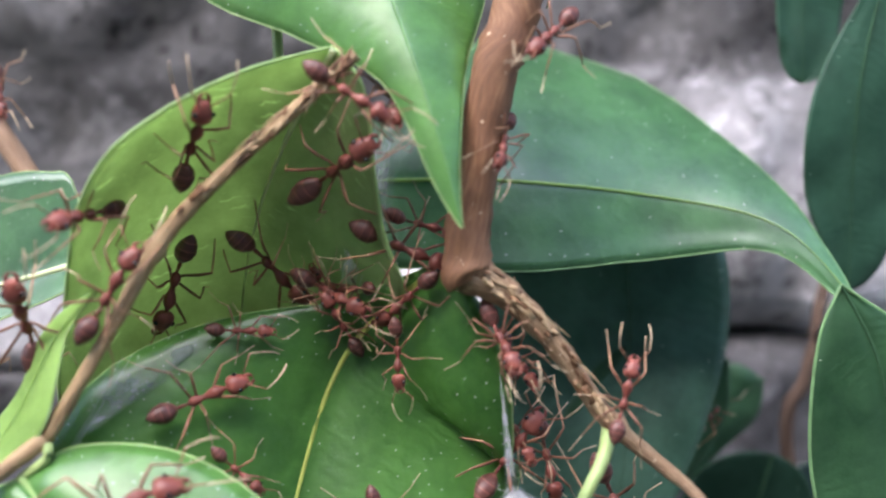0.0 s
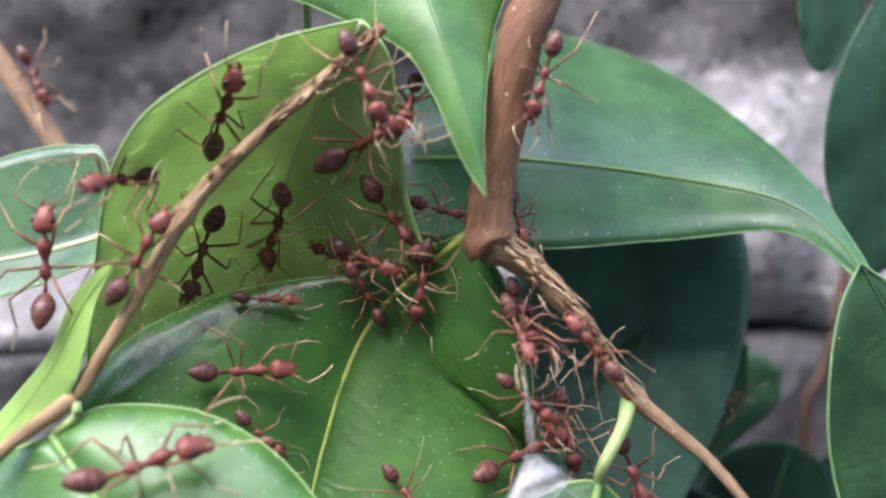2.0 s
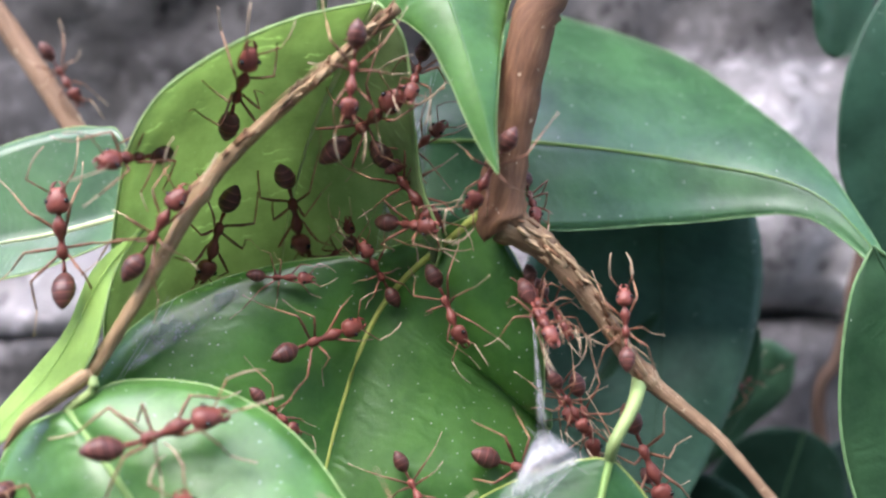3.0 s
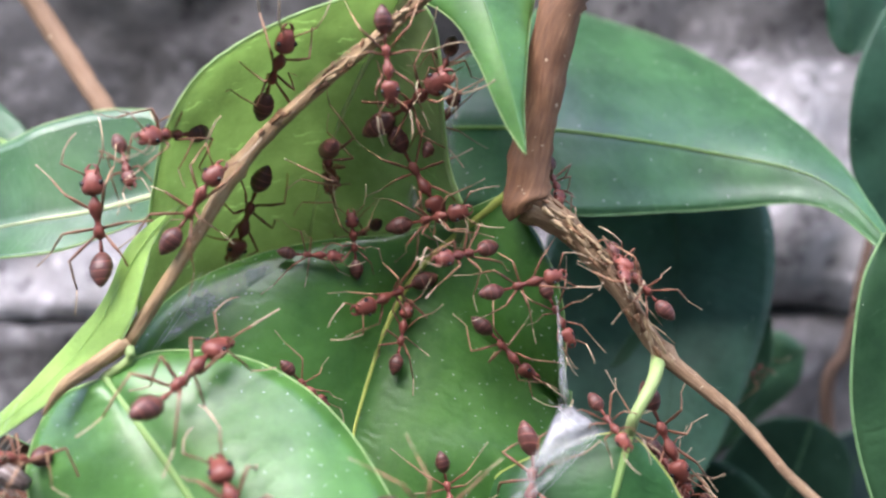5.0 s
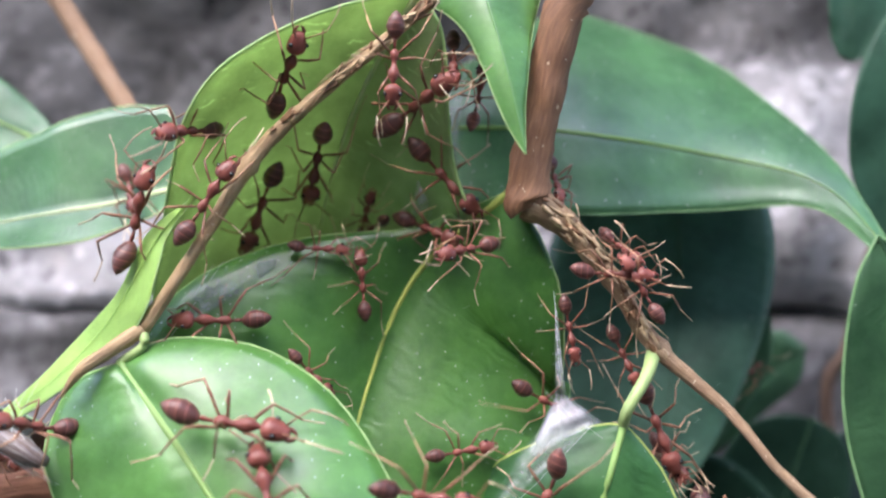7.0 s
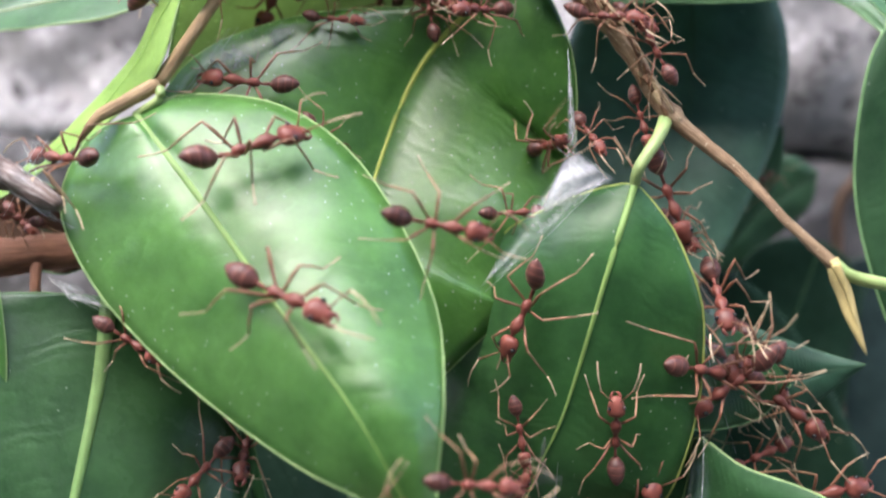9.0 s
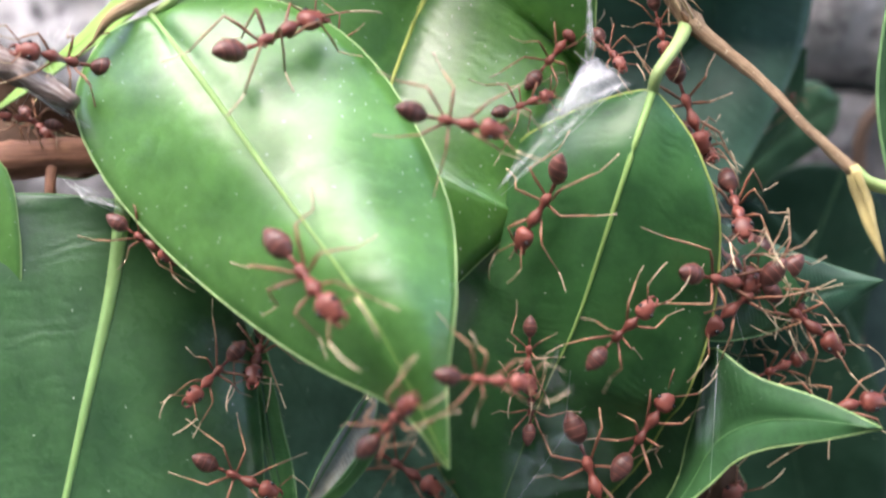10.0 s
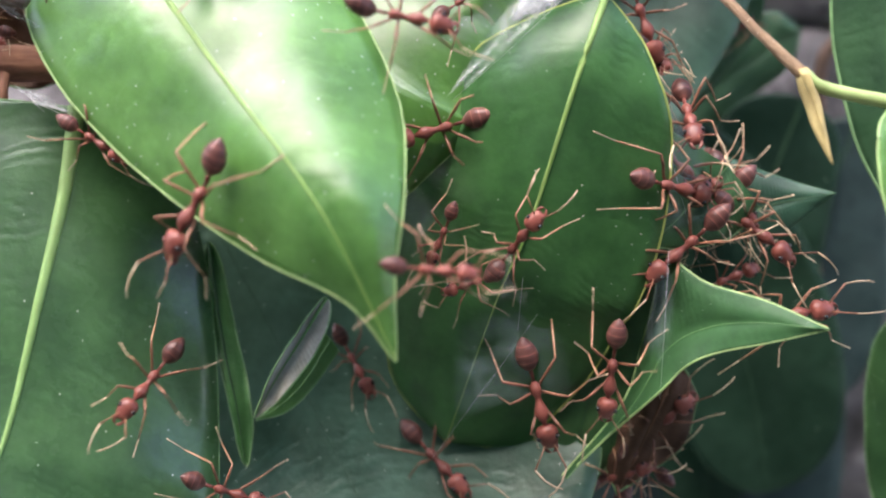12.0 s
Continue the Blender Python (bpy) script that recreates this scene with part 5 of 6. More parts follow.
def crawl(kind, size, rows):
    """An ant that goes from row to row (seconds, place, way, up), with legs that step and feelers that play."""
    poses = [(t, stance(p, d, u)) for t, p, d, u in rows]
    ob = place_ant(kind, size, poses[0][1])
    if len(poses) > 1:
        if poses[0][0] > 0:
            poses.insert(0, (0.0, poses[0][1]))
        if poses[-1][0] < 12:
            poses.append((12.0, poses[-1][1]))
        walk(ob, poses)
    busy = [(t0, t1) for (t0, m0), (t1, m1) in zip(poses, poses[1:]) if (m1.translation - m0.translation).length > 0.8 * MM * (t1 - t0) / 0.5]
    rng = random.Random(kind * 7 + len(rows))
    legs = [c for c in ob.children if c.name.startswith("leg")]
    feelers = [c for c in ob.children if c.name.startswith("antenna")]
    if busy:
        for k, leg in enumerate(legs):
            beats = [(0.0, 0.0)]
            for t0, t1 in busy:
                t, flip = t0, 1 if k % 2 == (k // 2) % 2 else -1
                beats.append((t0, 0.0))
                while t + 0.2 < t1:
                    t += 0.2
                    flip = -flip
                    beats.append((t, 9.0 * flip))
                beats.append((t1, 0.0))
            beats.append((12.0, 0.0))
            clean = [b for i, b in enumerate(beats) if i == 0 or frame(b[0]) > frame(beats[i - 1][0])]
            at = leg.location.copy()
            walk(leg, [(t, Matrix.Translation(at) @ pose(0, 0, 0, 0, 0, a)) for t, a in clean])
    for k, feeler in enumerate(feelers):
        at = feeler.location.copy()
        walk(feeler, [(0.75 * j, Matrix.Translation(at) @ pose(0, 0, 0, rng.uniform(-6, 6), rng.uniform(-9, 9), rng.uniform(-14, 14))) for j in range(17)])
    return ob


def motions():
    """All that moves: the ants, from the start to the end."""
    crawl(0, 0.99, [(6.5, (-0.01226, 0.00272, 0.01245), (0.333, -0.596, 0.730), (0.464, -0.571, -0.677))])
    crawl(1, 1.02, [(0.5, (-0.00712, 0.01137, 0.00381), (0.693, 0.192, -0.695), (-0.261, -0.831, -0.491)), (1.5, (-0.00841, 0.01174, 0.00379), (0.022, 0.516, -0.856), (-0.172, -0.842, -0.512)), (2.5, (-0.00705, 0.00709, 0.00503), (-0.321, 0.665, -0.675), (-0.875, -0.480, -0.057)), (3, (-0.00853, 0.01117, 0.00465), (0.138, 0.528, -0.838), (-0.189, -0.816, -0.546)), (5, (-0.00954, 0.00595, 0.00606), (-0.071, 0.929, -0.363), (0.898, -0.099, -0.428)), (5.5, (-0.00885, 0.00952, 0.00688), (-0.054, 0.630, -0.775), (0.132, -0.764, -0.631)), (6, (-0.00946, 0.00975, 0.00646), (-0.134, 0.618, -0.774), (0.137, -0.762, -0.633)), (6.5, (-0.01021, 0.00953, 0.00657), (-0.232, 0.596, -0.769), (0.137, -0.762, -0.633))])
    crawl(2, 1.03, [(6.5, (-0.01527, 0.01021, 0.00277), (-0.390, 0.317, -0.865), (0.497, -0.718, -0.487))])
    crawl(3, 1.09, [(0.5, (-0.00136, 0.00495, 0.01028), (0.656, -0.640, 0.401), (-0.530, -0.768, -0.359)), (1, (-0.00148, 0.00487, 0.01064), (0.638, -0.640, 0.428), (-0.530, -0.768, -0.359)), (1.5, (-0.00107, 0.00483, 0.01011), (0.682, -0.638, 0.357), (-0.530, -0.768, -0.359)), (2, (-0.00123, 0.00495, 0.01009), (0.713, -0.633, 0.302), (-0.530, -0.768, -0.359)), (3, (-0.00233, 0.00573, 0.01011), (0.662, -0.584, 0.470), (-0.437, -0.810, -0.392)), (5, (-0.00108, 0.00477, 0.01025), (0.668, -0.639, 0.382), (-0.530, -0.768, -0.359)), (6, (-0.00098, 0.00476, 0.01014), (0.665, -0.639, 0.385), (-0.530, -0.768, -0.359)), (6.5, (-0.00101, 0.00475, 0.01021), (0.650, -0.640, 0.410), (-0.530, -0.768, -0.359))])
    crawl(4, 0.85, [(0.8, (-0.00124, 0.00013, 0.01404), (0.506, 0.000, -0.362), (0.091, -0.974, 0.206)), (2, (-0.00205, 0.00014, 0.01320), (0.278, 0.000, -0.655), (0.083, -0.989, 0.123)), (2.5, (-0.00255, 0.00015, 0.01257), (0.192, 0.000, -0.762), (0.097, -0.991, 0.090)), (3, (-0.00355, 0.00015, 0.01237), (-0.085, 0.000, -0.740), (0.062, -0.995, 0.083)), (5, (-0.00356, 0.00015, 0.01223), (0.070, 0.000, -0.682), (0.052, -0.994, 0.093)), (5.5, (-0.00349, 0.00015, 0.01219), (0.063, 0.000, -0.691), (0.038, -0.995, 0.096)), (6, (-0.00341, 0.00015, 0.01225), (0.048, 0.000, -0.697), (0.021, -0.996, 0.089)), (6.5, (-0.00350, 0.00015, 0.01208), (-0.019, 0.000, -0.740), (0.056, -0.995, 0.084))])
    crawl(5, 0.75, [(0.5, (0.00168, 0.00385, 0.01366), (0.106, -0.693, -0.787), (-0.014, -0.712, 0.703)), (1, (-0.00009, 0.00370, 0.01066), (0.089, -0.802, -0.663), (-0.015, -0.586, 0.810)), (2, (0.00093, 0.00377, 0.01142), (-0.184, -0.758, -0.715), (0.138, -0.638, 0.757)), (2.5, (0.00014, 0.00398, 0.01198), (0.089, -0.568, -0.904), (0.001, -0.815, 0.579)), (3, (0.00049, 0.00390, 0.01224), (-0.213, -0.646, -0.825), (0.131, -0.752, 0.646)), (5, (0.00032, 0.00381, 0.01159), (-0.242, -0.713, -0.774), (0.152, -0.678, 0.719)), (5.5, (0.00104, 0.00391, 0.01117), (-0.101, -0.637, -0.862), (0.023, -0.758, 0.651)), (6, (0.00052, 0.00384, 0.01130), (-0.157, -0.696, -0.815), (0.059, -0.697, 0.715)), (6.5, (0.00069, 0.00388, 0.01213), (0.014, -0.662, -0.852), (-0.001, -0.735, 0.678))])
    crawl(6, 1.00, [(0.5, (0.00182, 0.00701, 0.00375), (0.643, 0.000, -0.318), (0.092, -0.941, 0.325)), (1, (0.00201, 0.00702, 0.00425), (0.677, 0.000, -0.343), (0.084, -0.952, 0.295)), (2, (-0.00037, 0.00706, 0.00389), (0.470, 0.000, -0.663), (0.118, -0.976, 0.186)), (2.5, (-0.00060, 0.00707, 0.00473), (0.468, 0.000, -0.838), (0.147, -0.984, 0.103)), (3, (-0.00055, 0.00706, 0.00499), (0.489, 0.000, -0.642), (0.112, -0.978, 0.178)), (5, (-0.00176, 0.00708, 0.00473), (0.370, 0.000, -0.656), (0.080, -0.984, 0.156)), (5.5, (-0.00052, 0.00708, 0.00470), (0.537, 0.000, -0.766), (0.108, -0.988, 0.111)), (6, (-0.00023, 0.00708, 0.00455), (0.620, 0.000, -0.687), (0.100, -0.986, 0.131)), (6.5, (-0.00011, 0.00706, 0.00414), (0.546, 0.000, -0.591), (0.100, -0.977, 0.187))])
    crawl(0, 0.65, [(2, (-0.00289, 0.01064, 0.00127), (-0.447, -0.229, 0.865), (-0.490, -0.746, -0.451)), (3, (-0.00364, 0.01115, 0.00122), (-0.244, -0.380, 0.892), (-0.490, -0.746, -0.451)), (5, (-0.00626, 0.00709, -0.00025), (-0.085, -0.233, 0.969), (0.117, -0.968, -0.223)), (5.5, (-0.00588, 0.01274, 0.00053), (0.077, -0.424, 0.902), (-0.311, -0.870, -0.382)), (6, (-0.00536, 0.01181, 0.00184), (0.244, -0.564, 0.789), (-0.348, -0.810, -0.472)), (6.5, (-0.00599, 0.01210, 0.00187), (0.282, -0.513, 0.811), (-0.325, -0.846, -0.422))])
    crawl(1, 0.85, [(1.5, (-0.00255, 0.00800, 0.00089), (0.784, -0.450, -0.426), (-0.396, -0.893, 0.214)), (3, (0.00093, 0.00506, 0.00246), (0.603, -0.793, -0.080), (-0.797, -0.604, -0.022)), (5.5, (-0.00022, 0.00626, 0.00110), (0.915, -0.367, 0.167), (-0.352, -0.929, -0.115)), (6.5, (-0.00029, 0.00812, 0.00036), (0.756, -0.581, -0.301), (-0.587, -0.806, 0.081))])
    crawl(0, 0.95, [(6.5, (-0.01931, 0.00143, 0.00623), (-0.369, -0.796, -0.161), (0.631, -0.610, 0.479))])
    crawl(3, 1.04, [(0.5, (-0.02257, 0.00285, 0.00104), (0.016, -0.620, 0.785), (-0.030, -0.785, -0.619)), (1, (-0.02330, 0.00326, 0.00062), (-0.141, -0.000, 0.990), (0.064, -0.998, 0.009)), (1.5, (-0.02293, 0.00326, 0.00067), (-0.075, 0.000, 0.997), (0.015, -1.000, 0.001)), (2, (-0.02338, 0.00326, 0.00136), (0.027, 0.000, 1.000), (-0.021, -1.000, 0.001)), (3, (-0.02360, 0.00326, 0.00112), (-0.063, -0.000, 0.998), (0.060, -0.998, 0.004)), (5, (-0.02368, 0.00326, 0.00068), (-0.116, 0.000, 0.993), (0.009, -1.000, 0.001)), (5.5, (-0.02356, 0.00326, 0.00036), (-0.135, 0.000, 0.991), (0.062, -0.998, 0.008)), (6, (-0.02306, 0.00326, 0.00066), (-0.062, 0.000, 0.998), (-0.064, -0.998, -0.004)), (6.5, (-0.02240, 0.00325, 0.00062), (0.147, 0.000, 0.989), (-0.120, -0.993, 0.018)), (8.5, (-0.02132, 0.00295, 0.00248), (0.445, -0.533, 0.720), (-0.401, -0.837, -0.372))])
    crawl(4, 0.93, [(6.5, (-0.01646, 0.00105, 0.00170), (0.562, 0.000, 0.827), (-0.160, -0.981, 0.109))])
    crawl(5, 0.91, [(0.5, (-0.01204, 0.00454, -0.00597), (0.910, 0.271, 0.313), (0.170, -0.934, 0.316)), (1, (-0.01225, 0.00447, -0.00604), (0.929, 0.259, 0.265), (0.170, -0.934, 0.316)), (1.5, (-0.01274, 0.00460, -0.00541), (0.880, 0.288, 0.377), (0.170, -0.934, 0.316)), (2, (-0.01105, 0.00467, -0.00643), (0.964, 0.266, -0.012), (0.260, -0.931, 0.254)), (2.5, (-0.00805, 0.00573, -0.00666), (0.891, 0.432, 0.139), (0.419, -0.901, 0.114)), (3, (-0.00720, 0.00623, -0.00584), (0.849, 0.433, 0.303), (0.419, -0.901, 0.114)), (3.8, (-0.00643, 0.00662, -0.00526), (0.489, 0.264, 0.831), (0.405, -0.913, 0.052)), (4.4, (-0.00404, 0.00772, -0.00272), (-0.310, -0.113, 0.944), (0.363, -0.932, 0.007)), (5, (-0.00385, 0.00777, -0.00382), (-0.821, -0.446, -0.355), (0.517, -0.846, -0.133)), (5.5, (-0.01080, 0.00480, -0.00623), (-0.965, -0.246, 0.087), (0.260, -0.931, 0.254)), (6, (-0.01472, 0.00389, -0.00648), (-0.978, -0.039, 0.204), (0.110, -0.930, 0.351)), (6.5, (-0.01629, 0.00344, -0.00718), (-0.988, -0.141, -0.064), (0.110, -0.930, 0.351)), (8.5, (-0.01530, 0.00364, -0.00697), (-0.989, -0.066, 0.136), (0.110, -0.930, 0.351)), (9, (-0.01516, 0.00357, -0.00719), (-0.994, -0.103, 0.040), (0.110, -0.930, 0.351)), (9.5, (-0.01487, 0.00364, -0.00710), (-0.989, -0.069, 0.127), (0.110, -0.930, 0.351))])
    crawl(6, 0.60, [(6.5, (-0.00986, 0.00419, -0.01062), (0.669, 0.200, -0.716), (0.425, -0.893, 0.147))])
    crawl(0, 0.70, [(3, (-0.00243, 0.00794, -0.00093), (-0.473, -0.171, 0.865), (0.111, -0.985, -0.133)), (5, (-0.00236, 0.00739, -0.00767), (0.197, 0.248, 0.948), (-0.245, -0.924, 0.293)), (6, (-0.00444, 0.00758, -0.00454), (-0.350, -0.233, 0.907), (0.455, -0.889, -0.053)), (6.5, (-0.00702, 0.00639, -0.00477), (-0.170, -0.019, 0.985), (0.405, -0.913, 0.052)), (8.5, (-0.00202, 0.00781, -0.00017), (-0.221, 0.145, 0.964), (-0.072, -0.989, 0.132))])
    crawl(1, 1.12, [(1.5, (-0.01578, -0.00311, -0.01191), (0.950, 0.228, 0.214), (0.029, -0.746, 0.666)), (2, (-0.01587, -0.00324, -0.01212), (0.937, 0.253, 0.243), (0.029, -0.746, 0.666)), (2.5, (-0.01588, -0.00319, -0.01202), (0.929, 0.265, 0.257), (0.029, -0.746, 0.666)), (3, (-0.01583, -0.00315, -0.01195), (0.934, 0.258, 0.248), (0.029, -0.746, 0.666)), (5, (-0.01657, -0.00267, -0.01078), (0.554, 0.638, 0.535), (0.034, -0.659, 0.751)), (5.5, (-0.01653, -0.00264, -0.01075), (0.565, 0.633, 0.530), (0.034, -0.659, 0.751)), (6, (-0.01648, -0.00267, -0.01078), (0.577, 0.627, 0.524), (0.034, -0.659, 0.751)), (6.5, (-0.01499, -0.00379, -0.01310), (0.993, -0.033, -0.116), (0.054, -0.744, 0.666)), (8.3, (-0.01315, -0.00479, -0.01478), (0.976, -0.086, -0.202), (0.077, -0.727, 0.682)), (8.5, (-0.01327, -0.00481, -0.01478), (0.977, -0.081, -0.197), (0.077, -0.727, 0.682)), (9, (-0.01381, -0.00402, -0.01336), (0.872, 0.404, 0.277), (0.113, -0.716, 0.689)), (9.5, (-0.01315, -0.00358, -0.01282), (0.748, 0.532, 0.397), (0.136, -0.708, 0.693)), (10, (-0.01322, -0.00360, -0.01277), (0.721, 0.551, 0.421), (0.136, -0.708, 0.693)), (10.5, (-0.01317, -0.00371, -0.01292), (0.710, 0.557, 0.430), (0.136, -0.708, 0.693))])
    crawl(2, 0.65, [(0.5, (0.00188, 0.00600, -0.00311), (0.046, -0.005, -0.999), (-0.318, -0.948, -0.010)), (1, (0.00439, 0.00454, -0.00464), (0.654, -0.502, -0.565), (-0.474, -0.855, 0.211)), (1.5, (0.00563, 0.00412, -0.00608), (0.629, -0.379, -0.679), (-0.390, -0.909, 0.147)), (2, (0.00897, 0.00314, -0.00808), (0.764, -0.180, -0.620), (-0.229, -0.974, 0.001)), (3, (0.01103, 0.00450, -0.01000), (0.515, 0.007, -0.857), (-0.093, -0.994, -0.064)), (5, (0.01214, 0.00035, -0.01308), (0.413, -0.660, -0.628), (-0.379, -0.751, 0.540)), (6.5, (0.01341, 0.00450, -0.00917), (0.480, -0.172, -0.860), (-0.100, -0.985, 0.141)), (8.5, (0.01417, 0.00429, -0.00872), (0.322, -0.166, -0.932), (-0.001, -0.985, 0.175)), (9.5, (0.01394, 0.00438, -0.00858), (0.232, -0.167, -0.958), (-0.050, -0.986, 0.160))])
    crawl(3, 0.98, [(0, (0.00921, 0.00728, -0.01064), (0.621, 0.021, 0.784), (-0.037, -0.998, 0.056)), (0.5, (0.00869, 0.00397, -0.00922), (0.592, -0.347, 0.727), (-0.308, -0.931, -0.194)), (1, (0.00821, 0.00402, -0.00922), (0.548, -0.526, 0.650), (-0.427, -0.844, -0.323)), (1.5, (0.00734, 0.00686, -0.01153), (0.873, 0.098, 0.479), (0.055, -0.993, 0.103)), (2, (0.00833, 0.00681, -0.01273), (0.904, 0.168, 0.394), (0.109, -0.980, 0.168)), (2.5, (0.00724, 0.00650, -0.01380), (0.992, 0.120, 0.034), (0.113, -0.978, 0.174)), (3, (0.00756, 0.00629, -0.01516), (0.944, 0.075, -0.321), (0.135, -0.976, 0.169)), (5, (0.00758, 0.00117, -0.01718), (-0.021, -0.528, -0.849), (-0.650, -0.638, 0.413)), (6.5, (0.00877, -0.00009, -0.01845), (-0.319, -0.018, -0.948), (-0.507, -0.841, 0.187)), (8.3, (0.00711, 0.00048, -0.02109), (-0.355, 0.167, -0.920), (-0.597, -0.797, 0.085)), (8.5, (0.00706, 0.00041, -0.02174), (-0.261, 0.164, -0.951), (-0.618, -0.785, 0.034)), (9, (0.00660, 0.00071, -0.02278), (-0.315, 0.207, -0.926), (-0.618, -0.785, 0.034)), (9.5, (0.00702, 0.00041, -0.02250), (-0.242, 0.148, -0.959), (-0.618, -0.785, 0.034)), (10, (0.00686, 0.00056, -0.02192), (-0.395, 0.273, -0.877), (-0.618, -0.785, 0.034)), (10.5, (0.00631, 0.00099, -0.02106), (-0.598, 0.428, -0.678), (-0.675, -0.725, 0.137)), (11, (0.00476, 0.00219, -0.02237), (-0.544, 0.518, -0.660), (-0.758, -0.641, 0.122)), (11.5, (0.00251, 0.00390, -0.02258), (-0.808, -0.036, -0.588), (0.055, -0.998, -0.015)), (12, (0.00192, 0.00388, -0.02324), (-0.945, -0.048, -0.324), (0.055, -0.998, -0.015))])
    crawl(4, 0.80, [(1.5, (0.00225, 0.00613, 0.00141), (-0.692, 0.446, -0.567), (-0.035, -0.805, -0.592)), (2.5, (0.00165, 0.00688, -0.00215), (0.367, -0.224, -0.903), (-0.531, -0.847, -0.006)), (3, (0.00322, 0.00590, -0.00317), (0.415, -0.202, -0.887), (-0.537, -0.842, -0.059)), (5, (0.00555, 0.00528, -0.00728), (0.728, -0.053, -0.683), (-0.512, -0.705, -0.491)), (5.5, (0.00612, 0.00656, -0.01071), (0.471, -0.056, -0.880), (0.135, -0.982, 0.134)), (6, (0.00707, 0.00627, -0.01263), (0.881, 0.101, -0.462), (0.234, -0.942, 0.242)), (6.5, (0.00737, 0.00627, -0.01292), (0.971, 0.216, -0.099), (0.234, -0.942, 0.242)), (8.3, (0.00905, 0.00529, -0.01044), (-0.874, 0.454, -0.171), (-0.342, -0.826, -0.449)), (8.5, (0.00908, 0.00516, -0.01023), (0.888, -0.440, 0.134), (-0.342, -0.826, -0.449)), (9, (0.00795, 0.00387, -0.00971), (0.379, -0.921, 0.091), (-0.620, -0.326, -0.713)), (9.5, (0.00625, 0.00657, -0.01074), (0.480, 0.183, 0.858), (0.135, -0.982, 0.134)), (10, (0.00613, 0.00652, -0.01097), (0.585, 0.188, 0.789), (0.135, -0.982, 0.134)), (10.5, (0.00746, 0.00519, -0.00916), (0.111, -0.640, 0.760), (-0.518, -0.690, -0.505))])
    crawl(5, 0.67, [(1.5, (0.00011, 0.00457, -0.01488), (0.239, -0.370, -0.898), (-0.062, -0.928, 0.367)), (2, (0.00057, 0.00443, -0.01516), (0.611, -0.326, -0.721), (-0.062, -0.928, 0.367)), (3, (0.00013, 0.00413, -0.01606), (0.438, -0.331, -0.836), (-0.079, -0.940, 0.331)), (5, (0.00083, 0.00361, -0.01799), (0.211, -0.206, -0.955), (-0.008, -0.978, 0.209)), (6, (0.00104, 0.00361, -0.01801), (0.650, -0.071, -0.757), (0.068, -0.986, 0.151)), (6.5, (0.00104, 0.00402, -0.01639), (0.994, 0.025, 0.106), (-0.009, -0.952, 0.307)), (8.3, (0.00481, 0.00438, -0.01643), (0.964, 0.252, 0.086), (0.210, -0.917, 0.340)), (8.5, (0.00487, 0.00446, -0.01625), (0.974, 0.226, 0.009), (0.210, -0.917, 0.340)), (9, (0.00453, 0.00444, -0.01610), (0.968, 0.243, 0.059), (0.210, -0.917, 0.340)), (9.5, (0.00458, 0.00456, -0.01579), (0.938, 0.287, 0.195), (0.210, -0.917, 0.340)), (10, (0.00405, 0.00486, -0.01489), (0.876, 0.323, 0.357), (0.207, -0.922, 0.327)), (10.5, (0.00374, 0.00495, -0.01456), (0.863, 0.275, 0.424), (0.128, -0.930, 0.344)), (11, (0.00342, 0.00496, -0.01441), (0.832, 0.289, 0.474), (0.128, -0.930, 0.344)), (11.5, (0.00289, 0.00504, -0.01402), (0.767, 0.312, 0.560), (0.128, -0.930, 0.344))])
    crawl(6, 0.81, [(0, (0.01211, 0.00223, 0.01740), (-0.580, -0.597, -0.554), (0.196, -0.763, 0.616)), (0.5, (0.01363, 0.00257, 0.02018), (-0.515, 0.000, -0.857), (-0.101, -0.993, 0.061)), (1, (0.01143, 0.00211, 0.01815), (-0.456, -0.725, -0.516), (0.370, -0.682, 0.631)), (1.5, (0.00958, 0.00176, 0.01554), (-0.761, -0.102, -0.641), (-0.076, -0.967, 0.243)), (2, (0.01021, 0.00257, 0.01350), (-0.320, 0.000, -0.947), (-0.110, -0.993, 0.037)), (2.5, (0.00724, 0.00156, 0.00712), (-0.245, -0.013, -0.969), (0.110, -0.994, -0.015)), (3, (0.00565, 0.00196, 0.00618), (-0.502, 0.190, -0.844), (-0.065, -0.981, -0.182)), (5, (0.00127, 0.00213, -0.00164), (-0.691, -0.698, -0.186), (0.589, -0.693, 0.415))])
    crawl(0, 0.65, [(0.5, (0.00836, 0.00270, 0.01091), (-0.276, -0.609, -0.744), (0.666, -0.679, 0.309)), (1, (0.00716, 0.00157, 0.00760), (-0.044, -0.844, -0.534), (0.843, -0.318, 0.433)), (1.5, (0.00813, 0.00621, 0.00370), (0.104, -0.657, -0.747), (0.404, -0.658, 0.635))])
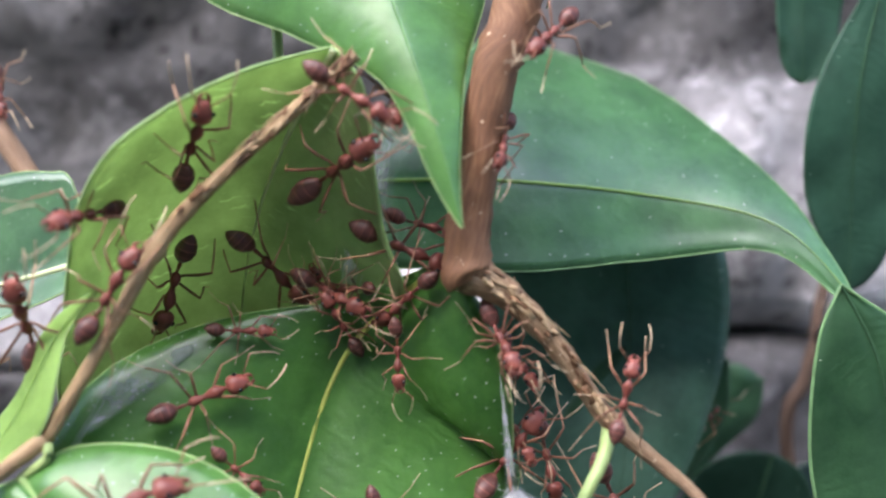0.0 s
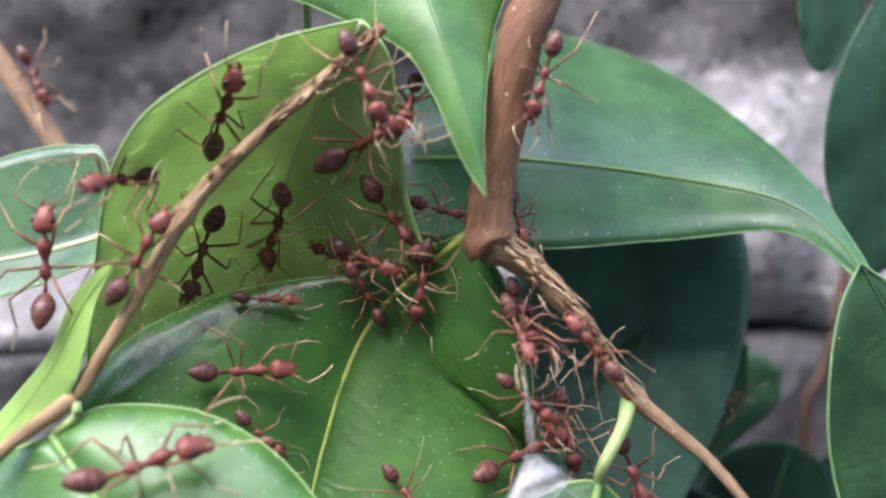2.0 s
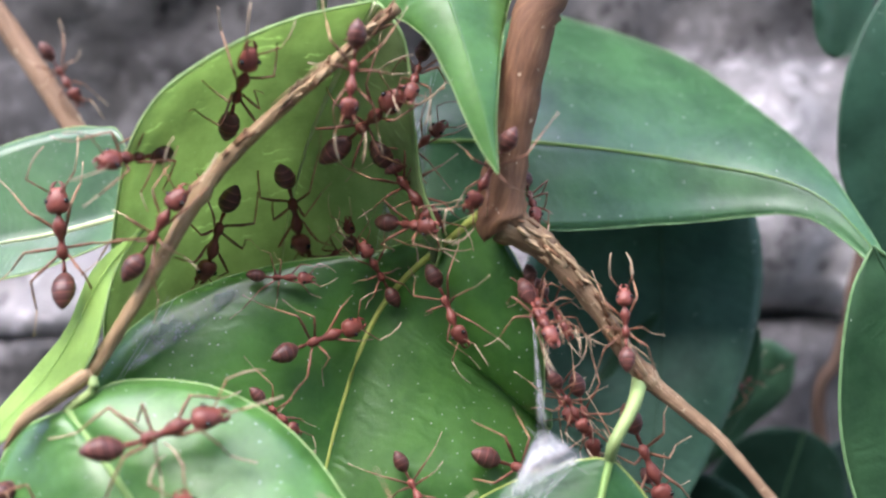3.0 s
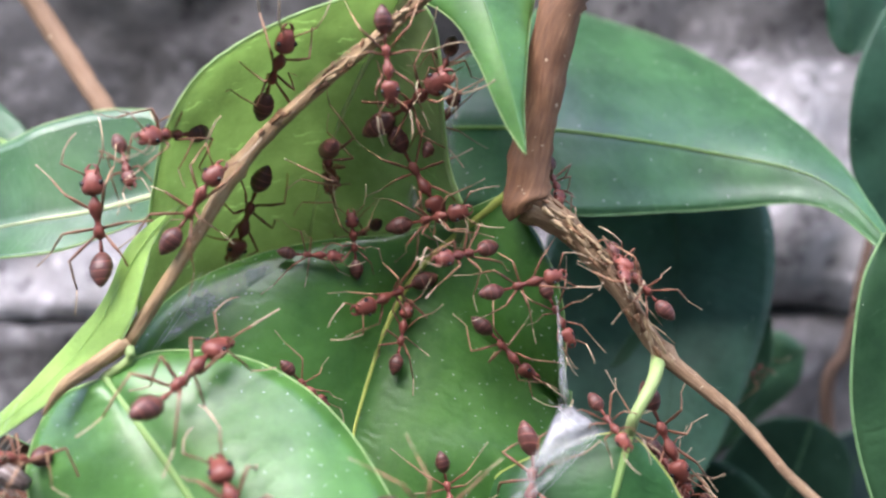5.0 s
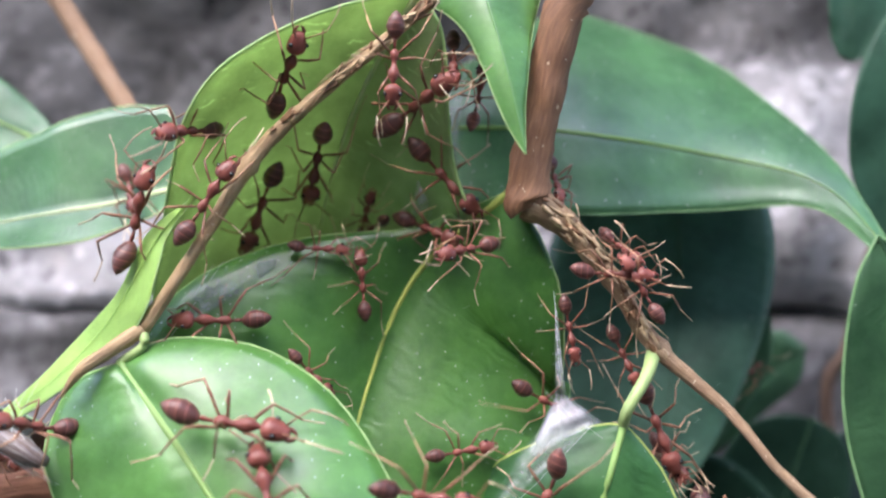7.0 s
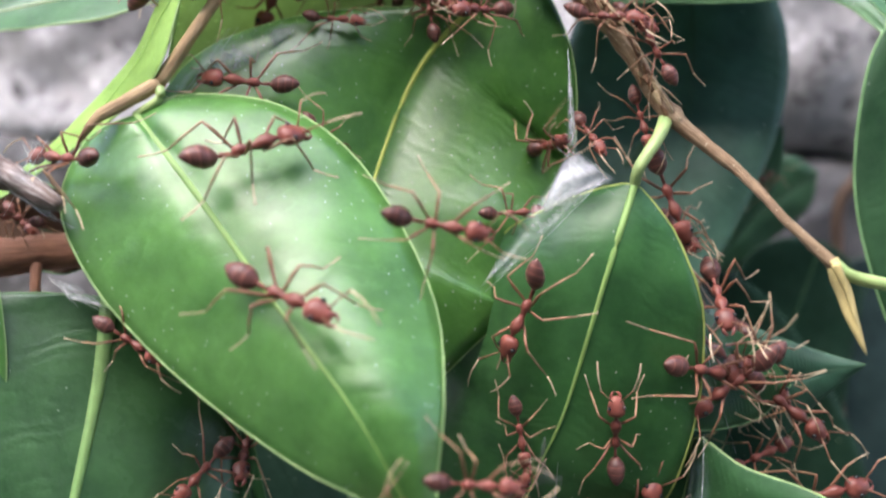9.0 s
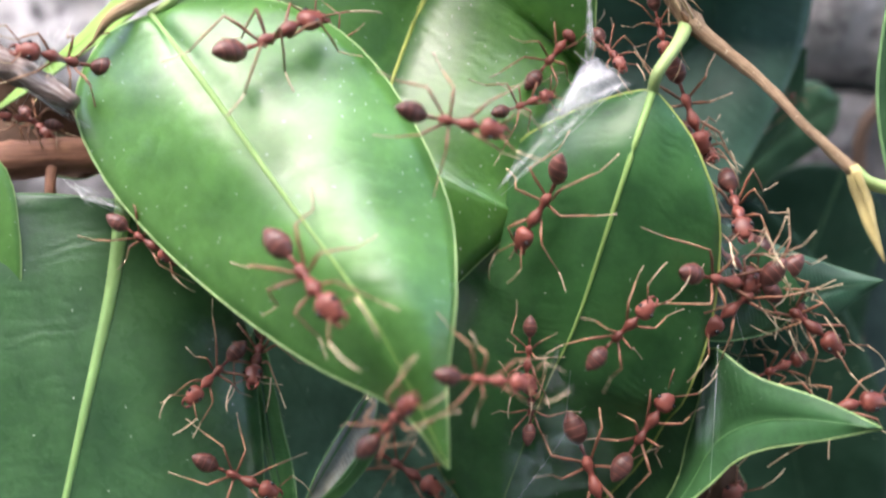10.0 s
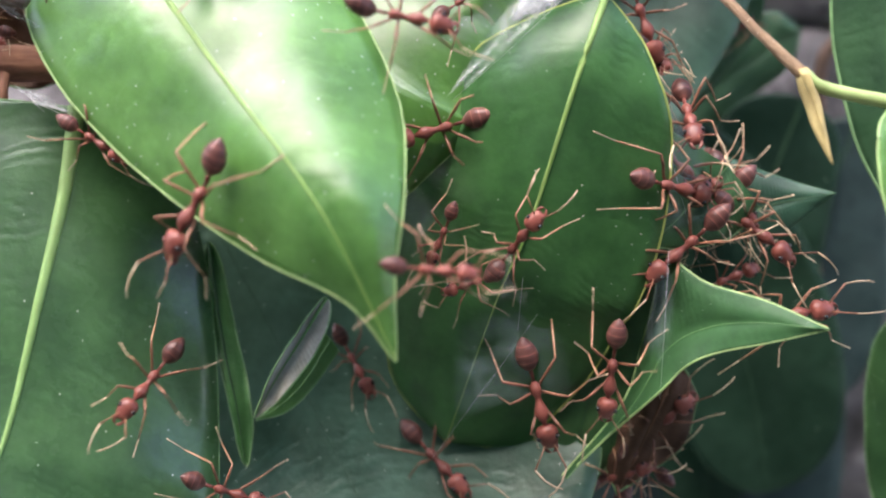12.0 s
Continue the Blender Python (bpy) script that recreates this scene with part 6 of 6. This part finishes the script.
    crawl(4, 0.73, [(0.5, (0.01653, 0.00196, -0.00635), (0.283, 0.126, 0.951), (-0.086, -0.984, 0.156)), (1, (0.01387, 0.00114, -0.00543), (-0.234, 0.009, 0.972), (0.151, -0.988, 0.045)), (1.5, (0.01335, 0.00180, -0.00485), (-0.413, -0.376, 0.830), (0.407, -0.891, -0.201)), (2, (0.01320, 0.00225, -0.00474), (-0.635, 0.023, 0.772), (0.030, -0.998, 0.055)), (2.5, (0.01280, 0.00196, -0.00397), (-0.613, -0.069, 0.787), (0.179, -0.982, 0.053)), (3, (0.01480, 0.00275, -0.00512), (0.009, 0.253, 0.967), (-0.148, -0.956, 0.252)), (5, (0.01436, 0.00223, -0.00356), (-0.677, 0.000, 0.736), (0.069, -0.996, 0.063)), (5.5, (0.01436, 0.00223, -0.00368), (-0.726, -0.000, 0.687), (0.067, -0.995, 0.071)), (6.5, (0.01445, 0.00223, -0.00382), (-0.531, -0.000, 0.847), (0.101, -0.993, 0.064))])
    crawl(2, 0.65, [(2.5, (0.00988, 0.00593, -0.00425), (0.437, -0.468, -0.768), (-0.015, -0.858, 0.514)), (5, (0.01236, 0.00197, -0.00262), (0.071, -0.851, -0.520), (0.284, -0.483, 0.828)), (6.5, (0.01376, 0.00571, -0.00145), (0.515, -0.696, -0.500), (-0.194, -0.663, 0.723))])
    crawl(3, 0.77, [(1.5, (0.00861, 0.00239, -0.00274), (0.275, -0.708, -0.650), (-0.152, -0.700, 0.698)), (2, (0.00843, 0.00235, -0.00429), (0.226, -0.742, -0.631), (-0.204, -0.670, 0.714)), (3, (0.00892, 0.00235, -0.00471), (0.300, -0.734, -0.609), (-0.169, -0.669, 0.723)), (5, (0.00597, 0.00279, -0.00350), (0.967, -0.000, 0.254), (-0.043, -0.985, 0.165)), (5.5, (0.00793, 0.00280, -0.00287), (0.987, -0.000, 0.162), (-0.025, -0.988, 0.150)), (6, (0.01139, 0.00278, -0.00302), (0.993, 0.000, 0.120), (-0.025, -0.979, 0.204)), (6.5, (0.01288, 0.00275, -0.00339), (1.000, 0.000, 0.014), (-0.004, -0.956, 0.295)), (8.5, (0.01138, 0.00260, -0.00181), (0.898, -0.409, -0.161), (-0.313, -0.853, 0.417))])
    crawl(4, 0.65, [(2, (0.00871, 0.00410, -0.00227), (0.343, 0.000, -0.939), (-0.100, -0.994, -0.036)), (3, (0.00894, 0.00386, -0.00309), (0.162, -0.591, -0.790), (-0.267, -0.797, 0.541)), (5, (0.00870, 0.00376, -0.00554), (0.390, -0.304, -0.869), (-0.185, -0.951, 0.249)), (5.5, (0.00978, 0.00391, -0.00662), (0.316, -0.543, -0.778), (-0.229, -0.839, 0.493)), (6, (0.00986, 0.00397, -0.00714), (0.174, -0.441, -0.881), (-0.182, -0.893, 0.411)), (6.5, (0.00961, 0.00410, -0.00685), (0.176, 0.000, -0.984), (-0.023, -1.000, -0.004)), (8.5, (0.01006, 0.00377, -0.00909), (0.311, -0.682, -0.662), (-0.106, -0.717, 0.689)), (9.5, (0.01053, 0.00382, -0.01099), (0.382, -0.641, -0.666), (-0.214, -0.762, 0.612))])
    crawl(5, 0.65, [(2.5, (0.00987, 0.00694, -0.00950), (0.353, -0.487, -0.799), (-0.068, -0.865, 0.497)), (5, (0.01725, 0.00676, -0.01725), (0.411, -0.695, -0.590), (-0.224, -0.704, 0.674)), (6.5, (0.01787, 0.00673, -0.01734), (0.418, -0.714, -0.561), (-0.235, -0.682, 0.693))])
    crawl(6, 0.80, [(2.5, (0.01174, 0.00728, -0.01098), (0.185, -0.000, -0.983), (0.116, -0.993, 0.022)), (5, (0.01817, 0.00718, -0.01920), (0.399, -0.713, -0.577), (-0.240, -0.688, 0.685)), (9.5, (0.02150, 0.00720, -0.02862), (0.354, -0.712, -0.607), (-0.243, -0.697, 0.675))])
    crawl(1, 0.65, [(1, (-0.00099, 0.00867, 0.00154), (-0.742, 0.667, -0.066), (-0.642, -0.736, -0.216)), (2, (-0.00404, 0.01068, 0.00174), (-0.893, 0.042, 0.449), (-0.186, -0.941, -0.283)), (3, (-0.00560, 0.01208, 0.00066), (-0.732, 0.513, -0.448), (-0.430, -0.858, -0.281))])
    crawl(3, 0.70, [(1, (0.00341, 0.00707, 0.00547), (0.725, 0.000, -0.231), (0.052, -0.952, 0.301)), (2, (0.00334, 0.00707, 0.00449), (0.747, 0.000, -0.208), (0.039, -0.957, 0.289)), (2.5, (0.00205, 0.00708, 0.00635), (0.689, 0.000, 0.081), (-0.010, -0.964, 0.265)), (3, (0.00058, 0.00710, 0.00772), (0.495, 0.000, 0.434), (-0.041, -0.978, 0.204)), (5, (0.00042, 0.00711, 0.00841), (0.345, 0.000, 0.703), (-0.060, -0.991, 0.116)), (5.5, (0.00131, 0.00711, 0.00814), (0.127, 0.000, 0.651), (-0.047, -0.989, 0.140)), (6, (0.00272, 0.00711, 0.01064), (0.110, 0.000, 0.618), (-0.070, -0.989, 0.129))])
    crawl(5, 0.60, [(1.5, (-0.00944, 0.00653, -0.00162), (0.993, 0.084, -0.081), (0.110, -0.904, 0.413))])
    crawl(0, 0.64, [(6.5, (0.02798, 0.02450, -0.01177), (0.684, 0.523, 0.508), (0.404, -0.852, 0.333))])
    crawl(1, 0.76, [(0, (-0.03024, 0.02207, 0.01706), (0.266, -0.522, -0.811), (-0.267, -0.848, 0.458)), (1.5, (-0.03078, 0.02276, 0.01496), (0.429, -0.532, -0.730), (-0.218, -0.845, 0.488)), (2.5, (-0.03022, 0.02229, 0.01857), (0.455, 0.000, -0.890), (0.034, -0.999, 0.018)), (3, (-0.03001, 0.02229, 0.01584), (0.536, 0.000, -0.844), (0.060, -0.997, 0.038)), (5, (-0.02386, 0.01121, 0.00530), (0.362, -0.636, -0.682), (-0.314, -0.772, 0.553)), (6, (-0.02500, 0.01161, 0.00260), (0.374, -0.655, -0.656), (-0.348, -0.755, 0.555))])
    crawl(2, 1.08, [(5, (-0.01210, -0.00643, -0.01827), (-0.439, 0.561, 0.702), (-0.039, -0.793, 0.608)), (6.5, (-0.01138, -0.00646, -0.01820), (-0.549, 0.528, 0.647), (0.022, -0.765, 0.643)), (8.3, (-0.00923, -0.00785, -0.02062), (0.895, 0.311, 0.319), (0.030, -0.757, 0.653)), (8.5, (-0.00973, -0.00792, -0.02082), (0.916, 0.223, 0.333), (-0.037, -0.780, 0.625)), (9, (-0.00996, -0.00863, -0.02252), (0.856, -0.388, -0.341), (-0.152, -0.820, 0.551)), (9.5, (-0.00885, -0.01010, -0.02566), (0.671, -0.518, -0.531), (-0.339, -0.851, 0.401)), (10, (-0.00823, -0.01053, -0.02729), (0.640, -0.502, -0.582), (-0.420, -0.863, 0.282)), (10.5, (-0.00787, -0.01070, -0.02791), (0.603, -0.479, -0.637), (-0.456, -0.863, 0.217)), (11, (-0.00922, -0.00986, -0.02862), (-0.164, -0.061, -0.985), (-0.481, -0.866, 0.134)), (11.5, (-0.01194, -0.00814, -0.02929), (-0.619, 0.298, -0.727), (-0.490, -0.870, 0.060)), (12, (-0.01201, -0.00811, -0.02926), (-0.394, 0.159, -0.905), (-0.490, -0.870, 0.060))])
    crawl(3, 0.90, [(9.5, (-0.00068, -0.00735, -0.01701), (0.982, 0.099, -0.163), (0.114, -0.990, 0.087))])
    crawl(0, 0.68, [(8.5, (0.00550, 0.00187, -0.03163), (0.176, 0.043, -0.983), (-0.318, -0.943, -0.098)), (9, (0.00598, 0.00158, -0.03146), (0.226, 0.043, -0.973), (-0.295, -0.949, -0.111)), (9.5, (0.00550, 0.00191, -0.03202), (-0.004, 0.148, -0.989), (-0.325, -0.936, -0.139)), (10, (0.00577, 0.00185, -0.03269), (-0.007, -0.041, -0.999), (-0.325, -0.945, 0.042)), (10.5, (0.00588, 0.00207, -0.03390), (0.193, -0.114, -0.974), (-0.318, -0.947, 0.048)), (11, (0.00463, 0.00243, -0.03182), (0.102, -0.216, -0.971), (-0.367, -0.916, 0.165)), (11.5, (0.00375, 0.00300, -0.03155), (-0.088, 0.099, -0.991), (-0.404, -0.913, -0.055)), (12, (0.00300, 0.00358, -0.03096), (-0.309, 0.268, -0.913), (-0.484, -0.870, -0.091))])
    crawl(1, 0.85, [(8.5, (0.01210, 0.00062, -0.03082), (-0.026, -0.231, 0.973), (0.087, -0.970, -0.228)), (9, (0.01227, 0.00081, -0.03128), (-0.064, -0.257, 0.964), (0.086, -0.964, -0.252)), (9.5, (0.01246, 0.00137, -0.03250), (-0.157, -0.335, 0.929), (0.115, -0.940, -0.320)), (10, (0.01173, 0.00052, -0.03052), (0.647, -0.125, 0.752), (-0.006, -0.987, -0.159)), (10.5, (0.00997, 0.00051, -0.03040), (0.815, -0.342, 0.467), (-0.275, -0.939, -0.206)), (11, (0.00856, 0.00084, -0.03040), (0.816, -0.334, 0.472), (-0.296, -0.942, -0.156)), (11.5, (0.00835, 0.00085, -0.03051), (0.732, -0.352, 0.583), (-0.316, -0.934, -0.168)), (12, (0.00811, 0.00091, -0.03117), (0.533, -0.345, 0.773), (-0.276, -0.934, -0.227))])
    crawl(5, 0.76, [(9.5, (0.00211, -0.01166, -0.03286), (0.990, 0.123, -0.068), (0.137, -0.955, 0.264))])
    crawl(3, 0.65, [(9.5, (0.00609, 0.00239, -0.03618), (0.195, -0.476, 0.858), (-0.321, -0.857, -0.403)), (10.5, (0.00568, 0.00287, -0.03700), (-0.436, -0.096, 0.895), (-0.148, -0.973, -0.177)), (11, (0.00491, 0.00283, -0.03573), (-0.747, 0.024, 0.664), (-0.146, -0.981, -0.128)), (12, (0.00534, 0.00230, -0.03431), (-0.876, 0.309, -0.370), (-0.316, -0.948, -0.045))])
    crawl(4, 0.72, [(9.5, (-0.02173, -0.00282, -0.02567), (0.859, 0.000, -0.511), (0.136, -0.964, 0.229))])
    crawl(5, 0.92, [(5, (-0.02725, -0.00435, -0.01593), (-0.243, -0.966, 0.094), (0.292, 0.019, 0.956)), (6.5, (-0.02830, -0.00360, -0.01464), (-0.579, -0.756, 0.306), (0.739, -0.327, 0.589)), (8.3, (-0.02795, -0.00301, -0.01507), (-0.313, -0.866, -0.390), (0.264, -0.474, 0.840)), (8.5, (-0.02777, -0.00377, -0.01513), (-0.264, -0.961, -0.082), (0.404, -0.187, 0.895)), (9, (-0.02606, -0.00192, -0.01371), (-0.858, 0.513, 0.011), (-0.439, -0.746, 0.501)), (9.5, (-0.02599, -0.00139, -0.01400), (-0.832, 0.525, 0.178), (-0.407, -0.797, 0.446)), (10, (-0.02848, -0.00142, -0.01374), (-0.820, -0.564, 0.100), (0.564, -0.766, 0.308)), (10.5, (-0.02850, -0.00146, -0.01348), (-0.768, -0.636, 0.077), (0.636, -0.741, 0.217))])
    crawl(6, 1.12, [(10, (0.01060, 0.00421, -0.04124), (0.381, -0.077, -0.921), (-0.146, -0.989, 0.022)), (10.5, (0.01062, 0.00425, -0.04203), (0.368, 0.103, -0.924), (-0.056, -0.990, -0.132)), (11, (0.01022, 0.00432, -0.04205), (0.224, 0.158, -0.962), (-0.036, -0.985, -0.170)), (11.5, (0.01048, 0.00422, -0.04190), (0.263, 0.141, -0.954), (-0.031, -0.987, -0.155)), (12, (0.01010, 0.00435, -0.04228), (0.303, 0.147, -0.942), (-0.015, -0.987, -0.158))])
    crawl(0, 1.00, [(10, (0.01382, 0.00328, -0.03841), (0.516, 0.146, 0.844), (0.113, -0.988, 0.103)), (10.5, (0.01536, 0.00185, -0.03797), (0.701, -0.430, 0.569), (-0.390, -0.899, -0.199)), (10.8, (0.01568, 0.00178, -0.03804), (0.887, -0.411, -0.209), (-0.428, -0.903, -0.043)), (11, (0.01466, 0.00203, -0.03802), (0.455, -0.039, -0.890), (-0.135, -0.990, -0.026)), (11.5, (0.01472, 0.00270, -0.03855), (-0.226, 0.010, -0.974), (-0.042, -0.999, -0.001)), (12, (0.01547, 0.00241, -0.03978), (-0.042, 0.281, -0.959), (-0.114, -0.955, -0.275))])
    crawl(1, 0.83, [(10, (-0.00264, -0.01185, -0.03529), (0.521, -0.544, 0.658), (-0.529, -0.811, -0.251)), (10.5, (-0.00654, 0.00237, -0.04029), (-0.202, 0.358, -0.912), (-0.156, -0.931, -0.331)), (11, (-0.00665, 0.00992, -0.04414), (0.280, -0.509, -0.814), (-0.009, -0.849, 0.528)), (11.5, (-0.00515, 0.01094, -0.04206), (0.390, -0.314, -0.866), (0.047, -0.932, 0.359)), (12, (-0.00448, 0.01090, -0.04236), (0.525, -0.286, -0.802), (0.040, -0.932, 0.359))])
    crawl(2, 0.92, [(10, (-0.01445, 0.00424, -0.03499), (0.063, -0.808, -0.585), (-0.177, -0.586, 0.791)), (10.5, (-0.01280, 0.00534, -0.03884), (-0.430, -0.464, -0.774), (0.196, -0.885, 0.422)), (11, (-0.01200, 0.00195, -0.03765), (0.225, 0.007, -0.974), (0.098, -0.995, 0.016)), (11.5, (-0.01442, 0.00287, -0.04137), (-0.195, -0.632, -0.750), (0.138, -0.775, 0.617)), (12, (-0.01801, -0.00037, -0.04278), (-0.473, -0.473, -0.743), (0.259, -0.881, 0.396))])
    crawl(3, 0.86, [(10, (-0.01552, 0.00044, -0.04262), (0.898, 0.178, -0.402), (0.288, -0.929, 0.233)), (10.5, (-0.01226, 0.00075, -0.04388), (0.985, -0.068, -0.158), (-0.030, -0.973, 0.227)), (11, (-0.01176, 0.00211, -0.04510), (0.909, 0.233, -0.346), (0.312, -0.930, 0.193)), (11.5, (-0.01271, -0.00009, -0.05033), (0.877, 0.334, -0.346), (0.424, -0.876, 0.229))])
    crawl(4, 0.99, [(10, (-0.00423, 0.01047, -0.04395), (0.866, -0.137, -0.481), (0.077, -0.913, 0.400)), (10.5, (0.00082, 0.00631, -0.04077), (0.463, -0.866, 0.188), (-0.861, -0.490, -0.135)), (11, (0.00245, 0.00581, -0.04160), (0.783, -0.537, -0.315), (-0.605, -0.776, -0.180)), (11.5, (0.00225, 0.00612, -0.04403), (0.678, -0.589, -0.439), (-0.721, -0.648, -0.243)), (12, (0.00255, 0.00799, -0.04943), (0.696, -0.333, -0.636), (0.011, -0.881, 0.473))])
    crawl(5, 0.80, [(10.5, (-0.01778, 0.00180, -0.03566), (-0.528, -0.546, -0.651), (0.400, -0.836, 0.376)), (11, (-0.02019, -0.00175, -0.04325), (-0.597, -0.474, -0.647), (0.338, -0.880, 0.332)), (11.5, (-0.02365, -0.00737, -0.05464), (-0.400, -0.653, -0.644), (0.393, -0.756, 0.523))])
    crawl(0, 1.00, [(10.5, (0.02025, 0.00335, -0.02239), (0.059, -0.748, -0.631), (-0.235, -0.654, 0.719))])
    crawl(0, 1.03, [(10.5, (0.02502, 0.00552, -0.02985), (0.781, -0.000, -0.625), (0.228, -0.931, 0.284))])
    crawl(1, 1.02, [(9, (0.02157, 0.00316, -0.02826), (-0.535, 0.000, -0.443), (-0.248, -0.884, 0.396)), (10, (0.02116, 0.00320, -0.02860), (-0.486, 0.000, -0.478), (-0.243, -0.904, 0.352)), (10.5, (0.02130, 0.00321, -0.02890), (-0.432, 0.000, -0.522), (-0.234, -0.916, 0.325)), (11, (0.02138, 0.00322, -0.02990), (-0.623, 0.000, -0.603), (-0.238, -0.922, 0.304)), (12, (0.02079, 0.00322, -0.03130), (-0.592, 0.000, -0.597), (-0.241, -0.923, 0.299))])
    crawl(1, 1.05, [(12, (0.02764, 0.00450, -0.03647), (0.970, 0.150, 0.190), (0.150, -0.900, 0.350))])
    crawl(4, 0.95, [(10.5, (0.02103, 0.00749, -0.02632), (0.741, 0.000, -0.672), (0.079, -0.993, 0.087))])
    crawl(5, 0.95, [(10.5, (0.02371, 0.00893, -0.02757), (0.151, -0.469, -0.870), (-0.221, -0.874, 0.432))])
    crawl(6, 1.00, [(10.5, (0.01784, 0.00196, -0.02665), (0.808, 0.571, -0.147), (0.575, -0.818, -0.017))])
    crawl(0, 0.80, [(10.5, (0.02353, 0.00597, -0.03394), (0.853, 0.403, 0.333), (0.287, -0.893, 0.346))])
    crawl(1, 0.96, [(12, (0.01980, 0.00762, -0.04545), (0.726, -0.000, 0.688), (-0.118, -0.985, 0.124))])
    crawl(2, 0.76, [(12, (0.01678, 0.00729, -0.04940), (0.939, 0.000, 0.345), (-0.029, -0.997, 0.078))])
    crawl(3, 0.85, [(12, (0.01929, 0.00941, -0.04942), (0.561, 0.000, 0.828), (-0.208, -0.968, 0.141))])
    crawl(4, 0.60, [(9.5, (0.01780, 0.00664, -0.01762), (0.326, -0.753, -0.572), (-0.258, -0.653, 0.713))])
    crawl(5, 0.60, [(9.5, (-0.03294, 0.00391, -0.01734), (-0.907, -0.395, 0.145), (0.411, -0.907, 0.096))])
    crawl(6, 0.60, [(9.5, (-0.03315, 0.00685, -0.01770), (0.722, -0.473, -0.505), (-0.214, -0.847, 0.488))])
    crawl(0, 1.00, [(12, (0.01653, 0.00603, -0.01403), (0.290, 0.000, -0.713), (-0.084, -0.994, 0.070))])
    crawl(3, 1.00, [(12, (0.01908, 0.00500, -0.02487), (0.642, 0.000, -0.550), (0.012, -0.987, 0.163))])
    crawl(2, 0.98, [(12, (0.02329, 0.00639, -0.02811), (-0.587, 0.000, -0.589), (-0.242, -0.927, 0.287))])
    crawl(4, 0.95, [(12, (0.02464, 0.00752, -0.02725), (0.358, -0.467, -0.747), (-0.252, -0.875, 0.413))])
    crawl(5, 0.85, [(12, (0.01827, 0.01018, -0.04910), (0.761, 0.000, 0.554), (-0.272, -0.869, 0.414))])
    crawl(1, 0.80, [(12, (0.01928, 0.01122, -0.04871), (-0.612, 0.000, 0.625), (0.120, -0.951, 0.285))])
    crawl(6, 1.00, [(9, (0.02304, 0.00710, -0.02804), (0.286, -0.790, 0.430), (-0.873, -0.468, 0.138))])


motions()
